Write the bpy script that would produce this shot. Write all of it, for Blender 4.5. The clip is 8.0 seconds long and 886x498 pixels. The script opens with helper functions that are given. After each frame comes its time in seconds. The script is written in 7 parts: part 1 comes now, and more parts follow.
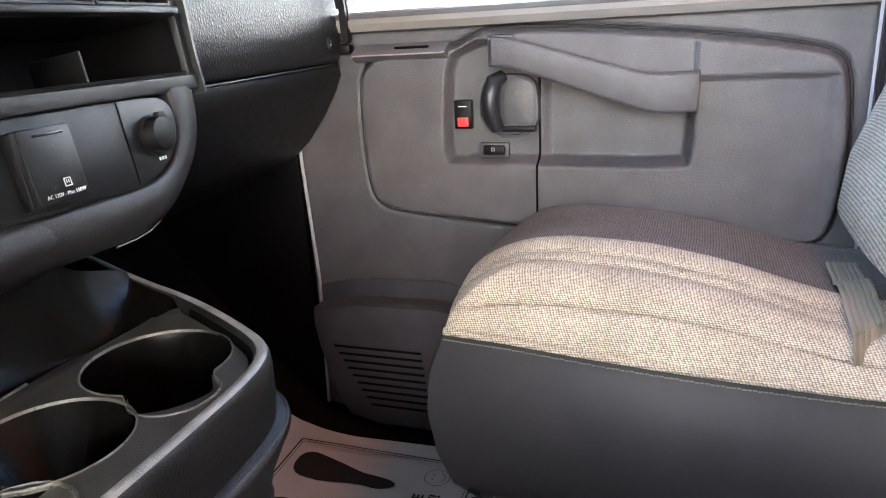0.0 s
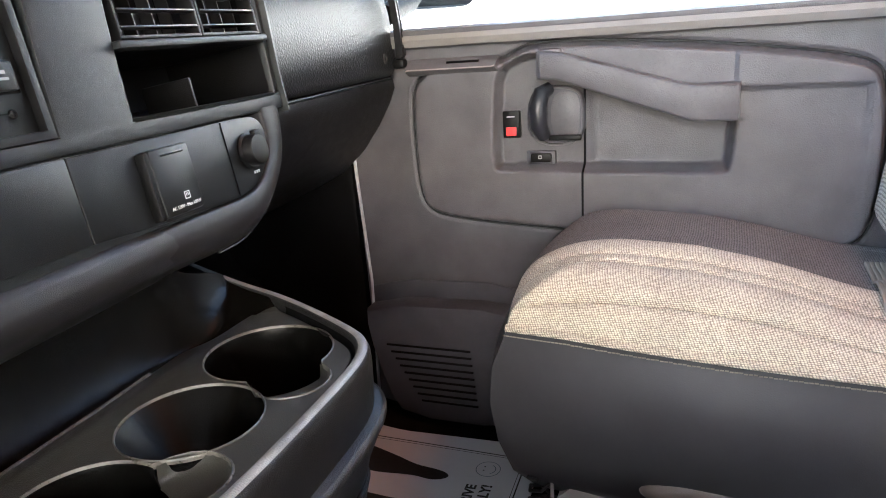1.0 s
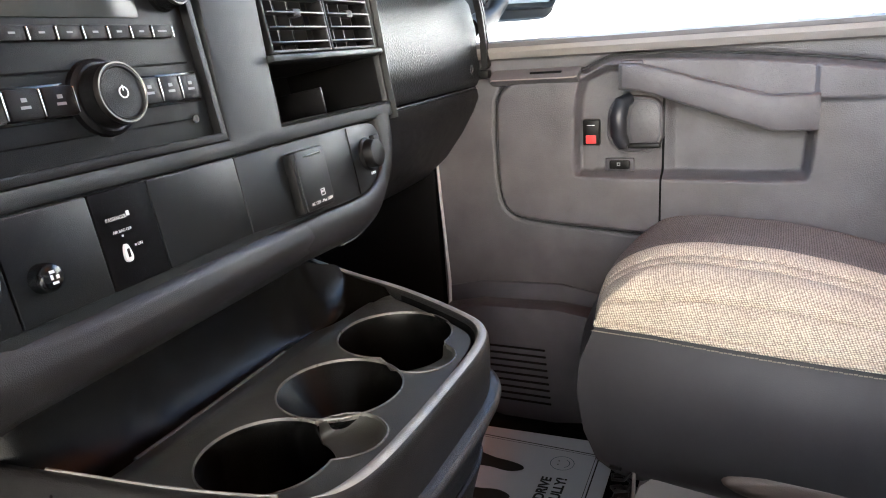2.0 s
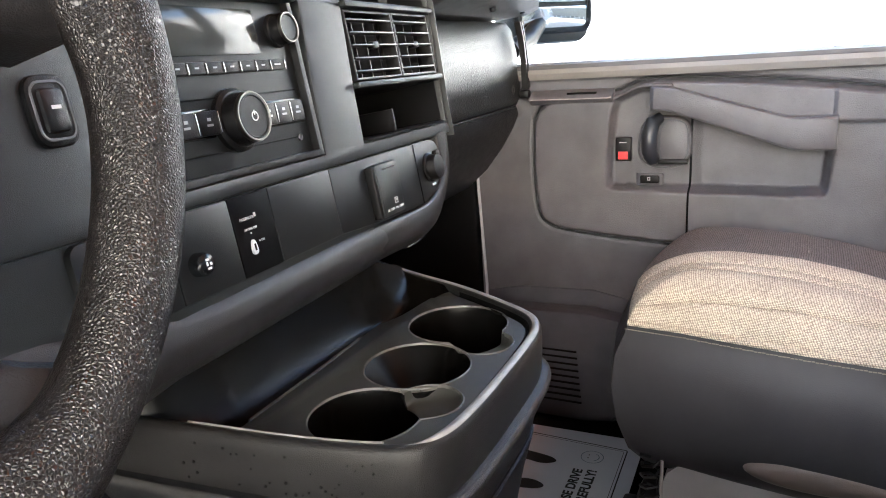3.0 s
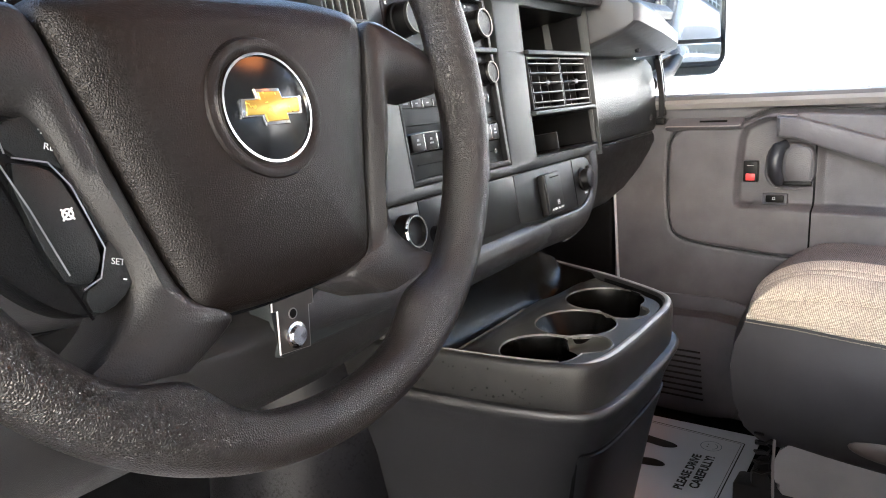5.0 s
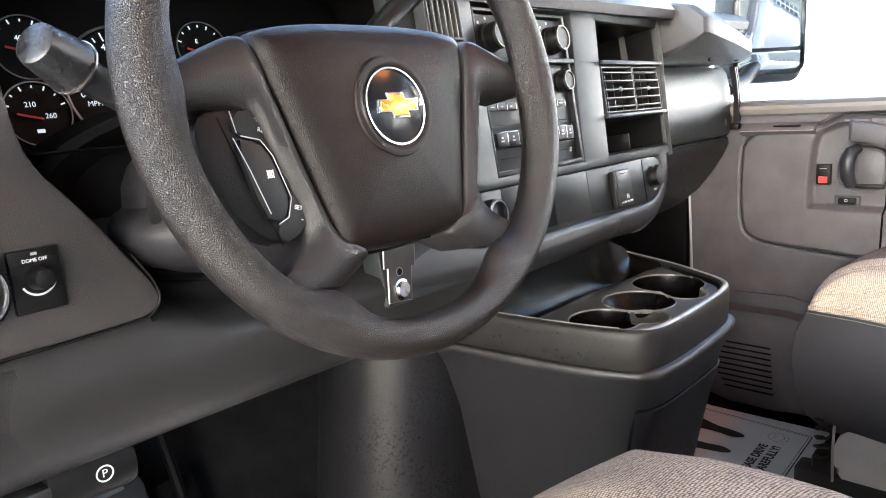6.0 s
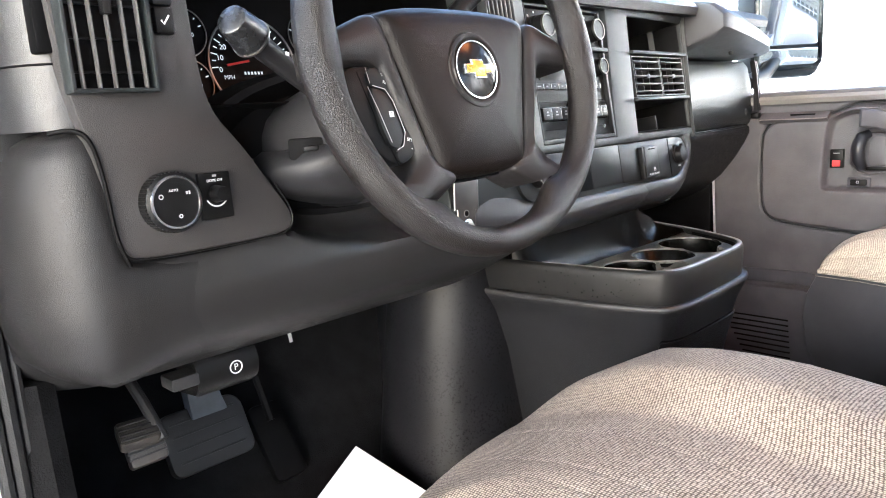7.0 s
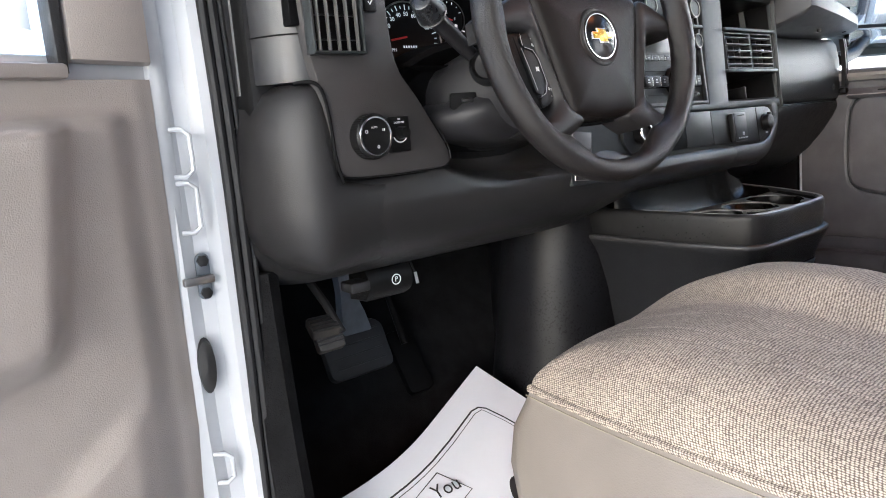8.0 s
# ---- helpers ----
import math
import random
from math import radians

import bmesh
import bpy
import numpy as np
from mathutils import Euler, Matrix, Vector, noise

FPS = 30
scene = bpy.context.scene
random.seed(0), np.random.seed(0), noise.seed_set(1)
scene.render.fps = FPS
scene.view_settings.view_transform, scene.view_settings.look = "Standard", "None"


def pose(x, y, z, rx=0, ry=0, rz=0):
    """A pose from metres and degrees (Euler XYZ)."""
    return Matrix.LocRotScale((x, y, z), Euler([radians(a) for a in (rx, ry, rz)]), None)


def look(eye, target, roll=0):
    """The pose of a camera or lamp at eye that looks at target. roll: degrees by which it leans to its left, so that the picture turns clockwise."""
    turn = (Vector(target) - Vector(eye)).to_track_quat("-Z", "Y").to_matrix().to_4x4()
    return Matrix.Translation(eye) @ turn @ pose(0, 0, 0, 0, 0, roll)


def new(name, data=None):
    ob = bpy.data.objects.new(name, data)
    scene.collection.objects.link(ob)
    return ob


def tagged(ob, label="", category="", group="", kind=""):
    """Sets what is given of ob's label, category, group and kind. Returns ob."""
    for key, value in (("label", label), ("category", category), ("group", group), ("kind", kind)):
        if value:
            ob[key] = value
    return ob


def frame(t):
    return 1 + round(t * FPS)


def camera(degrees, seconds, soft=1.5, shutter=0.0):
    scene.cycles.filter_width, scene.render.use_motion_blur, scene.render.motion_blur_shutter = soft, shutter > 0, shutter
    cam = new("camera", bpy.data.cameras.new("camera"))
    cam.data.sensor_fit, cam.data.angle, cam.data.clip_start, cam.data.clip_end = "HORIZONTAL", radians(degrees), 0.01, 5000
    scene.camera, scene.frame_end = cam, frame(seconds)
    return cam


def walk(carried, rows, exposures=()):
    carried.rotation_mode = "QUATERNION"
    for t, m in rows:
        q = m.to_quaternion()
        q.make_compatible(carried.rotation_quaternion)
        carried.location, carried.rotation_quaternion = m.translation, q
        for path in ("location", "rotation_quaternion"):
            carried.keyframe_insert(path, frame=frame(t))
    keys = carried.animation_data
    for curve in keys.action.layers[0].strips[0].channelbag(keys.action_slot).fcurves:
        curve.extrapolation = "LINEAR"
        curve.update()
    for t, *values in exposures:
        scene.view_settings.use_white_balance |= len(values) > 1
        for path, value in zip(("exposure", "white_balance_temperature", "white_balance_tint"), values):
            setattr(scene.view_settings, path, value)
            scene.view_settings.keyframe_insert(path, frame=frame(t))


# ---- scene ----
import mathutils.geometry

cam = camera(64.0, 8.0, soft=1.0)
PATH = [
    (0, (0.022, -0.142, 0.635), (-0.63, 1.649, 0.029), -3.5),
    (0.5, (0.007, -0.173, 0.649), (-0.644, 1.618, 0.042), -3.8),
    (1, (0.002, -0.206, 0.655), (-0.71, 1.566, 0.061), -4.4),
    (1.5, (-0.01, -0.241, 0.664), (-0.766, 1.517, 0.085), -4.6),
    (2, (-0.026, -0.278, 0.664), (-0.86, 1.451, 0.102), -4.4),
    (2.2, (-0.025, -0.292, 0.667), (-0.887, 1.425, 0.114), -4.3),
    (3.3, (-0.018, -0.41, 0.689), (-0.922, 1.297, 0.17), -3.6),
    (3.5, (-0.014, -0.433, 0.693), (-0.959, 1.254, 0.181), -3.4),
    (4, (-0.002, -0.484, 0.696), (-0.986, 1.186, 0.204), -2.8),
    (4.5, (0.01, -0.533, 0.7), (-1.053, 1.094, 0.227), -3.0),
    (5, (0.04, -0.585, 0.698), (-1.132, 0.974, 0.256), -3.6),
    (5.2, (0.054, -0.608, 0.699), (-1.153, 0.926, 0.263), -3.7),
    (6.3, (0.147, -0.715, 0.688), (-1.236, 0.675, 0.296), -3.8),
    (6.5, (0.164, -0.738, 0.679), (-1.226, 0.648, 0.297), -3.9),
    (7, (0.206, -0.833, 0.659), (-1.205, 0.533, 0.282), -3.7),
    (7.5, (0.258, -0.928, 0.649), (-1.21, 0.377, 0.273), -3.8),
    (8, (0.306, -1.015, 0.623), (-1.246, 0.187, 0.245), -4.0),
]
U = 1.08  # metres to a drawing unit
EXPO = [(0.0, 4.07, 6050, 9), (2.0, 4.11, 6170, 9), (4.0, 4.08, 6190, 9), (5.0, 4.13, 6180, 9), (6.5, 4.47, 6170, 9), (7.2, 4.17, 5970, 9), (8.0, 3.43, 5860, 9)]
walk(cam, [(t, look(Vector(eye) * U, Vector(target) * U, roll)) for t, eye, target, roll in PATH], EXPO)

# ---- light ----
world = bpy.data.worlds.new("sky")
scene.world = world
world.use_nodes = True
wn = world.node_tree.nodes
wl = world.node_tree.links
sky = wn.new("ShaderNodeTexSky")
sky.sky_type = "NISHITA"
sky.sun_disc = False
sky.sun_elevation = radians(37)
sky.sun_rotation = radians(155)
sky.dust_density = 3.0
wn["Background"].inputs["Strength"].default_value = 0.15
wl.new(sky.outputs["Color"], wn["Background"].inputs["Color"])
sun_data = bpy.data.lights.new("sun", "SUN")
sun_data.energy, sun_data.angle, sun_data.color = 3.0, radians(1.0), (1.0, 0.96, 0.90)
sun = new("sun", sun_data)
SUN_FROM = Vector((0.35, -0.75, 0.62))
sun.matrix_world = look(SUN_FROM * 10, (0, 0, 0))


# ---- materials ----
def mat(name, col, rough=0.5, metal=0.0, grain=0.0, gscale=900.0, var=0.12, vscale=14.0, spec=0.5, rvar=0.04, kind="noise", coat=0.0, speck=0.0, sscale=170.0):
    """A surface: base colour, mottled at two scales, with a fine grain in relief."""
    m = bpy.data.materials.new(name)
    m.use_nodes = True
    nt = m.node_tree
    b = nt.nodes["Principled BSDF"]
    b.inputs["Metallic"].default_value = metal
    b.inputs["Specular IOR Level"].default_value = spec
    b.inputs["Coat Weight"].default_value = coat
    tc = nt.nodes.new("ShaderNodeTexCoord")
    big = nt.nodes.new("ShaderNodeTexNoise")
    big.inputs["Scale"].default_value = vscale
    big.inputs["Detail"].default_value = 6
    nt.links.new(tc.outputs["Object"], big.inputs["Vector"])
    ramp = nt.nodes.new("ShaderNodeMapRange")
    ramp.inputs["From Min"].default_value, ramp.inputs["From Max"].default_value = 0.3, 0.7
    ramp.inputs["To Min"].default_value, ramp.inputs["To Max"].default_value = 1 - var, 1 + var
    nt.links.new(big.outputs["Fac"], ramp.inputs["Value"])
    mul = nt.nodes.new("ShaderNodeVectorMath")
    mul.operation = "SCALE"
    mul.inputs[0].default_value = col
    nt.links.new(ramp.outputs["Result"], mul.inputs["Scale"])
    if speck:
        dots = nt.nodes.new("ShaderNodeTexNoise")
        dots.inputs["Scale"].default_value = sscale
        dots.inputs["Detail"].default_value = 4
        nt.links.new(tc.outputs["Object"], dots.inputs["Vector"])
        patch = nt.nodes.new("ShaderNodeMath")
        patch.operation = "MULTIPLY_ADD"
        patch.inputs[1].default_value = 0.25
        nt.links.new(big.outputs["Fac"], patch.inputs[0])
        nt.links.new(dots.outputs["Fac"], patch.inputs[2])
        edge = nt.nodes.new("ShaderNodeMapRange")
        edge.inputs["From Min"].default_value, edge.inputs["From Max"].default_value = 0.69, 0.79
        edge.inputs["To Min"].default_value, edge.inputs["To Max"].default_value = 1.0, 1.0 - speck
        nt.links.new(patch.outputs["Value"], edge.inputs["Value"])
        both = nt.nodes.new("ShaderNodeVectorMath")
        both.operation = "SCALE"
        nt.links.new(mul.outputs["Vector"], both.inputs[0])
        nt.links.new(edge.outputs["Result"], both.inputs["Scale"])
        mul = both
        gloss = nt.nodes.new("ShaderNodeMath")
        gloss.operation = "MULTIPLY"
        gloss.inputs[1].default_value = spec
        nt.links.new(edge.outputs["Result"], gloss.inputs[0])
        nt.links.new(gloss.outputs["Value"], b.inputs["Specular IOR Level"])
    nt.links.new(mul.outputs["Vector"], b.inputs["Base Color"])
    rr = nt.nodes.new("ShaderNodeMapRange")
    rr.inputs["From Min"].default_value, rr.inputs["From Max"].default_value = 0.3, 0.7
    rr.inputs["To Min"].default_value, rr.inputs["To Max"].default_value = max(0.02, rough - rvar), min(1, rough + rvar)
    mid = nt.nodes.new("ShaderNodeTexNoise")
    mid.inputs["Scale"].default_value = vscale * 5
    mid.inputs["Detail"].default_value = 8
    nt.links.new(tc.outputs["Object"], mid.inputs["Vector"])
    nt.links.new(mid.outputs["Fac"], rr.inputs["Value"])
    nt.links.new(rr.outputs["Result"], b.inputs["Roughness"])
    if grain:
        if kind == "leather":
            g = nt.nodes.new("ShaderNodeTexVoronoi")
            g.inputs["Scale"].default_value = gscale
            g.feature = "DISTANCE_TO_EDGE"
            src = g.outputs["Distance"]
        else:
            g = nt.nodes.new("ShaderNodeTexNoise")
            g.inputs["Scale"].default_value = gscale
            g.inputs["Detail"].default_value = 3
            src = g.outputs["Fac"]
        nt.links.new(tc.outputs["Object"], g.inputs["Vector"])
        bp = nt.nodes.new("ShaderNodeBump")
        bp.inputs["Strength"].default_value = grain
        bp.inputs["Distance"].default_value = 0.0010 if kind == "leather" else 0.001
        nt.links.new(src, bp.inputs["Height"])
        nt.links.new(bp.outputs["Normal"], b.inputs["Normal"])
    return m


def cloth(name, light, dark, pitch=0.0029):
    """A coarse two-tone basket weave, with relief."""
    m = bpy.data.materials.new(name)
    m.use_nodes = True
    nt = m.node_tree
    b = nt.nodes["Principled BSDF"]
    b.inputs["Roughness"].default_value = 0.95
    b.inputs["Specular IOR Level"].default_value = 0.12
    b.inputs["Sheen Weight"].default_value = 0.04

    def math_node(op, a, c):
        n = nt.nodes.new("ShaderNodeMath")
        n.operation = op
        for k, x in enumerate((a, c)):
            if isinstance(x, (int, float)):
                n.inputs[k].default_value = x
            elif x is not None:
                nt.links.new(x, n.inputs[k])
        return n.outputs["Value"]

    tc = nt.nodes.new("ShaderNodeTexCoord")
    warp = nt.nodes.new("ShaderNodeTexNoise")
    warp.inputs["Scale"].default_value = 130
    warp.inputs["Detail"].default_value = 3
    nt.links.new(tc.outputs["Object"], warp.inputs["Vector"])
    sp = nt.nodes.new("ShaderNodeSeparateXYZ")
    nt.links.new(tc.outputs["Object"], sp.inputs["Vector"])
    wob = math_node("MULTIPLY", warp.outputs["Fac"], 0.0009)
    a = math_node("ADD", math_node("ADD", sp.outputs["X"], math_node("MULTIPLY", sp.outputs["Z"], 0.45)), wob)
    c = math_node("ADD", math_node("ADD", sp.outputs["Y"], math_node("MULTIPLY", sp.outputs["Z"], 0.9)), wob)
    grid = nt.nodes.new("ShaderNodeCombineXYZ")
    nt.links.new(math_node("MULTIPLY", a, 1 / pitch), grid.inputs["X"])
    nt.links.new(math_node("MULTIPLY", c, 1 / (pitch * 0.82)), grid.inputs["Y"])
    tuft = nt.nodes.new("ShaderNodeTexVoronoi")
    tuft.voronoi_dimensions = "2D"
    tuft.inputs["Scale"].default_value = 1.0
    tuft.inputs["Randomness"].default_value = 0.22
    nt.links.new(grid.outputs["Vector"], tuft.inputs["Vector"])
    shade = nt.nodes.new("ShaderNodeSeparateColor")
    nt.links.new(tuft.outputs["Color"], shade.inputs["Color"])
    n = nt.nodes.new("ShaderNodeTexNoise")
    n.inputs["Scale"].default_value = 700
    n.inputs["Detail"].default_value = 3
    nt.links.new(tc.outputs["Object"], n.inputs["Vector"])
    knot = math_node("MULTIPLY", math_node("SUBTRACT", 0.62, tuft.outputs["Distance"]), 0.9)
    val = math_node("ADD", math_node("ADD", knot, math_node("MULTIPLY", shade.outputs["Red"], 0.14)), math_node("MULTIPLY", n.outputs["Fac"], 0.25))
    cr = nt.nodes.new("ShaderNodeValToRGB")
    cr.color_ramp.elements[0].position, cr.color_ramp.elements[0].color = 0.26, (*dark, 1)
    cr.color_ramp.elements[1].position, cr.color_ramp.elements[1].color = 0.56, (*light, 1)
    nt.links.new(val, cr.inputs["Fac"])
    big = nt.nodes.new("ShaderNodeTexNoise")
    big.inputs["Scale"].default_value = 11
    big.inputs["Detail"].default_value = 6
    nt.links.new(tc.outputs["Object"], big.inputs["Vector"])
    mr = nt.nodes.new("ShaderNodeMapRange")
    mr.inputs["From Min"].default_value, mr.inputs["From Max"].default_value = 0.3, 0.7
    mr.inputs["To Min"].default_value, mr.inputs["To Max"].default_value = 0.88, 1.08
    nt.links.new(big.outputs["Fac"], mr.inputs["Value"])
    sc = nt.nodes.new("ShaderNodeVectorMath")
    sc.operation = "SCALE"
    nt.links.new(cr.outputs["Color"], sc.inputs[0])
    nt.links.new(mr.outputs["Result"], sc.inputs["Scale"])
    nt.links.new(sc.outputs["Vector"], b.inputs["Base Color"])
    bp = nt.nodes.new("ShaderNodeBump")
    bp.inputs["Strength"].default_value = 0.8
    bp.inputs["Distance"].default_value = 0.0012
    nt.links.new(val, bp.inputs["Height"])
    nt.links.new(bp.outputs["Normal"], b.inputs["Normal"])
    return m


def glass(name):
    m = bpy.data.materials.new(name)
    m.use_nodes = True
    b = m.node_tree.nodes["Principled BSDF"]
    b.inputs["Transmission Weight"].default_value = 1.0
    b.inputs["Roughness"].default_value = 0.0
    b.inputs["IOR"].default_value = 1.1
    b.inputs["Base Color"].default_value = (0.95, 0.98, 0.97, 1)
    return m


DASH = mat("dash_grey_plastic", (0.041, 0.0385, 0.0385), 0.36, grain=0.5, gscale=1400, var=0.10, spec=0.28)
KNEE = mat("knee_bolster_plastic", (0.0190, 0.0184, 0.0190), 0.33, grain=0.4, gscale=1400, var=0.12, rvar=0.04, spec=0.30)
BLACK = mat("black_plastic", (0.0065, 0.0065, 0.0068), 0.34, grain=0.4, gscale=1300, var=0.15, spec=0.20)
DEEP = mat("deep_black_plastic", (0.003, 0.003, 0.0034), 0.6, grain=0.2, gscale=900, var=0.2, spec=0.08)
STACK = mat("satin_charcoal_plastic", (0.0160, 0.0190, 0.0195), 0.40, grain=0.3, gscale=1600, var=0.05, rvar=0.0, spec=0.36)
PANEL = mat("matt_charcoal_panel", (0.0076, 0.0088, 0.0092), 0.36, grain=0.3, gscale=1500, var=0.06, rvar=0.0, spec=0.33)
PAD = mat("black_grained_vinyl", (0.013, 0.0145, 0.0145), 0.34, grain=1.0, gscale=210, var=0.10, kind="leather", rvar=0.0, spec=0.32)
# lighter copy of the dash plastic: windscreen light on the shelf in its colour
SHELF_LIT = mat("lit_dash_plastic", (0.060, 0.060, 0.063), 0.40, grain=0.4, gscale=1200, var=0.06)
SHOULDER = mat("mid_grey_dash_plastic", (0.020, 0.0205, 0.0225), 0.36, grain=0.3, gscale=1200, var=0.08)
GREYTIP = mat("grey_stalk_plastic", (0.013, 0.0135, 0.015), 0.28, grain=0.2, gscale=1200, var=0.05)
SHROUD = mat("shroud_black_plastic", (0.0155, 0.0152, 0.0165), 0.32, grain=0.4, gscale=1300, var=0.1, rvar=0.0, spec=0.26)
CONSOLE = mat("console_black_plastic", (0.0100, 0.0102, 0.0112), 0.32, grain=0.6, gscale=1300, var=0.2, vscale=30, rvar=0.0, spec=0.36)
FLANK = mat("scuffed_black_plastic", (0.0085, 0.0085, 0.0098), 0.34, grain=0.35, gscale=900, var=0.25, vscale=14, rvar=0.0, spec=0.17, speck=0.5, sscale=270)
RIMP = mat("tray_rim_plastic", (0.0115, 0.0112, 0.0112), 0.32, grain=0.5, gscale=1300, var=0.2, vscale=40, rvar=0.0, spec=0.28)
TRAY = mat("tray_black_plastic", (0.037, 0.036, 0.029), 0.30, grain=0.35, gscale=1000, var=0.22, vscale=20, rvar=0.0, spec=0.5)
# tray rim highlight, put into a paler base colour
RIM_SHINE = mat("rim_shine_plastic", (0.20, 0.196, 0.18), 0.32, grain=0.5, gscale=900, var=0.35, vscale=45, spec=0.6)
# dimmer highlight for the ledge, also put into the colour
LEDGE_SHINE = mat("ledge_shine_plastic", (0.024, 0.0235, 0.0235), 0.36, grain=0.5, gscale=900, var=0.4, vscale=45, spec=0.5)
# paler tray plastic that carries the glints of lips and crease
EDGE_SHINE = mat("tray_shine_plastic", (0.085, 0.080, 0.068), 0.30, grain=0.5, gscale=900, var=0.5, vscale=60, spec=0.6)
# darker copy of the tray plastic: shade of walls and wells in its colour
TRAY_SHADED = mat("tray_shaded_plastic", (0.0034, 0.0033, 0.0030), 0.27, grain=0.2, gscale=1300, var=0.15, vscale=25, rvar=0.0, spec=0.09)
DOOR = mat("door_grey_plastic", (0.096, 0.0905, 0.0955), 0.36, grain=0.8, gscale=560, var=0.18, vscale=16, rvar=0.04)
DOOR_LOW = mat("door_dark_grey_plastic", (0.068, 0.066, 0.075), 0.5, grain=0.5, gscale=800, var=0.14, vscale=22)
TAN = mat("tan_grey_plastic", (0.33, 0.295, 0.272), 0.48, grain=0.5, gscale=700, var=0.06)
SILL = mat("sill_grey_plastic", (0.215, 0.200, 0.185), 0.42, grain=0.5, gscale=700, var=0.08)
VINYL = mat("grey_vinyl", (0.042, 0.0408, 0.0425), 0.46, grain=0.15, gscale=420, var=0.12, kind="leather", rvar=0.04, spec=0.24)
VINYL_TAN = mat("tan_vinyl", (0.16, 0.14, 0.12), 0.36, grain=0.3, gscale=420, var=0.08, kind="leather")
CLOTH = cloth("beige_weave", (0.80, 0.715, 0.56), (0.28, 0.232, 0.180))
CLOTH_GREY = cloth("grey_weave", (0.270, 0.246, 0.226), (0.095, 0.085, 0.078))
CLOTH_DRV = cloth("taupe_weave", (0.42, 0.360, 0.295), (0.095, 0.076, 0.063))
# vent plastic made paler for the light on the upright slats
SLAT = mat("grey_vent_plastic", (0.085, 0.083, 0.080), 0.28, var=0.05, rvar=0.0)
# darker copy of the same vent plastic, for the dimmer level slats
SLAT_DARK = mat("dark_vent_plastic", (0.020, 0.0198, 0.020), 0.28, var=0.05, rvar=0.0)
DULL = mat("dull_metal", (0.17, 0.19, 0.22), 0.45, metal=0.6, var=0.15, vscale=40)
LEATHER = mat("wheel_black_leather", (0.0085, 0.0070, 0.0065), 0.33, grain=0.8, gscale=780, var=0.05, vscale=30, kind="leather", rvar=0.0, spec=0.44)
AIRBAG = mat("hub_black_vinyl", (0.0068, 0.0050, 0.0044), 0.36, grain=0.45, gscale=800, var=0.12, kind="leather", rvar=0.03, spec=0.22)
SPOKE = mat("spoke_black_plastic", (0.0150, 0.0138, 0.0140), 0.36, grain=0.4, gscale=1200, var=0.08, spec=0.34)
CHROME = mat("chrome", (0.75, 0.75, 0.74), 0.14, metal=1.0, var=0.03)
TAG = mat("dark_reflecting_steel", (0.045, 0.042, 0.040), 0.42, metal=0.3, var=0.15, vscale=60, rvar=0.0)
DARKRING = mat("dull_chrome", (0.19, 0.18, 0.165), 0.30, metal=1.0, var=0.05, vscale=60, rvar=0.0)
STEEL = mat("bare_steel", (0.34, 0.33, 0.32), 0.30, metal=1.0, var=0.05, vscale=60, rvar=0.0)
GOLD = mat("gold_enamel", (0.72, 0.47, 0.10), 0.25, metal=0.7, var=0.2, vscale=50)
GLOSS = mat("gloss_black", (0.006, 0.007, 0.008), 0.16, var=0.02, spec=0.4)
LCD = mat("dark_screen", (0.035, 0.040, 0.038), 0.12, var=0.05)
INKFACE = mat("black_gauge_face", (0.004, 0.004, 0.0045), 0.5, var=0.02, spec=0.1)
WHITE = mat("white_car_paint", (0.50, 0.52, 0.55), 0.22, var=0.06, vscale=9, coat=0.4)
DIMMARK = mat("grey_print", (0.34, 0.34, 0.35), 0.6, var=0.05)
HANDLE = mat("blue_black_plastic", (0.020, 0.021, 0.026), 0.34, grain=0.2, gscale=1200, var=0.06)
# paler than the rubber of the brake pedal
PEDAL = mat("grey_pedal_rubber", (0.034, 0.030, 0.027), 0.4, grain=0.4, gscale=700, var=0.25, vscale=60)
MARK = mat("white_print", (0.75, 0.75, 0.75), 0.6, var=0.03)
GAUGE = mat("lit_gauge_print", (0.75, 0.78, 0.80), 0.6, var=0.03)
GAUGE.node_tree.nodes["Principled BSDF"].inputs["Emission Color"].default_value = (0.85, 0.95, 1.0, 1)
GAUGE.node_tree.nodes["Principled BSDF"].inputs["Emission Strength"].default_value = 0.035
RED = mat("red_print", (0.65, 0.03, 0.03), 0.5, var=0.05)
REDSW = mat("red_button", (0.75, 0.06, 0.06), 0.4, var=0.05)
RUBBER = mat("black_rubber", (0.018, 0.018, 0.019), 0.5, grain=0.4, gscale=600, var=0.2, spec=0.35)
CARPET = mat("black_carpet", (0.0085, 0.0085, 0.0092), 0.95, grain=1.0, gscale=500, var=0.35, vscale=25, spec=0.1)
PAPER = mat("white_paper", (0.66, 0.67, 0.71), 0.75, grain=0.2, gscale=60, var=0.03, vscale=6)
INK = mat("black_ink", (0.018, 0.018, 0.02), 0.6, var=0.1)
INKBLUE = mat("blue_ink", (0.10, 0.16, 0.20), 0.6, var=0.1)
BELT = mat("beige_webbing", (0.26, 0.225, 0.17), 0.8, grain=0.6, gscale=500, var=0.1)
LEVER = mat("brown_lever_plastic", (0.115, 0.092, 0.076), 0.36, grain=0.2, gscale=800, var=0.08)
SEATPL = mat("seat_base_plastic", (0.42, 0.385, 0.355), 0.5, grain=0.25, gscale=800, var=0.10)
CONCRETE = mat("grey_concrete", (0.19, 0.19, 0.19), 0.85, grain=0.3, gscale=40, var=0.08, vscale=1.5)
WALLP = mat("white_wall_sheet", (0.55, 0.55, 0.545), 0.6, var=0.04, vscale=2)
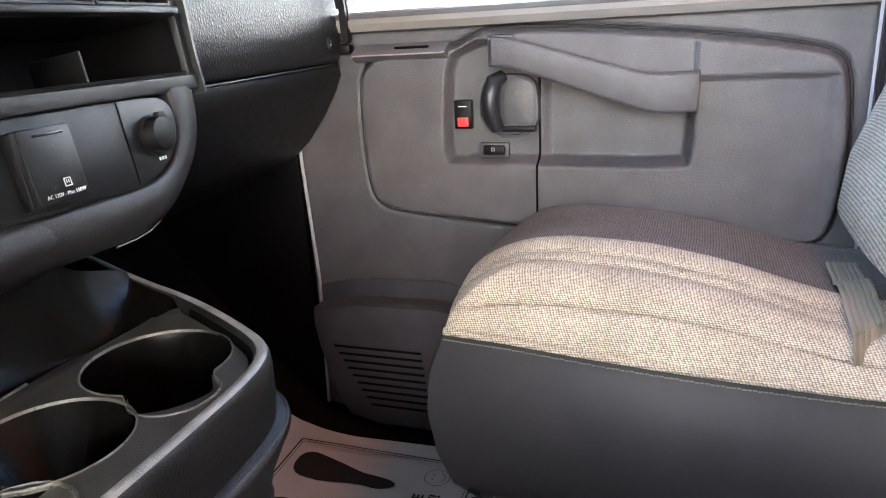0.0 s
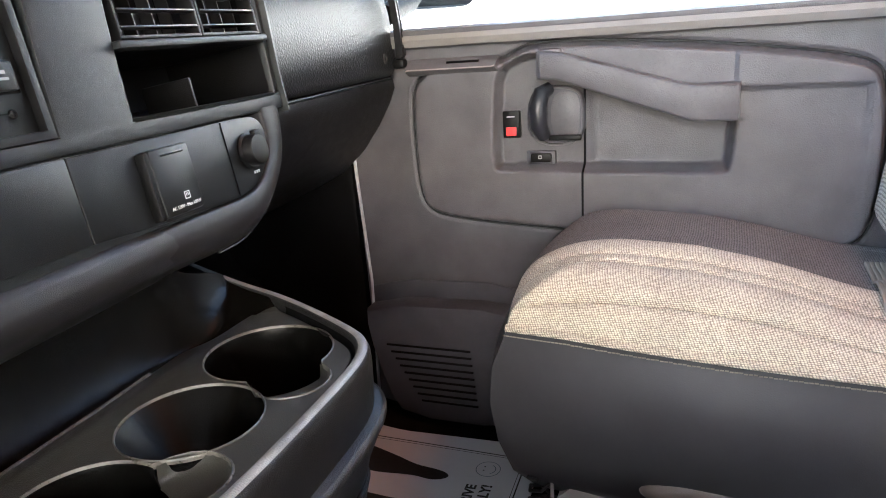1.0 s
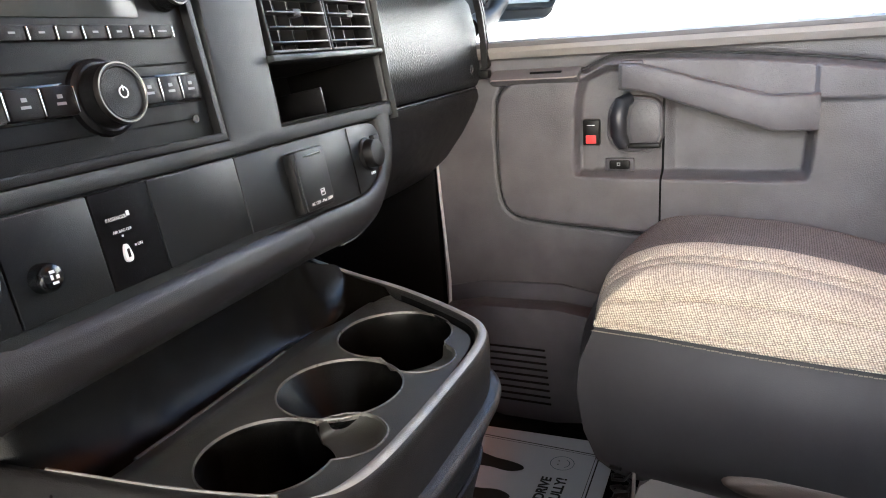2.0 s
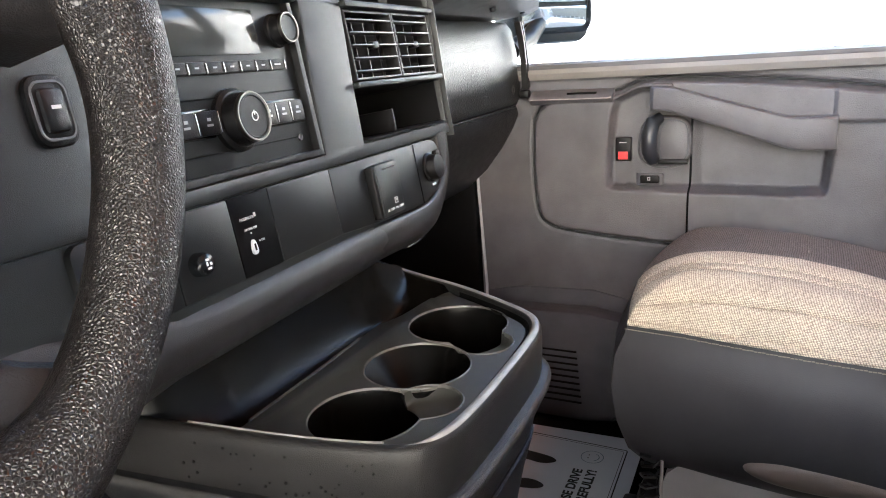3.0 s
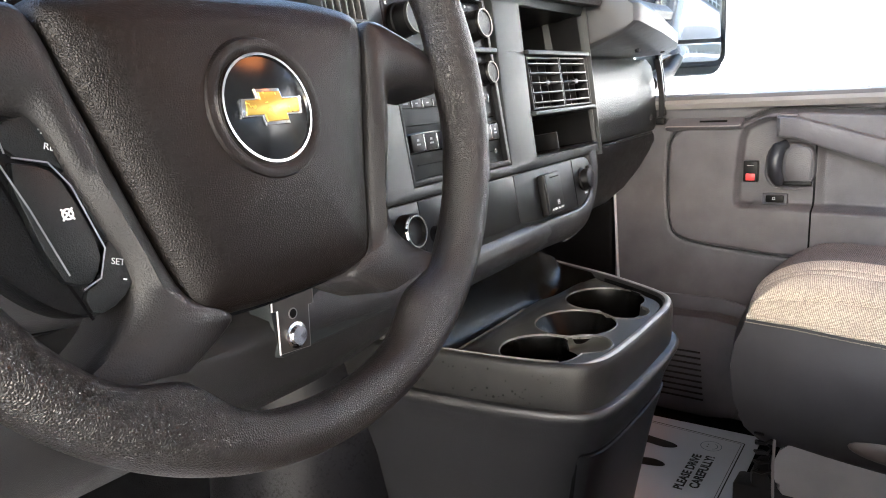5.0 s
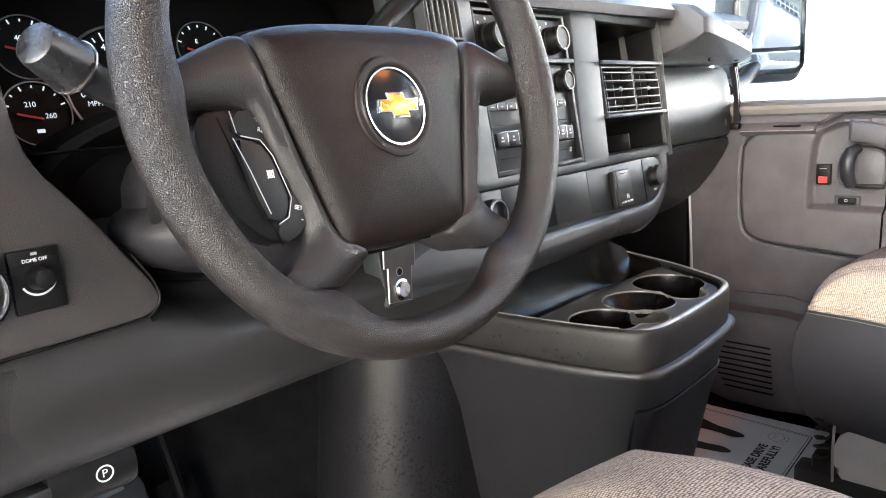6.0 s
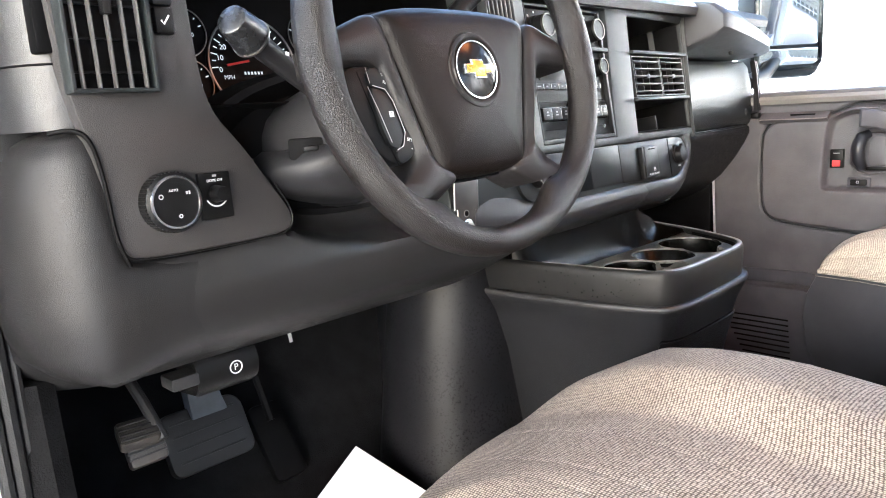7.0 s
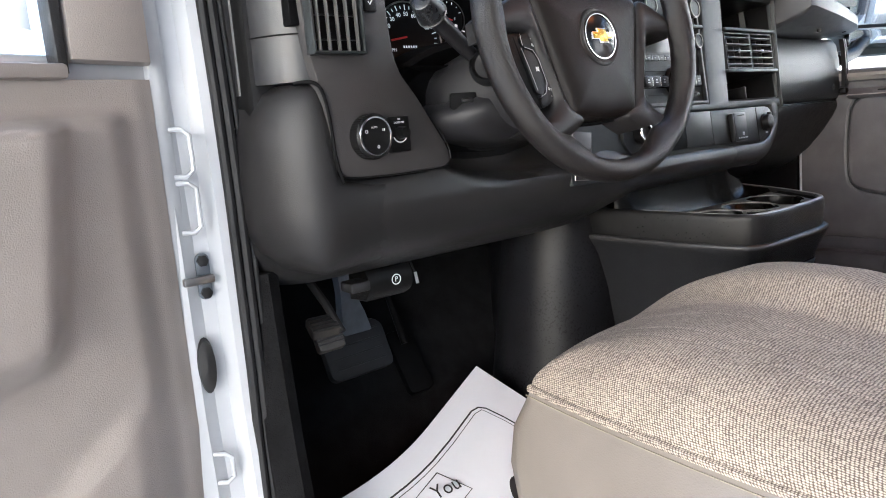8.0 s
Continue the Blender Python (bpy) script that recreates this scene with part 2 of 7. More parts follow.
SHEDC = mat("blue_grey_sheet", (0.20, 0.22, 0.26), 0.5, var=0.06, vscale=2)
CREAM = mat("cream_shutter", (0.17, 0.165, 0.145), 0.6, var=0.05, vscale=2)
MIRROR = mat("mirror_glass", (0.60, 0.62, 0.63), 0.02, metal=1.0, var=0.0, rvar=0.0)
GLASS = glass("window_glass")
AMBER = mat("amber_lens", (0.7, 0.28, 0.08), 0.3, var=0.03)
AMBER.node_tree.nodes["Principled BSDF"].inputs["Emission Color"].default_value = (1.0, 0.30, 0.08, 1)
AMBER.node_tree.nodes["Principled BSDF"].inputs["Emission Strength"].default_value = 0.8
HEADLINER = mat("grey_headliner", (0.42, 0.41, 0.40), 0.95, grain=0.5, gscale=500, var=0.05)

# ---- building helpers ----
ORIGIN = {}


def thing(name, at, label, category, group="", kind=""):
    """A top-level thing: an Empty at its base."""
    ob = new(name)
    ob.empty_display_size = 0.05
    ob.location = Vector(at) * U
    ORIGIN[ob] = Vector(at) * U
    return tagged(ob, label, category, group, kind)


def finish(bm, material, angle=38, smooth=True):
    bmesh.ops.recalc_face_normals(bm, faces=bm.faces[:])
    me = bpy.data.meshes.new("mesh")
    if smooth:
        for f in bm.faces:
            f.smooth = True
    bm.to_mesh(me)
    bm.free()
    if smooth:
        me.set_sharp_from_angle(angle=radians(angle))
    for m in material if isinstance(material, (list, tuple)) else [material]:
        me.materials.append(m)
    return me


def part(name, bm, material, parent, label="", smooth=True, angle=38):
    """One mesh under a thing or a part; bm is in drawing units in the world."""
    o = ORIGIN[parent]
    bmesh.ops.transform(bm, matrix=Matrix.Translation(-o) @ Matrix.Scale(U, 4), verts=bm.verts[:])
    ob = new(name, finish(bm, material, angle, smooth))
    ob.parent = parent
    ORIGIN[ob] = o
    return tagged(ob, label)


def solid(name, bm, material, label, category, at=None, group="", kind="", angle=38):
    """A top-level thing or piece of the setting that is one mesh."""
    bmesh.ops.transform(bm, matrix=Matrix.Scale(U, 4), verts=bm.verts[:])
    o = Vector(at) * U if at else Vector((0, 0, 0))
    bmesh.ops.transform(bm, matrix=Matrix.Translation(-o), verts=bm.verts[:])
    ob = new(name, finish(bm, material, angle))
    ob.location = o
    ORIGIN[ob] = o
    return tagged(ob, label, category, group, kind)


def axes(origin, u, n):
    """The frame with its origin there, u to its right and n out of the face."""
    n = Vector(n).normalized()
    u = Vector(u)
    u = (u - n * u.dot(n)).normalized()
    v = n.cross(u)
    m = Matrix((u, v, n)).transposed().to_4x4()
    m.translation = origin
    return m


def put(bm, m):
    if m is not None:
        bmesh.ops.transform(bm, matrix=m, verts=bm.verts[:])
    return bm


def join(*bms):
    """Several bmeshes made one."""
    out = bmesh.new()
    for b in bms:
        me = bpy.data.meshes.new("t")
        b.to_mesh(me)
        b.free()
        out.from_mesh(me)
        bpy.data.meshes.remove(me)
    return out


def box(c, size, bevel=0.0, m=None, seg=2):
    bm = bmesh.new()
    bmesh.ops.create_cube(bm, size=1.0)
    bmesh.ops.scale(bm, vec=size, verts=bm.verts[:])
    if bevel:
        bmesh.ops.bevel(bm, geom=bm.edges[:], offset=bevel, segments=seg, affect="EDGES", profile=0.5)
    bmesh.ops.translate(bm, vec=c, verts=bm.verts[:])
    return put(bm, m)


def rrect(x0, y0, x1, y1, r, n=5):
    """A rounded rectangle's outline; r is one radius or four (from the lower left, round to the left)."""
    rs = r if isinstance(r, (list, tuple)) else (r,) * 4
    pts = []
    for (cx, cy, a), q in zip(((x0, y0, 180), (x1, y0, 270), (x1, y1, 0), (x0, y1, 90)), rs):
        sx, sy = (1 if cx == x0 else -1), (1 if cy == y0 else -1)
        q = max(q, 1e-4)
        for i in range(n + 1):
            t = radians(a + 90 * i / n)
            pts.append((cx + sx * q + q * math.cos(t), cy + sy * q + q * math.sin(t)))
    return pts


def smoothed(pts, times=2, closed=True):
    """The outline with its corners cut round."""
    for _ in range(times):
        out = []
        k = len(pts)
        for i in range(k if closed else k - 1):
            a, b = Vector(pts[i]), Vector(pts[(i + 1) % k])
            out += [a * 0.75 + b * 0.25, a * 0.25 + b * 0.75]
        if not closed:
            out = [Vector(pts[0])] + out[0:] + [Vector(pts[-1])]
        pts = out
    return [tuple(p) for p in pts]


def plate(outline, w0, w1, bevel=0.0, m=None, seg=2):
    """An outline in the plane, drawn out from w0 to w1, its front edge rounded."""
    bm = bmesh.new()
    lo = [bm.verts.new((x, y, w0)) for x, y in outline]
    bm.faces.new(lo)
    r = bmesh.ops.extrude_face_region(bm, geom=bm.faces[:])
    top = [g for g in r["geom"] if isinstance(g, bmesh.types.BMVert)]
    bmesh.ops.translate(bm, vec=(0, 0, w1 - w0), verts=top)
    if bevel:
        ed = [e for e in bm.edges if all(abs(v.co.z - w1) < 1e-7 for v in e.verts)]
        bmesh.ops.bevel(bm, geom=ed, offset=bevel, segments=seg, affect="EDGES", profile=0.5)
    return put(bm, m)


def cells(us, vs, holes, w0, w1, bevel=0.0, m=None):
    """A slab of cells between the lines us and vs; cells named in holes are left open right through."""
    bm = bmesh.new()
    f, b = {}, {}
    for i, u in enumerate(us):
        for j, v in enumerate(vs):
            f[i, j] = bm.verts.new((u, v, w1))
            b[i, j] = bm.verts.new((u, v, w0))
    def there(i, j):
        return 0 <= i < len(us) - 1 and 0 <= j < len(vs) - 1 and (i, j) not in holes
    for i in range(len(us) - 1):
        for j in range(len(vs) - 1):
            if not there(i, j):
                continue
            bm.faces.new((f[i, j], f[i + 1, j], f[i + 1, j + 1], f[i, j + 1]))
            bm.faces.new((b[i, j + 1], b[i + 1, j + 1], b[i + 1, j], b[i, j]))
            for (di, dj), (p, q) in (((-1, 0), ((i, j + 1), (i, j))), ((1, 0), ((i + 1, j), (i + 1, j + 1))), ((0, -1), ((i, j), (i + 1, j))), ((0, 1), ((i + 1, j + 1), (i, j + 1)))):
                if not there(i + di, j + dj):
                    bm.faces.new((f[p], b[p], b[q], f[q]))
    bmesh.ops.delete(bm, geom=[v for v in bm.verts if not v.link_faces], context="VERTS")
    bmesh.ops.recalc_face_normals(bm, faces=bm.faces[:])
    if bevel:
        ed = [e for e in bm.edges if len(e.link_faces) == 2 and e.calc_face_angle() > 0.8 and all(v.co.z > (w0 + w1) / 2 for v in e.verts)]
        bmesh.ops.bevel(bm, geom=ed, offset=bevel, segments=2, affect="EDGES", profile=0.5)
    return put(bm, m)


def loft(rings, closed=True, caps=True, m=None):
    """A skin over rings of points, all with the same count."""
    bm = bmesh.new()
    vs = [[bm.verts.new(p) for p in r] for r in rings]
    k = len(rings[0])
    for a, b in zip(vs, vs[1:]):
        for i in range(k if closed else k - 1):
            j = (i + 1) % k
            bm.faces.new((a[i], a[j], b[j], b[i]))
    if caps:
        bm.faces.new(vs[0][::-1])
        bm.faces.new(vs[-1])
    return put(bm, m)


def tube(path, r, seg=10, m=None, closed=False, flat=1.0):
    """A round bar along a path; r is a radius or one for each point."""
    pts = [Vector(p) for p in path]
    k = len(pts)
    rings = []
    side = None
    for i, p in enumerate(pts):
        d = (pts[(i + 1) % k] - pts[i - 1]) if closed else (pts[min(i + 1, k - 1)] - pts[max(i - 1, 0)])
        d.normalize()
        if side is None:
            side = d.orthogonal().normalized()
        side = (side - d * side.dot(d)).normalized()
        up = d.cross(side)
        q = r[i] if isinstance(r, (list, tuple)) else r
        rings.append([p + (side * math.cos(2 * math.pi * j / seg) + up * math.sin(2 * math.pi * j / seg) * flat) * q for j in range(seg)])
    if closed:
        return loft(rings + [rings[0]], caps=False, m=m)
    return loft(rings, m=m)


def lathe(profile, seg=24, m=None):
    """A profile of (radius, height) turned about the axis of height."""
    rings = [[(max(r, 1e-5) * math.cos(2 * math.pi * j / seg), max(r, 1e-5) * math.sin(2 * math.pi * j / seg), h) for j in range(seg)] for r, h in profile]
    if profile[0][0] > 1e-4 and profile[-1][0] > 1e-4:
        return loft(rings + [rings[0]], caps=False, m=m)
    return loft(rings, caps=False, m=m)


def shift(m, u, v, w=0.0, turn=0.0):
    return m @ Matrix.Translation((u, v, w)) @ Matrix.Rotation(radians(turn), 4, "Z")


def arc(cx, cy, r, a0, a1, n=12):
    return [(cx + r * math.cos(radians(a0 + (a1 - a0) * i / n)), cy + r * math.sin(radians(a0 + (a1 - a0) * i / n))) for i in range(n + 1)]


def strip(path, width, h, m=None):
    """A flat ribbon of that width along a path in the plane, h high."""
    L, R = [], []
    pts = [Vector(p) for p in path]
    for i, p in enumerate(pts):
        d = (pts[min(i + 1, len(pts) - 1)] - pts[max(i - 1, 0)]).normalized()
        n = Vector((-d.y, d.x)) * width / 2
        L.append(p + n)
        R.append(p - n)
    bm = bmesh.new()
    rows = [[bm.verts.new((q.x, q.y, z)) for q in (a, b)] + [] for a, b in zip(L, R) for z in (h,)]
    for a, b in zip(rows, rows[1:]):
        bm.faces.new((a[0], a[1], b[1], b[0]))
    return put(bm, m)


def lettering(text, size, m, parent, name="lettering", material=None, label="", align="CENTER", bold=0.0):
    """Words in the built-in font, as a mesh lying on the frame m."""
    c = bpy.data.curves.new("t", "FONT")
    c.body, c.size, c.align_x, c.align_y, c.extrude, c.offset = text, size, align, "CENTER", 0.00012, bold
    ob = new("t", c)
    bpy.context.view_layer.update()
    me = bpy.data.meshes.new_from_object(ob.evaluated_get(bpy.context.evaluated_depsgraph_get()))
    bpy.data.objects.remove(ob)
    bpy.data.curves.remove(c)
    bm = bmesh.new()
    bm.from_mesh(me)
    bpy.data.meshes.remove(me)
    put(bm, m)
    return part(name, bm, material or MARK, parent, label, smooth=False)


def lerp(a, b, t):
    return a + (b - a) * t


def interp(x, table):
    """Straight lines between the rows of a table of (x, value)."""
    for (x0, y0), (x1, y1) in zip(table, table[1:]):
        if x <= x1:
            return y0 + (y1 - y0) * max(0.0, min(1.0, (x - x0) / (x1 - x0)))
    return table[-1][1]


def ease(t):
    t = max(0.0, min(1.0, t))
    return t * t * (3 - 2 * t)

# ---- frames of the main faces ----
ST = axes((-0.39, 0.188, 0.60), (0, 1, 0), (1, 0.05, 0.15))      # centre stack: u = y - 0.188, v = z - 0.60
DP = axes((-0.36, -0.60, 0.60), (0, 1, 0), (1, 0.08, 0.03))      # driver's switch panel: u = y + 0.60, v = z - 0.60
PD = axes((0, 0.825, 0), (1, 0, 0), (0, -1, 0))                  # passenger door: u = x, v = z, w into the cab
SW = axes((-0.231, -0.361, 0.705), (0, 1, 0), (math.cos(radians(11)), 0, math.sin(radians(11))))  # steering wheel


def su(y):
    return y - 0.188


def sv(z):
    return z - 0.60


# ---- ground, building and shell ----
def outdoors():
    bm = bmesh.new()
    # ground stays out of view; its grey is chosen for the light it bounces
    bmesh.ops.create_grid(bm, x_segments=2, y_segments=2, size=300)
    bmesh.ops.translate(bm, vec=(0, 0, -0.62), verts=bm.verts[:])
    solid("ground", bm, CONCRETE, "unseen grey yard, its tone set to limit bounce light", "ground", kind="structure")
    b = thing("building", (-2, 9.0, -0.62), "long white metal-clad shed with ribbed walls", "building")
    part("wall", box((-2, 9.2, 1.9), (36, 0.3, 5.0)), WALLP, b)
    for i in range(60):
        part("rib", box((-19.5 + i * 0.6, 9.03, 1.9), (0.06, 0.05, 5.0)), WALLP, b)
    part("roof", box((-2, 9.6, 4.5), (36.6, 1.4, 0.2)), WALLP, b)
    # unseen sheet above the van, added to shade the cab from above
    solid("sky_blocker", loft([[(x, -5.5, 2.55), (x, 2.1, 2.55), (x, 2.1, 2.8), (x, -5.5, 2.8)] for x in (-1.3, 8.0)]), WALLP, "unseen flat sheet added to block overhead sky and sun", "roof", kind="structure")
    sh = thing("shed", (-9.0, -9.0, -0.62), "blue-grey metal shed with a dark base rail", "building")
    part("wall", box((-9.0, -9.0, 1.0), (0.3, 12.0, 3.2)), SHEDC, sh)
    part("base_rail", box((-8.82, -9.0, 0.55), (0.06, 12.0, 0.10)), PANEL, sh)
    part("roof", box((-9.2, -9.0, 2.7), (1.2, 12.4, 0.18)), WALLP, sh)
    g = thing("garage", (16, 1, -0.62), "cream roller-shutter garage with a gridded window", "building")
    part("wall", box((16.2, 1, 2.2), (0.3, 22, 5.6)), CREAM, g)
    for i in range(12):
        part("slat", box((16.0, 3.0, 0.9 + i * 0.36), (0.06, 9.0, 0.05)), PANEL, g)
    part("pane", box((16.03, 2.5, -0.05), (0.04, 7.0, 0.9)), LCD, g)
    for i in range(9):
        part("glazing_bar", box((16.0, -1.0 + i * 0.875, -0.05), (0.05, 0.12, 0.9)), WALLP, g)
    part("glazing_bar", box((16.0, 2.5, -0.05), (0.05, 7.0, 0.10)), WALLP, g)


def shell():
    # floor pan, toe board and firewall, one bent sheet
    prof = [(1.6, 0.0), (-0.46, 0.0), (-0.56, 0.02), (-0.66, 0.10), (-0.82, 0.27), (-0.90, 0.42), (-0.92, 0.84)]
    rings = [[(x, y, z) for x, z in prof] + [(x - 0.02, y, z - 0.03) for x, z in prof[::-1]] for y in (-0.74, -0.3, 0.0, 0.3, 0.86)]
    solid("floor", loft(rings), CARPET, "black carpeted cab floor rising to the toe board", "floor", kind="structure")
    # roof and windscreen header
    roof = loft([[(x, y, z + 0.05 * (1 - (y / 0.9) ** 2)) for y in (-0.88, -0.6, -0.3, 0, 0.3, 0.6, 0.9)] + [(x, y, z + 0.04 + 0.05 * (1 - (y / 0.9) ** 2)) for y in (0.9, 0.6, 0.3, 0, -0.3, -0.6, -0.88)] for x, z in ((-0.38, 1.30), (-0.1, 1.36), (0.6, 1.38), (1.6, 1.38))])
    solid("ceiling", roof, HEADLINER, "grey fabric headliner under the roof", "ceiling", kind="structure")
    # openings behind the seats are added, out of view, to let light in
    rear = cells([-0.90, -0.76, -0.06, 0.10, 0.80, 0.94], [-0.05, 0.86, 1.26, 1.42], {(1, 1), (3, 1)}, -0.02, 0.02, 0, axes((1.62, 0, 0), (0, 1, 0), (1, 0, 0)))
    solid("wall_rear", rear, HEADLINER, "unseen grey rear wall with two openings added for light", "wall", kind="structure")
    for y, name in ((0.92, "wall_passenger_side"), (-0.86, "wall_driver_side")):
        x0 = 0.40 if y > 0 else 0.62
        side = cells([x0, x0 + 0.08, 1.00, 1.06, 1.53, 1.60], [-0.07, 0.86, 1.26, 1.43], {(1, 1), (3, 1)}, -0.03, 0.03, 0, axes((0, y, 0), (1, 0, 0), (0, -1, 0)))
        solid(name, side, WHITE, "white painted van side with two unseen openings added for light", "wall", kind="structure")
    # windscreen pillars
    for y in (-0.80, 0.90):
        pts = [(-0.98, y, 0.82), (-0.80, y * 0.99, 0.98), (-0.40, y * 0.96, 1.32)]
        solid("pillar", tube(pts, 0.045, 10), WHITE if y < 0 else HEADLINER, "painted windscreen pillar", "pillar", kind="structure")
    solid("windscreen", box((0, 0, 0), (0.75, 1.62, 0.005), m=pose(-0.69, 0.05, 1.07, 0, -39, 0)), GLASS, "clear sloping windscreen", "window", kind="structure").visible_shadow = False


def dome_lamp():
    # unseen lamp, placed and sized to give the emblem its orange reflection
    d = thing("dome_lamp", (0.40, 0.30, 1.40), "unseen amber lamp added for the wheel hub's orange reflection", "lamp")
    m = axes((0.40, 0.30, 1.410), (0, 1, 0), (0, 0, -1))
    part("bezel", cells([-0.20, -0.18, 0.18, 0.20], [-0.15, -0.13, 0.13, 0.15], {(1, 1)}, 0.0, 0.016, 0.004, m), HEADLINER, d)
    part("lens", plate(rrect(-0.18, -0.13, 0.18, 0.13, 0.012), 0.0, 0.012, 0.005, m), AMBER, d, "glowing amber lens")


outdoors()
shell()
dome_lamp()


# ---- instrument panel ----
def bolster_profile(y):
    knee = [(-0.420, 0.640), (-0.394, 0.600), (-0.384, 0.570), (-0.371, 0.5535), (-0.3685, 0.546), (-0.3660, 0.537), (-0.3643, 0.529), (-0.363, 0.520), (-0.378, 0.480), (-0.405, 0.455), (-0.440, 0.437), (-0.485, 0.424), (-0.540, 0.424), (-0.600, 0.440)]
    chin = [(-0.430, 0.560), (-0.405, 0.540), (-0.385, 0.532), (-0.371, 0.525), (-0.3697, 0.5218), (-0.3686, 0.5185), (-0.3677, 0.5152), (-0.367, 0.512), (-0.370, 0.500), (-0.380, 0.489), (-0.400, 0.479), (-0.435, 0.470), (-0.490, 0.466), (-0.560, 0.466)]
    t = ease((y + 0.20) / 0.16)
    out = []
    for (a, b), (c, d) in zip(knee, chin):
        x, z = lerp(a, c, t), lerp(b, d, t)
        x -= 0.05 * (y - 0.02) if y > -0.05 else 0.0
        c = (y + 0.338) / 0.138            # hollow in which the column sits
        if abs(c) < 1:
            x -= 0.055 * ease((z - (0.572 - 0.042 * math.sqrt(1 - c * c))) / 0.010)
        if y < -0.60:                      # the outer end rolls forward
            k = min(1.0, (-0.60 - y) / 0.105)
            r = 1 - math.sqrt(max(0.0, 1 - k * k))
            x -= 0.095 * r
            z += 0.02 * r * (1 if z < 0.48 else 0)
        x -= 0.014 * ease((y - 0.19) / 0.06)   # tucked behind the band of the centre stack
        if y > 0.24:                       # the inner end turns up at the corner
            z = max(z, interp(y, [(0.24, 0.466), (0.285, 0.492), (0.312, 0.496), (0.333, 0.506), (0.345, 0.516)]))
        out.append((x, y, z))
    return out


def instrument_panel():
    ip = thing("dashboard", (-0.55, 0.05, 0.42), "dark charcoal plastic van dashboard spanning the cab", "dashboard")
    ys = [-0.705, -0.700, -0.692, -0.68, -0.66, -0.64, -0.62, -0.60, -0.55, -0.5, -0.478, -0.473, -0.466, -0.455, -0.44, -0.42, -0.39, -0.36, -0.33, -0.30, -0.27, -0.245, -0.225, -0.21, -0.204, -0.199, -0.19, -0.16, -0.13, -0.10, -0.07, -0.03, 0.05, 0.15, 0.20, 0.26, 0.285, 0.312, 0.333, 0.345]
    rings = []
    for y in ys:
        p = bolster_profile(y)
        rings.append(p + [(-0.72, y, p[-1][2] + 0.02), (-0.72, y, 0.60), (-0.45, y, 0.60 if y > -0.05 else 0.62)])
    part("knee_bolster", loft(rings), KNEE, ip, angle=60)
    # face of the centre stack, with its openings
    us = [su(v) for v in (-0.20, -0.066, 0.129, 0.198, 0.394, 0.416)]
    vs = [sv(v) for v in (0.533, 0.594, 0.606, 0.610, 0.657, 0.664, 0.733, 0.738, 0.792, 0.800, 0.835)]
    holes = {(1, j) for j in range(2, 9)} | {(3, j) for j in (3, 5, 7)} | {(i, 0) for i in range(0, 5)}
    bm = cells(us, vs, holes, -0.016, 0.0, 0.0030)
    for v in bm.verts:
        if v.co.x > su(0.396):
            v.co.z -= 0.006
        v.co.x += 0.10 * max(0, v.co.y - 0.03) * (1 if v.co.x > -0.15 else 0)
    part("stack_face", put(bm, ST), STACK, ip)
    # band that turns round the end of the switch row and runs into the chin
    inner = [(0.150, 0.5270), (0.200, 0.5272), (0.250, 0.5262), (0.290, 0.5255), (0.313, 0.5272), (0.333, 0.5340), (0.348, 0.5455), (0.357, 0.5590), (0.3605, 0.5720), (0.3600, 0.5850), (0.3590, 0.5975)]
    outer = [(0.150, 0.4890), (0.200, 0.4890), (0.250, 0.4872), (0.285, 0.4868), (0.312, 0.4890), (0.333, 0.4972), (0.355, 0.5120), (0.378, 0.5300), (0.394, 0.5490), (0.404, 0.5720), (0.4085, 0.5975)]
    rings = []
    for (a, b), (p, q) in zip(smoothed(inner, 2, closed=False), smoothed(outer, 2, closed=False)):
        tuck = 0.0035 * (1 - ease((a - 0.165) / 0.05))
        rings.append([(su(lerp(a, p, f)), sv(lerp(b, q, f)), h - tuck) for f, h in ((0.0, -0.012), (0.0, -0.0035), (0.02, -0.0012), (0.08, 0.0), (0.35, 0.0008), (0.60, -0.0006), (0.78, -0.0045), (0.90, -0.0105), (0.97, -0.0180), (1.0, -0.0270), (0.97, -0.0400))])
    part("stack_corner", put(loft(rings, closed=False, caps=False), ST), KNEE, ip, "smooth band round the end of the switch row", angle=60)
    part("lower_fascia", plate(rrect(su(-0.262), sv(0.505), su(0.336), sv(0.600), 0.004), -0.030, -0.0065, 0.002, ST), STACK, ip)
    # rolled right edge
    bm = loft([[(su(0.410) + 0.10 * max(0, v - 0.03) + 0.010 * math.sin(a), v, -0.010 + 0.010 * math.cos(a)) for a in [radians(k * 15) for k in range(0, 7)]] + [(su(0.420) + 0.10 * max(0, v - 0.03), v, -0.06), (su(0.40), v, -0.06)] for v in [sv(0.590 + 0.0102 * k) for k in range(25)]])
    for v in bm.verts:
        k = max(0.0, (sv(0.585) - v.co.y) / 0.08)
        v.co.x -= 0.075 * (1 - math.sqrt(max(0.0, 1 - min(1.0, k) ** 2)))
    part("stack_edge", put(bm, ST), STACK, ip, angle=50)
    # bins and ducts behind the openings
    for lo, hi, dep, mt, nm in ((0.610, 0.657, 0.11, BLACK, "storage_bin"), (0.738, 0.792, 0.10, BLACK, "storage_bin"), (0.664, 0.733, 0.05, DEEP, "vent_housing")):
        u0, u1, v0, v1 = su(0.199), su(0.393), sv(lo), sv(hi)
        sh = 0.10 * max(0, v0 - 0.03)
        u0, u1 = u0 + sh, u1 + sh
        bm = box(((u0 + u1) / 2, (v0 + v1) / 2, -dep / 2 - 0.006), (u1 - u0, v1 - v0, dep))
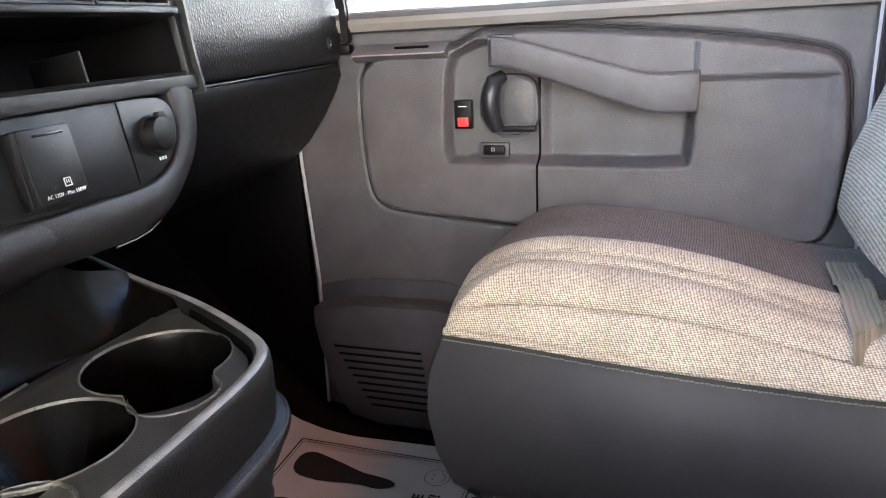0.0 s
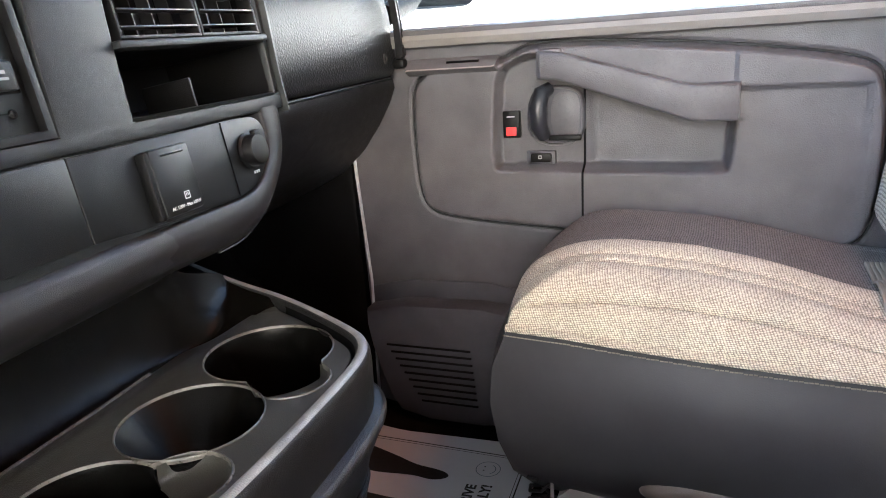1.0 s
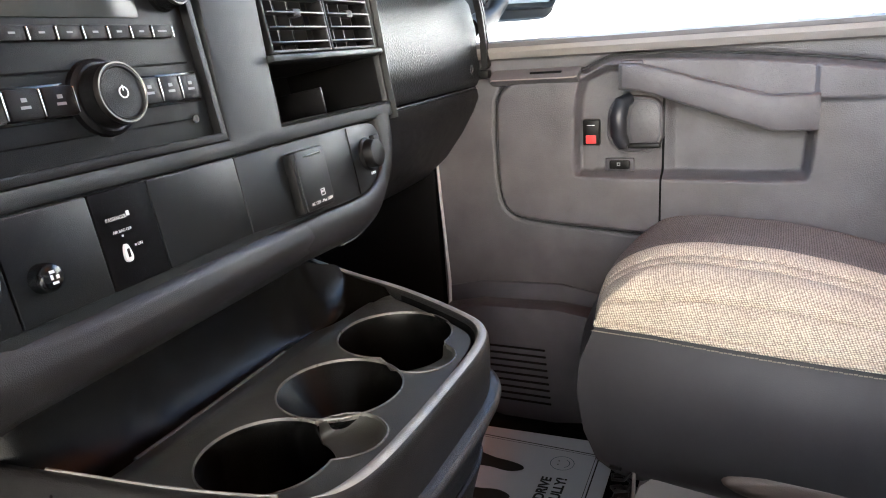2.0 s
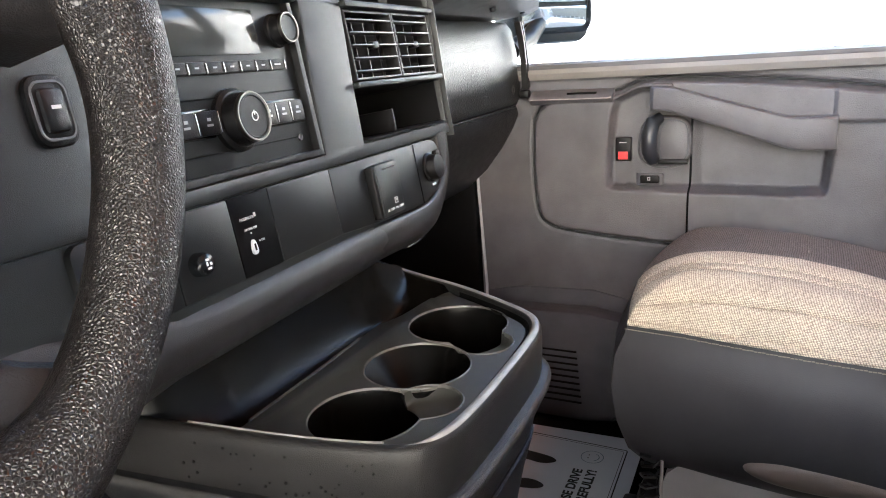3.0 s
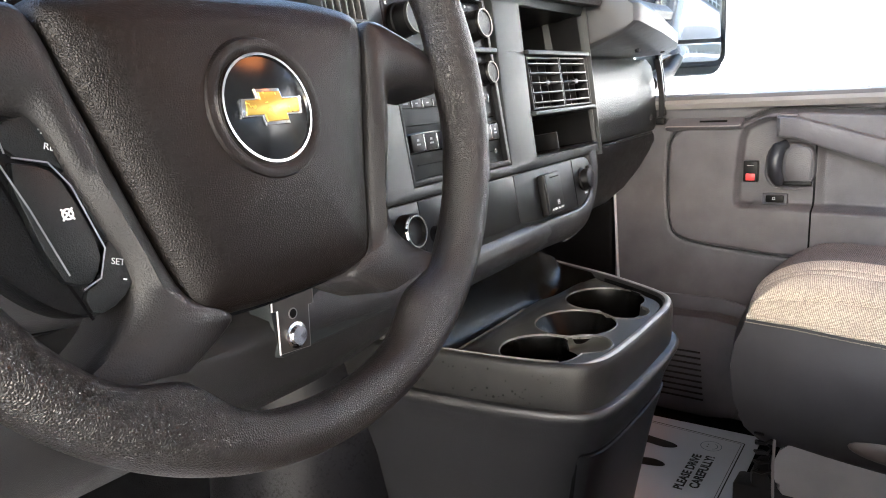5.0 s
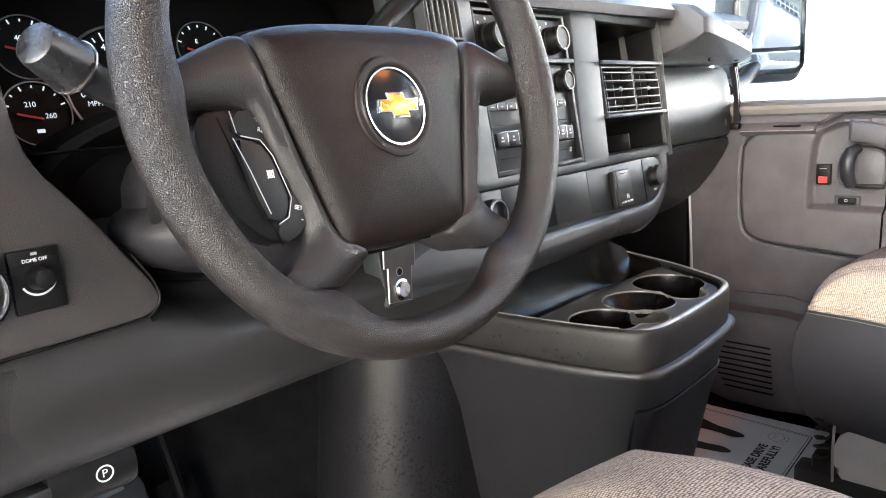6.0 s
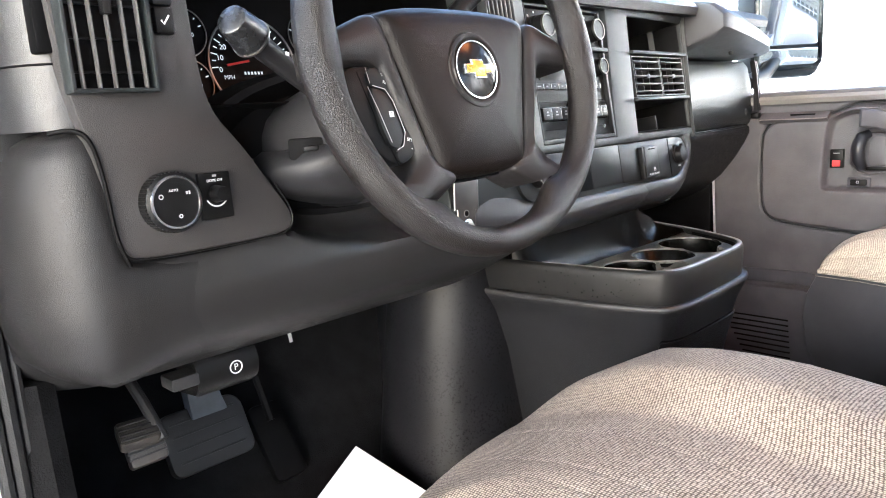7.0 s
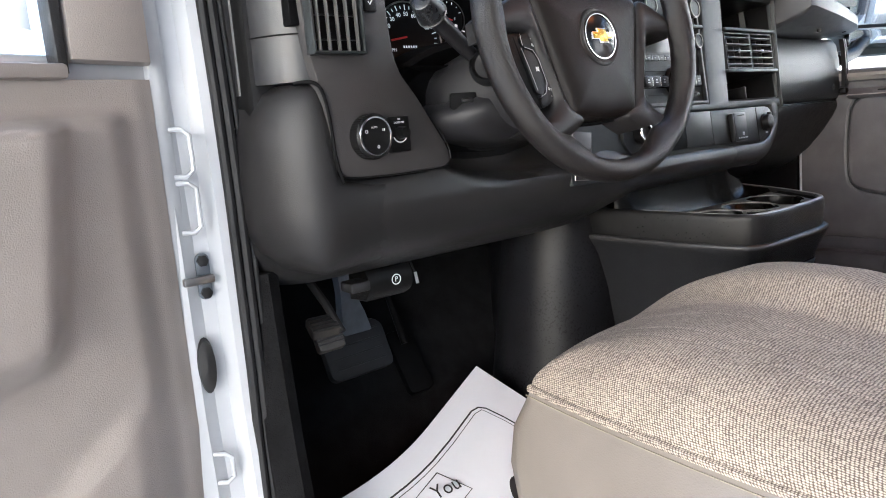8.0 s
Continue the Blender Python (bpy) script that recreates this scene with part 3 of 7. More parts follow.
        mouth = max(bm.faces, key=lambda f: f.calc_center_median().z)
        bmesh.ops.delete(bm, geom=[mouth], context="FACES_ONLY")
        bmesh.ops.reverse_faces(bm, faces=bm.faces[:])
        part(nm, put(bm, ST), mt, ip, angle=30)
    part("divider", box((su(0.285), sv(0.622), -0.035), (0.003, 0.024, 0.05), 0.001, ST), BLACK, ip)
    part("bar", box((su(0.297), sv(0.6605), 0.001), (0.196, 0.006, 0.012), 0.002, ST), STACK, ip)
    part("bar", box((su(0.303), sv(0.7355), 0.001), (0.196, 0.006, 0.012), 0.002, ST), STACK, ip)
    # body behind everything
    part("body", box((-0.62, -0.637, 0.66), (0.40, 0.116, 0.32), 0.01), BLACK, ip)
    part("body", box((-0.70, 0.15, 0.62), (0.26, 0.66, 0.30), 0.01), BLACK, ip)
    part("body", box((-0.70, 0.64, 0.66), (0.36, 0.42, 0.24), 0.01), BLACK, ip)
    # dash top
    rings = []
    for y in (-0.74, -0.6, -0.56, -0.52, -0.35, -0.18, -0.13, -0.09, 0.2, 0.42, 0.5, 0.6, 0.75, 0.84):
        hood = ease((y + 0.57) / 0.04) * ease((-0.10 - y) / 0.04)
        zf = 0.825 + 0.035 * hood
        xf = lerp(-0.405, -0.385, hood) - (0.04 if y > 0.44 else 0)
        rings.append([(xf, y, zf - 0.025), (xf + 0.004, y, zf - 0.012), (xf - 0.006, y, zf), (-0.52, y, zf + 0.022), (-0.75, y, 0.845), (-0.98, y, 0.83), (-0.98, y, 0.80), (-0.75, y, 0.80), (-0.50, y, zf - 0.02)])
    part("dash_top", loft(rings), DASH, ip, angle=50)
    return ip


IP = instrument_panel()


# ---- air vents ----
def vent(name, us, vs, w, nslat, upright, m, label, ip):
    v = part(name, cells([us[0] - 0.003, us[0], us[1], us[1] + 0.003], [vs[0] - 0.003, vs[0], vs[1], vs[1] + 0.003], {(1, 1)}, w - 0.012, w + 0.003, 0.001, m), STACK if upright else BLACK, ip, label)
    # black sheet behind the slats gives the opening its dark depth
    part("dark_backing", plate(rrect(us[0] - 0.002, vs[0] - 0.002, us[1] + 0.002, vs[1] + 0.002, 0.001), w - 0.0105 if upright else w - 0.040, w - 0.0092 if upright else w - 0.036, 0, m), DEEP, v)
    for i in range(nslat):
        f = (i + 0.5) / nslat
        if upright:
            part("slat", box((lerp(us[0], us[1], f), (vs[0] + vs[1]) / 2, w - 0.0006), (0.0018, vs[1] - vs[0], 0.0052), 0.0006, m), SLAT, v)
        else:
            bulge = 0.003 * (1 - (2 * f - 1) ** 2)
            part("slat", box(((us[0] + us[1]) / 2, lerp(vs[0], vs[1], f), w - 0.003 + bulge), (us[1] - us[0], 0.0017, 0.010), 0.0006, m), SLAT_DARK, v)
    for i in range(4):
        f = (i + 0.5) / 4
        if upright:
            part("vane", box(((us[0] + us[1]) / 2, lerp(vs[0], vs[1], f), w - 0.007), (us[1] - us[0], 0.0014, 0.004), 0, m), BLACK, v)
        else:
            part("vane", box((lerp(us[0], us[1], f), (vs[0] + vs[1]) / 2, w - 0.018), (0.0014, vs[1] - vs[0], 0.012), 0, m), SLAT_DARK, v)
    cu, cv = (us[0] + us[1]) / 2, (vs[0] + vs[1]) / 2
    part("slider", box((cu, cv + 0.01 * upright, w + 0.001), (0.007 if upright else 0.012, 0.012 if upright else 0.007, 0.008), 0.0015, m), BLACK, v)
    return v


vent("air_vent", (su(0.206), su(0.296)), (sv(0.668), sv(0.729)), -0.004, 5, False, shift(ST, 0.008, 0), "black centre air vent", IP)
vent("air_vent", (su(0.303), su(0.385)), (sv(0.668), sv(0.729)), -0.004, 5, False, shift(ST, 0.008, 0), "black centre air vent", IP)
vent("air_vent", (su(-0.160), su(-0.108)), (sv(0.757), sv(0.826)), 0.0105, 6, True, ST, "tall black air vent beside the radio", IP)


# ---- radio and climate panel ----
def knob(name, u, v, w, r, h, m, parent, ring=True, label=""):
    k = part(name, lathe([(0, w), (r * 1.06, w), (r * 1.05, w + h * 0.22), (r * 0.97, w + h * 0.28), (r * 0.94, w + h * 0.8), (r * 0.88, w + h), (r * 0.78, w + h + 0.0004), (r * 0.74, w + h - 0.0006), (0, w + h - 0.0006)], 32, shift(m, u, v)), BLACK, parent, label)
    if ring:
        part("ring", lathe([(r * 0.83, w + h - 0.001), (r * 0.93, w + h - 0.003), (r * 0.935, w + h - 0.0008), (r * 0.91, w + h + 0.0007), (r * 0.86, w + h + 0.0007), (r * 0.83, w + h)], 32, shift(m, u, v)), DARKRING, k, "dull metal ring")
    return k


def radio():
    rd = thing("radio", tuple(ST @ Vector((su(0.03), sv(0.61), -0.02))), "black car radio and climate panel set in the dashboard", "radio")
    part("panel", plate(rrect(su(-0.064), sv(0.608), su(0.130), sv(0.790), 0.004), -0.03, -0.008, 0.001, ST), PANEL, rd)
    part("bezel", cells([su(-0.066), su(-0.062), su(0.123), su(0.129)], [sv(0.606), sv(0.612), sv(0.792), sv(0.796)], {(1, 1)}, -0.02, -0.001, 0.001, ST), BLACK, rd)
    # display
    part("display", plate(rrect(su(-0.045), sv(0.694), su(0.082), sv(0.728), 0.002), -0.008, -0.0065, 0.0004, ST), LCD, rd, "grey liquid-crystal display")
    knob("tune_knob", su(0.108), sv(0.712), -0.008, 0.013, 0.015, ST, rd)
    knob("volume_knob", su(0.0325), sv(0.6465), -0.008, 0.0198, 0.0195, ST, rd, True, "round volume knob with a dull metal ring")
    part("icon", lathe([(0.0028, 0), (0.0036, 0), (0.0036, 0.0004), (0.0028, 0.0004)], 16, shift(ST, su(0.0325), sv(0.6465), 0.0118)), MARK, rd)
    part("icon", box((su(0.0325), sv(0.6465) + 0.0026, 0.0120), (0.0007, 0.0034, 0.0004), 0, ST), MARK, rd)
    part("knob_base", lathe([(0, 0), (0.0235, 0), (0.0232, 0.004), (0.0208, 0.006), (0, 0.006)], 36, shift(ST, su(0.0325), sv(0.6465), -0.008)), BLACK, rd)
    for y0, y1 in ((-0.060, 0.008), (0.057, 0.118)):
        part("key_band", box(((su(y0) + su(y1)) / 2, sv(0.647), -0.0075), (y1 - y0, 0.0205, 0.003), 0.0006, ST), GLOSS, rd)
    # one row of small preset keys, then two groups of large keys
    for i in range(9):
        u = su(-0.052 + i * 0.0185)
        part("preset_key", box((u, sv(0.685), -0.006), (0.0172, 0.0085, 0.004), 0.0008, ST), BLACK, rd)
        part("trim", box((u + 0.0092, sv(0.6845), -0.0035), (0.0010, 0.0075, 0.0012), 0.0003, ST), CHROME, rd)
        part("key_mark", box((u, sv(0.685), -0.0038), (0.004 if i % 8 else 0.008, 0.0011, 0.0003), 0, ST), DIMMARK, rd)
    for u0 in (-0.045, -0.0225, 0.0):
        part("key", box((su(u0), sv(0.647), -0.005), (0.020, 0.017, 0.006), 0.001, ST), BLACK, rd)
        part("key_mark", join(box((su(u0), sv(0.6495), -0.0018), (0.0034, 0.0022, 0.0003), 0, ST), box((su(u0), sv(0.6455), -0.0018), (0.0060, 0.0016, 0.0003), 0, ST)), DIMMARK, rd)
        part("trim", box((su(u0 + 0.0105), sv(0.647), -0.0025), (0.0012, 0.015, 0.002), 0.0004, ST), CHROME, rd)
    for u0 in (0.068, 0.087, 0.106):
        part("key", box((su(u0), sv(0.647), -0.005), (0.0175, 0.017, 0.006), 0.001, ST), BLACK, rd)
        part("key_mark", join(box((su(u0), sv(0.6495), -0.0018), (0.0034, 0.0022, 0.0003), 0, ST), box((su(u0), sv(0.6455), -0.0018), (0.0060, 0.0016, 0.0003), 0, ST)), DIMMARK, rd)
        part("trim", box((su(u0 - 0.0092), sv(0.647), -0.0025), (0.0012, 0.015, 0.002), 0.0004, ST), CHROME, rd)
    part("slot", box((su(0.03), sv(0.664), -0.0075), (0.170, 0.0012, 0.0012), 0, ST), DEEP, rd)
    part("slot", box((su(0.03), sv(0.6255), -0.0075), (0.150, 0.0010, 0.0012), 0, ST), DEEP, rd)
    part("socket", lathe([(0, 0), (0.0032, 0), (0.0026, 0.001), (0.0018, 0.001), (0.0015, -0.001)], 14, shift(ST, su(0.108), sv(0.625), -0.0075)), GLOSS, rd)
    # climate controls
    part("climate_panel", plate(rrect(su(-0.060), sv(0.740), su(0.126), sv(0.790), 0.003), -0.009, -0.006, 0.0008, ST), BLACK, rd)
    part("shelf", box((su(0.036), sv(0.7365), 0.0), (0.186, 0.006, 0.012), 0.002, ST), BLACK, rd)
    for y in (-0.037, 0.092):
        knob("climate_knob", su(y), sv(0.763), -0.006, 0.0165, 0.022, ST, rd)
        for a in range(-120, 121, 40):
            part("tick", box((su(y) + 0.0225 * math.sin(radians(a)), sv(0.763) + 0.0225 * math.cos(radians(a)), -0.0057), (0.003, 0.003, 0.0003), 0, ST), MARK, rd)
    return rd


radio()


# ---- row of switches under the radio ----
def switch_row():
    m = ST
    def blank(y0, y1, name, r=0.0015, mt=PANEL, label=""):
        return part(name, plate(rrect(su(y0), sv(0.5345), su(y1), sv(0.593), r), -0.02, -0.001, 0.0008, m), mt, IP, label)
    p = blank(-0.135, -0.066, "switch_panel", (0.03, 0.0015, 0.0015, 0.008))
    k = part("power_socket", lathe([(0, 0), (0.0165, 0), (0.0165, 0.012), (0.0135, 0.014), (0.0125, 0.010), (0, 0.010)], 28, shift(m, su(-0.093), sv(0.568), -0.001)), BLACK, p)
    part("ring", lathe([(0.0135, 0.013), (0.0158, 0.013), (0.0150, 0.0148), (0.0138, 0.0148)], 28, shift(m, su(-0.093), sv(0.568), -0.001)), CHROME, k, "bright ring of the power socket")
    p = blank(-0.065, -0.0055, "switch_panel")
    part("button", lathe([(0, 0), (0.0082, 0), (0.0080, 0.006), (0.0072, 0.0085), (0.0055, 0.0098), (0, 0.0102)], 24, shift(m, su(-0.047), sv(0.5575), -0.001)), GLOSS, p)
    part("button_mark", join(*[box((su(-0.047) + dx, sv(0.5575) + dz, 0.0094), (a, b, 0.0004), 0, m) for dx, dz, a, b in ((-0.0010, 0.0030, 0.0030, 0.0016), (-0.0018, 0.0002, 0.0014, 0.0026), (0.0016, -0.0002, 0.0018, 0.0020), (-0.0004, -0.0030, 0.0034, 0.0014))]), MARK, p)
    p = blank(-0.0045, 0.0405, "airbag_switch_panel", mt=DEEP)
    lettering("PASSENGER", 0.0030, shift(m, su(0.0100), sv(0.5760), -0.0005), p)
    part("icon", box((su(0.0195), sv(0.5772), -0.0006), (0.0024, 0.0030, 0.0003), 0, m), MARK, p)
    lettering("AIR BAG OFF", 0.0025, shift(m, su(0.0120), sv(0.5680), -0.0005), p)
    part("lamp_mark", box((su(0.0112), sv(0.5650), -0.0006), (0.0012, 0.0012, 0.0003), 0, m), MARK, p)
    part("lamp_mark", box((su(0.0185), sv(0.5575), -0.0006), (0.0012, 0.0012, 0.0003), 0, m), MARK, p)
    part("key_lock", plate(smoothed([(-0.0036, -0.0055), (0.0036, -0.0055), (0.0018, 0.0055), (-0.0018, 0.0055)], 2), 0, 0.002, 0.0004, shift(m, su(0.0105), sv(0.5545), -0.001)), MARK, p)
    part("key_slot", box((su(0.0103), sv(0.5545), 0.0012), (0.0016, 0.0052, 0.0006), 0, m), GLOSS, p)
    lettering("ON", 0.0026, shift(m, su(0.0220), sv(0.5575), -0.0005), p)
    blank(0.0415, 0.1275, "switch_panel")
    row = [(0.1285, 0.5345), (0.200, 0.5300), (0.250, 0.5280), (0.290, 0.5272), (0.312, 0.5290), (0.332, 0.5357), (0.3465, 0.5468), (0.3553, 0.5595), (0.3588, 0.5720), (0.3575, 0.5830), (0.3470, 0.5915), (0.325, 0.5930), (0.1285, 0.5930)]
    p = part("switch_panel", plate([(su(y), sv(z)) for y, z in row[:1] + smoothed(row[1:-1], 2, closed=False) + row[-1:]], -0.02, -0.001, 0.0008, m), PANEL, IP)
    # folding cover of the mains outlet
    c = part("outlet_cover", box((su(0.2125), sv(0.5592), 0.003), (0.044, 0.051, 0.012), 0.0022, m), PANEL, p)
    part("outlet_lip", box((su(0.2135), sv(0.5795), 0.0092), (0.026, 0.0018, 0.0012), 0.0004, m), GLOSS, c)
    part("hinge", box((su(0.1890), sv(0.5585), 0.003), (0.006, 0.0515, 0.0095), 0.002, m), BLACK, c)
    lettering("AC 120V - Max 150W", 0.0037, shift(m, su(0.2140), sv(0.5392), 0.0091), c)
    part("icon", join(*[box((su(0.2175) + dx, sv(0.5465) + dz, 0.0091), (a, b, 0.0003), 0.0, m) for dx, dz, a, b in ((-0.0027, 0, 0.0007, 0.0056), (0.0027, 0, 0.0007, 0.0056), (0, 0.0026, 0.0056, 0.0007), (0, -0.0026, 0.0056, 0.0007), (-0.0009, 0.0005, 0.0007, 0.0022), (0.0009, 0.0005, 0.0007, 0.0022))]), MARK, c)
    part("panel_seam", box((su(0.2945), sv(0.5605), -0.0004), (0.0009, 0.064, 0.0008), 0, m), DEEP, p)
    k = part("lighter_plug", lathe([(0, 0), (0.0165, 0), (0.0165, 0.002), (0.0145, 0.0035), (0.0140, 0.011), (0.0130, 0.0128), (0.0110, 0.0134), (0, 0.0134)], 30, shift(m, su(0.325), sv(0.563), -0.001)), BLACK, p)
    part("tab", box((su(0.328), sv(0.5775), 0.009), (0.010, 0.006, 0.006), 0.0015, m), BLACK, k)
    part("key_mark", join(*[box((su(0.325 + 0.0034 * q), sv(0.5435), -0.0002), (0.0022, 0.0026, 0.0004), 0, m) for q in range(3)]), MARK, p)
    # bright lower hook at the corner
    part("trim", tube([tuple(ST @ Vector((su(y), sv(z), -0.018))) for y, z in ((0.268, 0.4868), (0.291, 0.4868), (0.309, 0.4885), (0.322, 0.4928), (0.336, 0.4990), (0.349, 0.5080))], 0.0011, 6), CHROME, IP)
    # rocker switch to the driver's side of the radio
    s = part("rocker_switch", plate(rrect(su(-0.135), sv(0.646), su(-0.108), sv(0.685), 0.009), -0.004, 0.004, 0.0015, m), BLACK, IP)
    part("rocker_edge", tube([(x, y, 0.0035) for x, y in rrect(su(-0.132), sv(0.650), su(-0.111), sv(0.681), 0.006)], 0.0011, 6, m, closed=True), SLAT, s)
    part("rocker", box((su(-0.1215), sv(0.6655), 0.004), (0.015, 0.024, 0.006), 0.003, m), PANEL, s)
    part("key_mark", box((su(-0.1215), sv(0.667), 0.0072), (0.006, 0.002, 0.0003), 0, m), MARK, s)


switch_row()


# ---- passenger side of the dashboard ----
def passenger_dash():
    a, b = 0.430, 0.812
    pts = [(0.728, -0.462), (0.715, -0.452), (0.68, -0.444), (0.64, -0.440), (0.605, -0.440), (0.592, -0.446), (0.588, -0.458)]
    rings = [[(x - 0.06 * (y - 0.44), y, z) for z, x in pts] + [(-0.62, y, 0.59), (-0.62, y, 0.728)] for y in (a, a + 0.004, 0.55, 0.68, b - 0.006, b)]
    part("airbag_panel", loft(rings), PAD, IP, "grained black vinyl panel", angle=50)
    part("badge", lathe([(0.004, 0), (0.0075, 0), (0.0075, 0.001), (0.004, 0.001)], 18, axes((-0.4585, 0.770, 0.618), (0, 1, 0), (1, 0.06, 0))), SLAT, IP)
    # pull bar at the outer end
    for y in (0.7985, 0.8075):
        part("end_grip", loft([[(x - 0.004, y - 0.0032, z), (x + 0.006, y - 0.0026, z), (x + 0.006, y + 0.0026, z), (x - 0.004, y + 0.0032, z)] for x, z in ((-0.452, 0.616), (-0.448, 0.620), (-0.449, 0.66), (-0.453, 0.700), (-0.458, 0.727))]), BLACK, IP, angle=30)
    part("end_cap", box((-0.452, 0.808, 0.608), (0.018, 0.018, 0.014), 0.004), BLACK, IP)
    # glove box below
    low = [(-0.448, 0.585), (-0.446, 0.572), (-0.456, 0.55), (-0.478, 0.515), (-0.51, 0.475), (-0.55, 0.44), (-0.60, 0.415)]
    rings = [[(x - 0.06 * (y - 0.44), y, z) for x, z in low] + [(-0.70, y, 0.42), (-0.70, y, 0.588)] for y in (0.418, 0.423, 0.55, 0.7, 0.812, 0.816)]
    part("glove_box", loft(rings), BLACK, IP, "black glove box lid", angle=50)
    part("trim", tube([(-0.449 - 0.06 * (y - 0.44), y, 0.5875) for y in (0.43, 0.55, 0.7, 0.81)], 0.0016, 6), STACK, IP)
    # upper shelf that juts out over the panel
    keys = [(0.430, [(-0.46, 0.738), (-0.42, 0.750), (-0.405, 0.762), (-0.404, 0.79), (-0.42, 0.812), (-0.46, 0.828)]),
            (0.436, [(-0.446, 0.735), (-0.378, 0.764), (-0.362, 0.776), (-0.363, 0.798), (-0.386, 0.817), (-0.45, 0.832)]),
            (0.445, [(-0.446, 0.735), (-0.376, 0.762), (-0.356, 0.775), (-0.357, 0.800), (-0.382, 0.820), (-0.45, 0.834)]),
            (0.58, [(-0.450, 0.734), (-0.392, 0.750), (-0.370, 0.763), (-0.370, 0.785), (-0.394, 0.806), (-0.46, 0.826)]),
            (0.715, [(-0.455, 0.733), (-0.412, 0.739), (-0.390, 0.750), (-0.390, 0.766), (-0.41, 0.786), (-0.47, 0.815)]),
            (0.78, [(-0.462, 0.733), (-0.432, 0.736), (-0.414, 0.743), (-0.414, 0.756), (-0.434, 0.774), (-0.50, 0.805)]),
            (0.825, [(-0.50, 0.733), (-0.49, 0.735), (-0.480, 0.738), (-0.480, 0.746), (-0.50, 0.760), (-0.54, 0.79)])]
    rings = [[(x, y, z) for x, z in p] + [(-0.60, y, 0.83), (-0.60, y, 0.735), (-0.50, y, 0.733)] for y, p in keys]
    part("dash_shelf", loft(rings), SHELF_LIT, IP, "jutting top shelf of the dashboard", angle=40)
    for y in (0.60, 0.72):
        part("bumper", lathe([(0, 0), (0.005, 0), (0.004, 0.006), (0, 0.007)], 12, axes((-0.42, y, 0.742), (0, 1, 0), (0.2, 0, -1))), BLACK, IP)


passenger_dash()


# ---- driver's side of the dashboard ----
def du(y):
    return y + 0.60


def dv(z):
    return z - 0.60


def driver_panel():
    # tower that holds the side vent and the switches
    out = smoothed([(du(-0.662), dv(0.80)), (du(-0.656), dv(0.69)), (du(-0.643), dv(0.645)), (du(-0.637), dv(0.58)), (du(-0.628), dv(0.561)), (du(-0.60), dv(0.5575)), (du(-0.50), dv(0.5575)), (du(-0.472), dv(0.560)), (du(-0.468), dv(0.575)), (du(-0.488), dv(0.605)), (du(-0.515), dv(0.645)), (du(-0.541), dv(0.675)), (du(-0.547), dv(0.72)), (du(-0.549), dv(0.80))], 2)
    part("switch_fascia", plate(out, -0.03, 0.0, 0.004, DP), DASH, IP)
    part("seam", plate(smoothed([(x * 1.0, y) for x, y in [(du(-0.648), dv(0.66)), (du(-0.6405), dv(0.58)), (du(-0.630), dv(0.5575)), (du(-0.60), dv(0.5545)), (du(-0.50), dv(0.5545)), (du(-0.469), dv(0.557)), (du(-0.4645), dv(0.575)), (du(-0.50), dv(0.63))]], 2), -0.03, -0.006, 0, DP), DEEP, IP)
    # outer shoulder, rolling away to the door
    rings = []
    for z, f in ((0.40, 0.0), (0.47, 0.3), (0.664, 1.0), (0.70, 1.0), (0.76, 1.0), (0.83, 1.0)):
        ring = []
        for k in range(9):
            a = radians(90 * k / 8)
            ring.append((-0.475 + 0.106 * math.cos(a) * (0.55 + 0.45 * f), -0.645 - 0.050 * math.sin(a), z))
        rings.append(ring + [(-0.62, -0.695, z), (-0.62, -0.645, z)])
    part("side_shoulder", loft(rings[2:]), SHOULDER, IP, angle=50)
    part("side_slot", box((-0.380, -0.662, 0.768), (0.028, 0.012, 0.098), 0.002), DEEP, IP)
    part("shoulder_seam", tube([(-0.475 + 0.1064 * math.cos(a), -0.645 - 0.0504 * math.sin(a), 0.712) for a in [radians(6 + 8 * k) for k in range(9)]], 0.0009, 6), DEEP, IP)
    # end cap
    skin = sorted((z, x) for x, _, z in bolster_profile(-0.555)[:12])
    rings = []
    for z, wd in ((0.455, 0.2), (0.463, 0.55), (0.482, 0.85), (0.52, 1.0), (0.538, 1.0), (0.5475, 1.0), (0.554, 1.0), (0.562, 1.0), (0.58, 0.98), (0.61, 0.92), (0.640, 0.80), (0.654, 0.66), (0.661, 0.45), (0.664, 0.2)):
        ring = []
        for k in range(9):
            a = radians(95 * k / 8 - 5)
            ring.append((-0.462 + 0.106 * math.cos(a) * (0.7 + 0.3 * wd), -0.645 - 0.064 * math.sin(a) * wd, z))
        back = 0.020 * ease((z - 0.548) / 0.012)
        xb = interp(z, skin) - 0.0015 - back
        blend = [(xb, -0.555, z), (lerp(xb, ring[0][0] - back, 0.28), -0.590, z), (lerp(xb, ring[0][0] - 0.5 * back, 0.72), -0.618, z)]
        rings.append(blend + ring + [(-0.60, -0.645 - 0.05 * wd, z), (-0.60, -0.555, z)])
    part("end_cap", loft(rings), KNEE, IP, "smooth end cap of the dashboard", angle=55)
    part("cap_seam", tube(smoothed([(-0.374, -0.668, 0.662), (-0.362, -0.653, 0.664), (-0.3565, -0.644, 0.655), (-0.3545, -0.6395, 0.62), (-0.354, -0.638, 0.58), (-0.3545, -0.630, 0.5565)], 2, closed=False), 0.0018, 6), DEEP, IP)
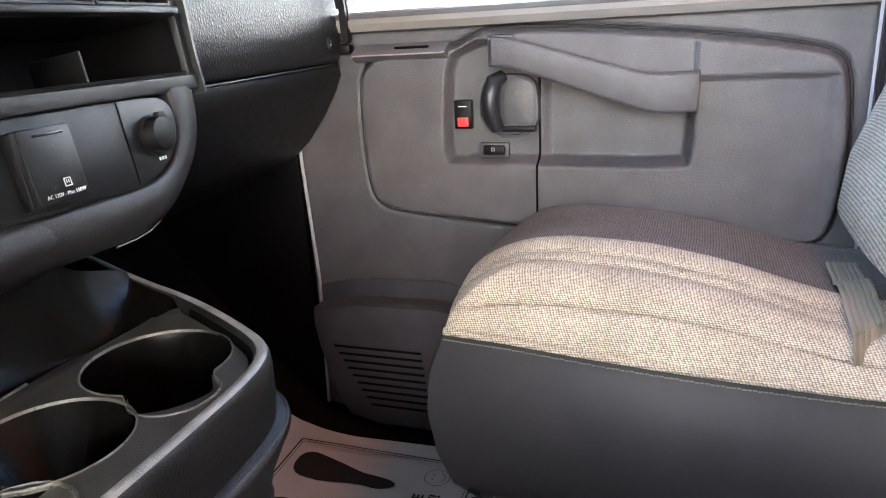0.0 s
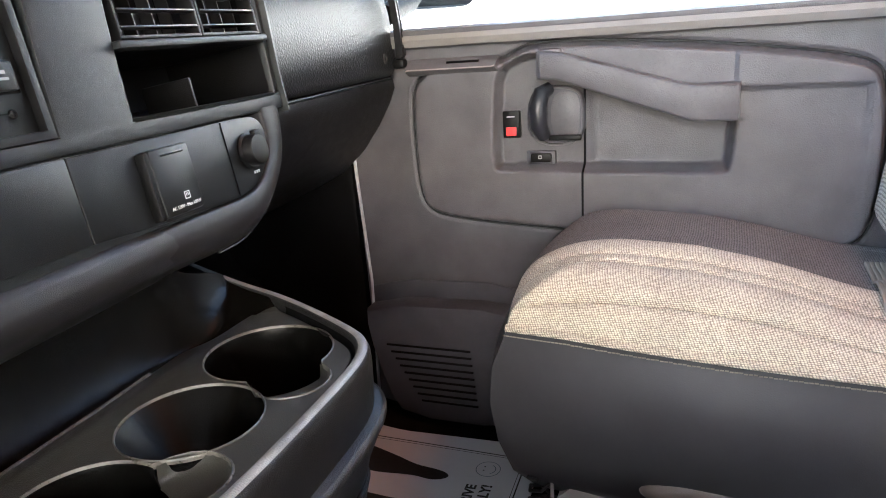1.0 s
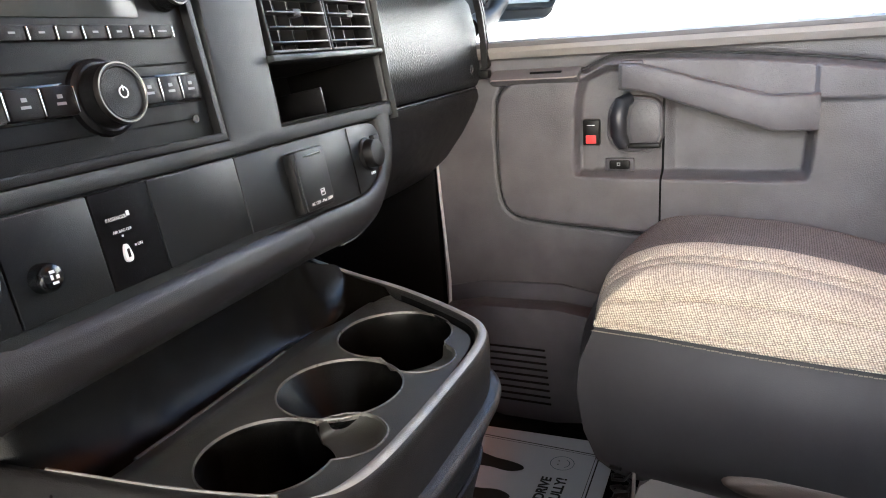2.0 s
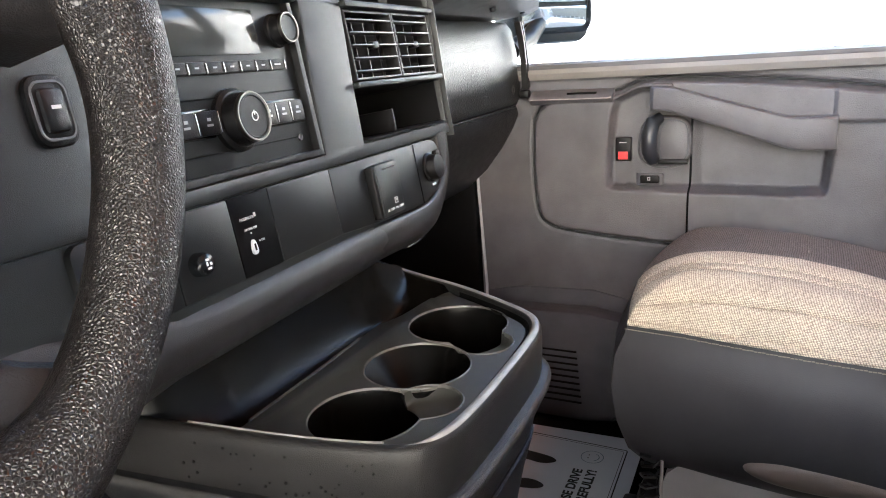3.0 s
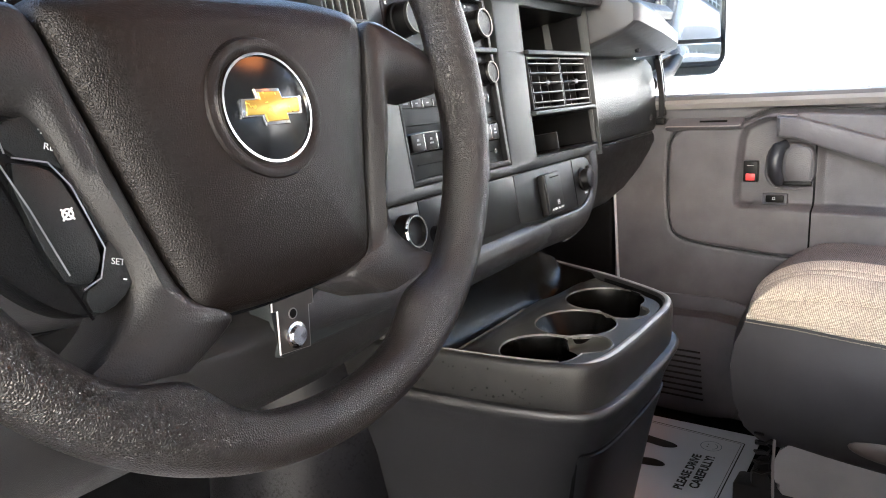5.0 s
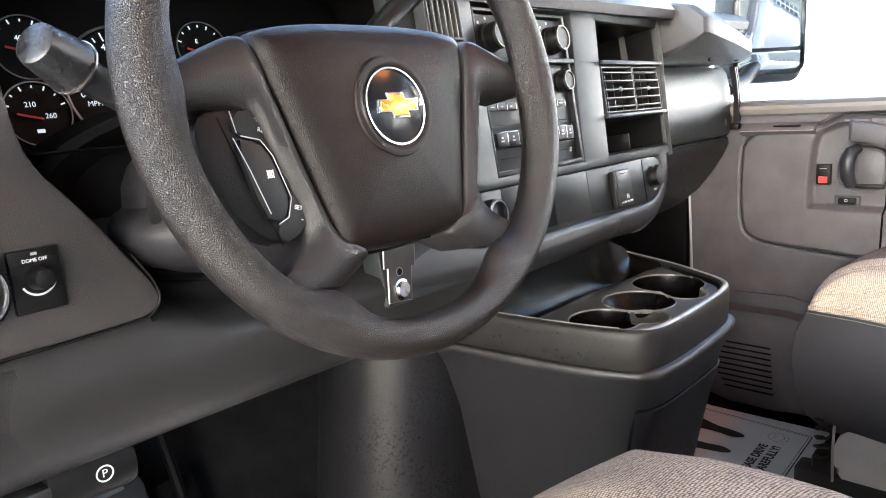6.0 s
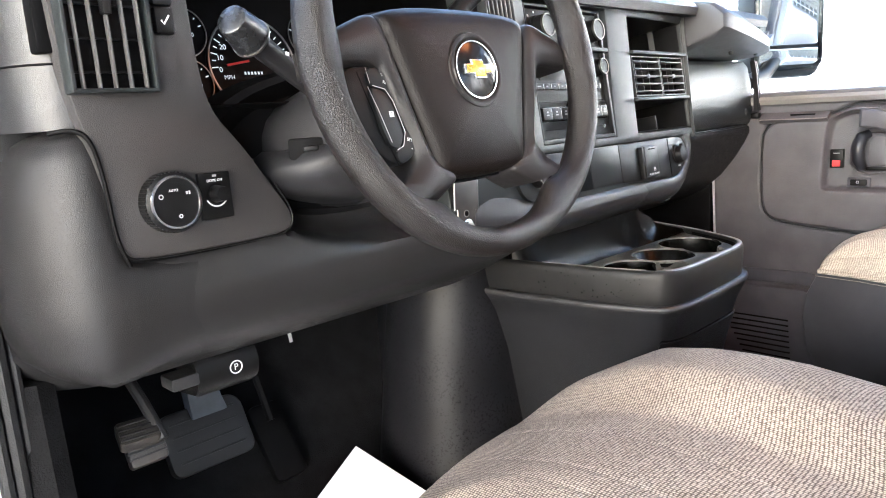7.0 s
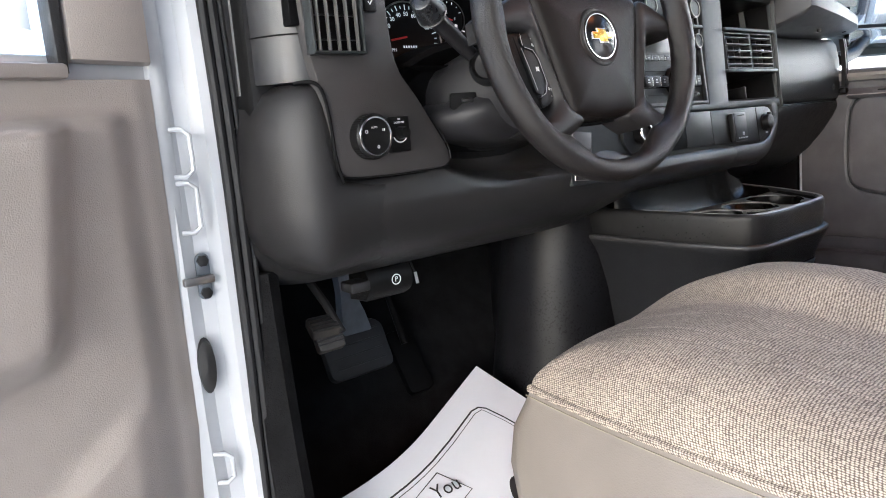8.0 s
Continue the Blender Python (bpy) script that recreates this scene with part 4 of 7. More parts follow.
    part("panel_edge", tube([tuple(DP @ Vector((x, y, 0.0002))) for x, y in smoothed([(du(-0.638), dv(0.60)), (du(-0.634), dv(0.566)), (du(-0.622), dv(0.5585)), (du(-0.50), dv(0.5570)), (du(-0.475), dv(0.5590)), (du(-0.4675), dv(0.575)), (du(-0.486), dv(0.606))], 2, closed=False)], 0.0008, 6), BLACK, IP)
    # side vent
    vent("air_vent", (du(-0.653), du(-0.593)), (dv(0.692), dv(0.79)), 0.0105, 5, True, DP, "tall black side air vent", IP)
    # column of buttons
    for z in (0.7445, 0.7665, 0.7885):
        b = part("button", box((du(-0.574), dv(z), 0.002), (0.016, 0.0205, 0.008), 0.0015, DP), BLACK, IP)
        if z < 0.75:
            part("check_mark", strip([(du(-0.5775), dv(z)), (du(-0.5755), dv(z - 0.003)), (du(-0.5705), dv(z + 0.004))], 0.0015, 0.0063, DP), MARK, b)
        else:
            for k in (-0.0018, 0.0018):
                part("key_mark", box((du(-0.574), dv(z + k), 0.0062), (0.006, 0.0014, 0.0003), 0, DP), MARK, b)
    # headlamp switch
    k = part("headlamp_knob", lathe([(0, 0), (0.0240, 0), (0.0240, 0.013), (0.022, 0.0155), (0, 0.0155)], 40, shift(DP, du(-0.592), dv(0.602), 0.0)), BLACK, IP)
    part("ring", lathe([(0.0192, 0.0152), (0.0220, 0.0150), (0.0213, 0.0168), (0.0197, 0.0168)], 40, shift(DP, du(-0.592), dv(0.602), 0.0)), CHROME, k, "chrome ring of the headlamp knob")
    part("knurl", put(join(*[box((0.0240 * math.cos(a), 0.0240 * math.sin(a), 0.007), (0.0014, 0.0014, 0.012), 0) for a in [radians(7.5 * i) for i in range(48)]]), shift(DP, du(-0.592), dv(0.602))), BLACK, k)
    lettering("AUTO", 0.0029, shift(DP, du(-0.5935), dv(0.6115), 0.0158), k)
    part("icon", lathe([(0.0014, 0), (0.0020, 0), (0.0020, 0.0003), (0.0014, 0.0003)], 14, shift(DP, du(-0.6045), dv(0.6075), 0.0157)), MARK, k)
    part("icon", lathe([(0.0009, 0), (0.0018, 0), (0.0018, 0.0003), (0.0009, 0.0003)], 8, shift(DP, du(-0.590), dv(0.5905), 0.0157)), MARK, k)
    part("icon", join(box((du(-0.5800), dv(0.6085), 0.0158), (0.0012, 0.0026, 0.0003), 0, DP), *[box((du(-0.5822), dv(0.6076 + 0.0009 * q), 0.0158), (0.0018, 0.0004, 0.0003), 0, DP) for q in range(3)]), MARK, k)
    # dimmer
    d = part("dimmer_panel", box((du(-0.549), dv(0.602), 0.001), (0.030, 0.040, 0.006), 0.001, DP), BLACK, IP)
    lettering("DOME OFF", 0.0031, shift(DP, du(-0.549), dv(0.6150), 0.0042), d)
    part("icon", box((du(-0.549), dv(0.6190), 0.0042), (0.0036, 0.0018, 0.0003), 0, DP), DIMMARK, d)
    part("dimmer_knob", lathe([(0, 0), (0.0075, 0), (0.006, 0.012), (0, 0.013)], 20, shift(DP, du(-0.549), dv(0.6035), 0.004)), BLACK, d)
    part("scale", strip(arc(du(-0.549), dv(0.6035), 0.0105, 205, 335), 0.0013, 0.0043, DP), MARK, d)
    # lip under the panel end
    part("bolster_seam", tube([(-0.462, -0.700, 0.455), (-0.455, -0.703, 0.50), (-0.44, -0.705, 0.56)], 0.002, 6), DEEP, IP)


driver_panel()


def cluster():
    ic = thing("instrument_cluster", (-0.47, -0.36, 0.65), "black instrument cluster with lit white gauge markings", "gauge cluster")
    CL = axes((-0.535, -0.345, 0.735), (0, 1, 0), (1, 0, 0.18))
    part("face", plate(rrect(-0.205, -0.075, 0.205, 0.085, 0.03), -0.01, 0.0, 0.002, CL), INKFACE, ic)
    # hooded walls round the face
    def ring(w, k):
        return [(x * k, y * k, w) for x, y in rrect(-0.205, -0.078, 0.205, 0.088, 0.03)]
    part("hood", loft([ring(-0.005, 1.0), ring(0.135, 1.04), ring(0.137, 1.06), ring(-0.01, 1.03)], caps=False, m=CL), DEEP, ic, angle=30)
    def dial(u, v, r, a0, a1, n, parent_label):
        d = part("gauge", lathe([(0, 0.0005), (r * 0.96, 0.0005), (r, 0.003), (r * 1.03, 0.003), (r * 1.03, 0)], 40, shift(CL, u, v)), INKFACE, ic, parent_label)
        part("gauge_ring", lathe([(r * 0.985, 0.003), (r * 1.03, 0.003), (r * 1.02, 0.0042), (r * 0.99, 0.0042)], 40, shift(CL, u, v)), STEEL, d)
        for i in range(n):
            a = radians(lerp(a0, a1, i / (n - 1)))
            big = i % 2 == 0
            part("tick", box((0, 0, 0), (0.0012, r * (0.14 if big else 0.08), 0.0004), 0, shift(CL, u + r * 0.87 * math.sin(a), v + r * 0.87 * math.cos(a), 0.0012, -math.degrees(a))), GAUGE, d)
        return d
    s = dial(-0.054, -0.010, 0.054, -93, 95, 21, "speedometer dial with a red needle")
    for i, tx in enumerate(("0", "10", "20", "30", "40", "50", "60", "70", "80")):
        a = radians(-93 + 18.8 * i)
        lettering(tx, 0.0082, shift(CL, -0.054 + 0.0405 * math.sin(a), -0.013 + 0.0405 * math.cos(a), 0.0012), s, material=GAUGE)
    lettering("MPH", 0.0065, shift(CL, -0.086, -0.0235, 0.0012), s, material=GAUGE)
    part("needle", box((0, 0, 0), (0.0024, 0.028, 0.0012), 0, shift(CL, -0.073, -0.008, 0.003, 100)), RED, s, "red needle")
    for i in range(6):
        part("digit", box((-0.066 + i * 0.0042, -0.0190, 0.0015), (0.0022, 0.0032, 0.0004), 0, CL), GAUGE, s)
    for u, v, n1, n2 in ((-0.131, 0.0245, "40", "80"), (-0.134, -0.0300, "210", "260"), (0.026, 0.0245, "E", "F"), (0.028, -0.0300, "8", "18")):
        g = dial(u, v, 0.0262, -70, 70, 7, "small dial with a red needle")
        lettering(n1, 0.006, shift(CL, u - 0.004, v + 0.008, 0.0012), g, material=GAUGE)
        lettering(n2, 0.006, shift(CL, u + 0.010, v - 0.002, 0.0012), g, material=GAUGE)
        part("needle", box((0, 0, 0), (0.0016, 0.02, 0.001), 0, shift(CL, u - 0.006, v - 0.002, 0.003, 75)), RED, g)
        part("icon", box((u, v - 0.014, 0.0012), (0.006, 0.003, 0.0004), 0, CL), GAUGE, g)


cluster()


# ---- steering column and wheel ----
def column():
    sc = thing("steering_column", (-0.42, -0.361, 0.60), "black plastic steering column shroud with a stalk", "steering column")
    n = Vector((math.cos(radians(11)), 0, math.sin(radians(11))))
    base = Vector((-0.231, -0.361, 0.705))
    rings = []
    for w, a, b, dv_ in ((-0.030, 0.050, 0.045, -0.018), (-0.036, 0.066, 0.056, -0.020), (-0.06, 0.074, 0.060, -0.025), (-0.09, 0.082, 0.062, -0.030), (-0.12, 0.092, 0.064, -0.034), (-0.15, 0.104, 0.064, -0.038), (-0.18, 0.11, 0.064, -0.042), (-0.26, 0.11, 0.064, -0.05)):
        c = base + n * w + Vector((0, 0, dv_))
        rings.append([(c.x, c.y + a * (abs(math.cos(t)) ** 0.75) * math.copysign(1, math.cos(t)), c.z + b * (abs(math.sin(t)) ** 0.75) * math.copysign(1, math.sin(t))) for t in [2 * math.pi * k / 28 for k in range(28)]])
    part("shroud", loft(rings), SHROUD, sc, angle=50)
    # black disc filling the dashboard's cut-out, for the dark gap round the column
    part("gap_disc", loft([[(x, -0.375 + a * math.cos(t), 0.640 + b * math.sin(t)) for t in [2 * math.pi * q / 40 for q in range(40)]] for x, a, b in ((-0.44, 0.168, 0.074), (-0.398, 0.166, 0.072), (-0.392, 0.158, 0.066), (-0.412, 0.13, 0.05))]), DEEP, sc, "black disc added for the dark gap round the column")
    # lower half of the shroud: a recess with the tilt lever and two moulded ribs
    part("lower_shroud", loft([[(x, -0.385 + a * math.cos(t), zc + b * math.sin(t)) for t in [2 * math.pi * q / 28 for q in range(28)]] for x, a, b, zc in ((-0.43, 0.106, 0.038, 0.612), (-0.38, 0.099, 0.038, 0.612), (-0.345, 0.088, 0.034, 0.616), (-0.325, 0.068, 0.026, 0.622), (-0.318, 0.04, 0.016, 0.626))]), SHROUD, sc, "black lower half of the column shroud", angle=50)
    part("lever_slot", plate(rrect(-0.016, -0.009, 0.016, 0.010, 0.003), -0.006, 0.0005, 0.0005, axes((-0.3480, -0.462, 0.634), (0.55, 1, 0), (0.86, -0.48, -0.05))), DEEP, sc)
    part("tilt_lever", box((0.004, 0.001, 0.002), (0.014, 0.005, 0.008), 0.0015, axes((-0.3480, -0.462, 0.634), (0.55, 1, 0), (0.86, -0.48, -0.05))), BLACK, sc)
    # indicator stalk, its fat end turned towards the door
    st = part("stalk", tube([(-0.345, -0.425, 0.672), (-0.340, -0.455, 0.688), (-0.3225, -0.5190, 0.7255)], [0.008, 0.0085, 0.0105], 14), SHROUD, sc, "multi-function stalk with white symbols")
    a, b = Vector((-0.3215, -0.5215, 0.7270)), Vector((-0.3102, -0.5445, 0.7400))
    d = (b - a).normalized()
    part("stalk_end", lathe([(0, -0.003), (0.0150, -0.002), (0.0165, 0.002), (0.0160, 0.005), (0.0146, 0.016), (0.0132, 0.025), (0.0124, 0.0282), (0.0108, 0.0292), (0, 0.0292)], 32, axes(a, (0, 1, 0), d)), GREYTIP, st)
    part("stalk_band", lathe([(0.0160, 0.0005), (0.0172, 0.0005), (0.0172, 0.0018), (0.0160, 0.0018)], 30, axes(a, (0, 1, 0), d)), STEEL, st)
    part("boot", join(lathe([(0.024, 0), (0.023, 0.006), (0.019, 0.010), (0.016, 0.006), (0, 0.004)], 26, axes((-0.322, -0.442, 0.672), (1, 0, 0), (0.55, -0.8, 0.25)))), BLACK, sc)
    for k in range(4):
        part("key_mark", box((0, 0, 0), (0.0035, 0.0035 if k % 2 else 0.0014, 0.0004), 0, axes((-0.322 + 0.001 * k, -0.458 - 0.011 * k, 0.699 + 0.0055 * k), (0, 1, -0.4), (1, 0, 0.4))), MARK, st)
    # gear lever on the far side
    part("gear_lever", tube([(-0.34, -0.30, 0.72), (-0.36, -0.25, 0.76), (-0.35, -0.20, 0.80), (-0.33, -0.15, 0.83)], [0.010, 0.010, 0.011, 0.015], 12), BLACK, sc)
    # ignition lock
    part("ignition_lock", lathe([(0.024, 0), (0.022, 0.012), (0.016, 0.014), (0, 0.014)], 22, axes((-0.318, -0.292, 0.655), (0, 1, 0), (1, 0.5, 0))), BLACK, sc)


column()


def key_tag():
    k = thing("steel_tag", (-0.338, -0.243, 0.512), "bare steel tag with a bolt hanging from the column", "metal tag")
    m = axes((-0.349, -0.2555, 0.5490), (0, 1, -0.10), (1, 0.04, 0.05))
    shape = [(-0.0198, 0.034), (-0.0198, 0.0), (-0.0150, -0.0002), (-0.0146, -0.0318), (0.0146, -0.0318), (0.0150, -0.0002), (0.0198, 0.0), (0.0198, 0.034)]
    # dark reflection put into the face colour, edge glints into brighter tubes
    part("tag_plate", plate(shape, 0, 0.0018, 0.0003, m), TAG, k, "tag face with its dark reflection in the colour")
    part("tag_edge", tube([(x, y, 0.0010) for x, y in shape], 0.0009, 6, m), STEEL, k, "painted glint along the tag's edge")
    part("hole", lathe([(0, 0.0018), (0.0034, 0.0018), (0.0034, 0.0022), (0, 0.0022)], 16, shift(m, -0.0012, -0.0042)), DEEP, k)
    part("hole_edge", lathe([(0.0034, 0.0017), (0.0043, 0.0017), (0.0041, 0.0024), (0.0034, 0.0024)], 18, shift(m, -0.0012, -0.0042)), STEEL, k)
    part("bolt", lathe([(0, 0), (0.0098, 0), (0.0098, 0.0016), (0.0080, 0.0022), (0.0078, 0.0040), (0.0068, 0.0050), (0, 0.0052)], 28, shift(m, 0.0004, -0.0205, 0.0018)), CHROME, k, "bright round bolt head")


key_tag()


def steering_wheel():
    HB = SW @ Matrix.Translation((0, 0, -0.0065))
    w = thing("steering_wheel", (-0.231, -0.361, 0.705), "black grained four-spoke steering wheel with a gold emblem", "steering wheel")
    rings = []
    for i in range(145):
        a = 2 * math.pi * i / 144
        grip = 0.0136 + 0.0008 * math.cos(2 * a)
        # the grip swells inwards where a spoke runs into it
        stub = sum(h * math.exp(-((((math.degrees(a) - c + 180) % 360) - 180) / wd) ** 2) for c, wd, h in ((-59, 8.0, 0.0105), (239, 8.0, 0.0105), (2, 9.0, 0.006), (178, 9.0, 0.006)))
        row = []
        for j in range(22):
            t = 2 * math.pi * j / 22
            c = math.cos(t)
            r = 0.1630 + grip * c - (stub * c * c if c < 0 else 0.0)
            row.append((r * math.cos(a), r * math.sin(a), 0.0155 * math.sin(t) - (0.10 * stub * c * c if c < 0 else 0.0)))
        rings.append(row)
    bm = loft(rings, caps=False)
    bmesh.ops.remove_doubles(bm, verts=bm.verts[:], dist=1e-5)
    part("rim", put(bm, SW), LEATHER, w, angle=80)
    # airbag cover, domed
    half = [(0.0, 0.0475), (0.050, 0.0465), (0.082, 0.0425), (0.0925, 0.037), (0.0890, 0.018), (0.0800, -0.010), (0.0710, -0.042), (0.0630, -0.074), (0.0575, -0.0955), (0.052, -0.1000), (0.0, -0.1030)]
    outline = smoothed(half + [(-x, y) for x, y in half[-2:0:-1]], 2)
    cu, cv = 0.0, -0.022
    rings = []
    for k, h in ((1.0, -0.045), (1.0, -0.014), (0.985, -0.006), (0.955, -0.001), (0.88, 0.003), (0.7, 0.007), (0.45, 0.009), (0.2, 0.010)):
        rings.append([(cu + (x - cu) * k, cv + (y - cv) * k, h) for x, y in outline])
    hub = part("airbag_cover", put(loft(rings), HB), AIRBAG, w, angle=60)
    part("hub_well", lathe([(0.034, 0.0080), (0.0325, 0.0106), (0.0300, 0.0112), (0.0275, 0.0104), (0.0262, 0.0090), (0.0, 0.0090)], 48, shift(HB, 0.0, -0.012)), AIRBAG, hub)
    em = part("emblem", lathe([(0, 0.0130), (0.004, 0.01293), (0.008, 0.01273), (0.012, 0.0124), (0.016, 0.01193), (0.020, 0.01132), (0.0245, 0.0104), (0.0245, 0.009), (0, 0.009)], 44, shift(HB, 0.0, -0.012)), GLOSS, w, "round gloss-black emblem with a gold shape")
    part("emblem_ring", lathe([(0.0243, 0.0095), (0.0260, 0.0095), (0.0257, 0.0114), (0.0246, 0.0114)], 44, shift(HB, 0.0, -0.012)), CHROME, em, "chrome ring")
    cross = [(-0.0205, -0.0046), (-0.0075, -0.0046), (-0.0065, -0.0092), (0.0095, -0.0092), (0.0088, -0.0046), (0.0190, -0.0046), (0.0205, 0.0046), (0.0075, 0.0046), (0.0065, 0.0092), (-0.0095, 0.0092), (-0.0088, 0.0046), (-0.0190, 0.0046)]
    part("emblem_border", plate([(x * 0.90, y * 0.92) for x, y in cross], 0.0108, 0.0138, 0.0003, shift(HB, 0.0, -0.012)), CHROME, em)
    part("emblem_shape", plate([(x * 0.79, y * 0.75) for x, y in cross], 0.0118, 0.0146, 0.0004, shift(HB, 0.0, -0.012)), GOLD, em, "gold cross-like shape")
    part("moulded_mark", box((-0.002, -0.074, 0.0068), (0.022, 0.0045, 0.0006), 0.0002, HB), DEEP, hub)
    # moulded carriers, each an upper spoke, a rail beside the cover and a lower spoke
    part("hub_gap", plate([(cu + (x - cu) * 1.03, cv + (y - cv) * 1.03) for x, y in outline], -0.030, -0.020, 0.001, HB), DEEP, w)
    for sgn in (1, -1):
        mouth = [(0.152, -0.008), (0.136, -0.005), (0.114, -0.0035), (0.1020, -0.0065), (0.0975, -0.015), (0.0935, -0.030), (0.0865, -0.052), (0.0805, -0.069), (0.0805, -0.081), (0.0890, -0.0925), (0.106, -0.1030), (0.121, -0.108)]
        cover = [(0.152, 0.014), (0.139, 0.022), (0.121, 0.030), (0.0985, 0.0385), (0.0905, 0.030), (0.0850, 0.006), (0.0740, -0.034), (0.0650, -0.066), (0.0570, -0.090), (0.034, -0.1000), (0.0450, -0.1080), (0.0640, -0.1175)]
        rings = []
        for (a, b), (c, d) in zip(smoothed(mouth, 2, closed=False), smoothed(cover, 2, closed=False)):
            p, q = Vector((sgn * a, b)), Vector((sgn * c, d))
            wd = (q - p).length
            row = []
            for e, h in ((0, -0.046), (0, -0.014), (0.0012, -0.0095), (0.0042, -0.0062)):
                row.append((p.lerp(q, min(e / wd, 0.45)), h))
            row.append((p.lerp(q, 0.5), -0.0030))
            for e, h in ((0.0036, -0.0060), (0.0012, -0.0080), (0, -0.012), (0, -0.046)):
                row.append((p.lerp(q, 1 - min(e / wd, 0.45)), h))
            rings.append([(v.x, v.y, h) for v, h in row])
        part("spoke", put(loft(rings), SW), SPOKE, w, "satin black moulded spoke", angle=50)
    # button pod in the left opening
    pod = smoothed([(-0.136, -0.006), (-0.111, -0.003), (-0.093, -0.0045), (-0.0855, -0.018), (-0.078, -0.040), (-0.0705, -0.062), (-0.0745, -0.075), (-0.091, -0.0855), (-0.106, -0.081), (-0.122, -0.064), (-0.136, -0.040)], 2)
    pd = part("button_pod", plate(pod, -0.03, -0.012, 0.003, SW), BLACK, w, "black pod of cruise control buttons")
    keys = [[(-0.1134, -0.0076), (-0.0974, -0.0051), (-0.0903, -0.0072), (-0.0869, -0.0265), (-0.0922, -0.0289), (-0.0977, -0.024), (-0.1121, -0.0195)],
            [(-0.0922, -0.0303), (-0.0865, -0.0285), (-0.0808, -0.0542), (-0.0858, -0.0556)],
            [(-0.0862, -0.0575), (-0.081, -0.0553), (-0.0759, -0.0724), (-0.0846, -0.0811), (-0.0964, -0.0845), (-0.0988, -0.0745), (-0.0905, -0.0708)],
            [(-0.1150, -0.0215), (-0.1000, -0.0250), (-0.0940, -0.0338), (-0.0875, -0.0594), (-0.0922, -0.0695), (-0.0980, -0.0718), (-0.1065, -0.0668)]]
    for k, kk in enumerate(keys):
        b = part("key", plate(smoothed(kk, 1), -0.013, -0.0090 if k < 3 else -0.0078, 0.0008, SW), PANEL, pd)
        for tx, size, x, y in ((("+", 0.0058, -0.0975, -0.0119), ("RES", 0.0036, -0.0957, -0.0184)), (), (("SET", 0.0036, -0.0823, -0.0655), ("-", 0.0058, -0.0812, -0.0724)), ())[k]:
            lettering(tx, size, shift(SW, x, y, -0.0088, -20), b)
        if k == 1:
            part("icon", join(*[box((-0.0855 + dx, -0.0405, -0.0088), (0.0010, 0.0034, 0.0003), 0, SW) for dx in (-0.0014, 0.0, 0.0014)]), MARK, b)
        if k == 3:
            part("icon", join(lathe([(0.0016, 0), (0.0023, 0), (0.0023, 0.0003), (0.0016, 0.0003)], 14, shift(SW, -0.0969, -0.0438, -0.0077)), box((0, 0, 0), (0.0062, 0.0007, 0.0003), 0, shift(SW, -0.0969, -0.0438, -0.0076, 45)), box((0, 0, 0), (0.0062, 0.0007, 0.0003), 0, shift(SW, -0.0969, -0.0438, -0.0076, 135))), MARK, b)
    part("pod_groove", strip([(-0.1203, -0.0085), (-0.1124, -0.038), (-0.1040, -0.0630), (-0.0961, -0.0850)], 0.0012, -0.0118, SW), DEEP, pd)
    for path in ([(-0.1145, -0.0065), (-0.1129, -0.0190)], [(-0.1110, -0.0206), (-0.0990, -0.0238), (-0.0930, -0.0335), (-0.0866, -0.0590), (-0.0911, -0.0700), (-0.0985, -0.0728)], [(-0.1158, -0.0215), (-0.1095, -0.0402), (-0.1022, -0.0664)]):
        part("key_trim", strip(path, 0.0007, -0.0074, SW), STEEL, pd)


steering_wheel()


# ---- engine cover console with cup tray ----
def console_outline(g):
    """Plan of the console, from the front on the driver's side round the rear, grown by g."""
    pts = [(-0.62, -0.084), (-0.47, -0.072), (-0.38, -0.063), (-0.30, -0.0540), (-0.240, -0.0405), (-0.220, -0.027), (-0.211, 0.000), (-0.209, 0.04), (-0.210, 0.10), (-0.2125, 0.165), (-0.218, 0.193), (-0.227, 0.211), (-0.241, 0.2255), (-0.275, 0.2465), (-0.312, 0.267), (-0.352, 0.286), (-0.394, 0.3015), (-0.45, 0.326), (-0.50, 0.350), (-0.62, 0.40)]
    pts = smoothed(pts, 3, closed=False)
    out = []
    near, rest = max(g, -0.016), min(g + 0.016, 0.0)
    for k, (x, y) in enumerate(pts):
        ax, ay = pts[max(k - 1, 0)]
        bx, by = pts[min(k + 1, len(pts) - 1)]
        d = Vector((bx - ax, by - ay)).normalized()
        f = (x + 0.62) / 0.417
        out.append((x + d.y * near + rest * f, 0.10 + (y - d.x * near - 0.10) * (1 + rest * 3.0)))
    return out


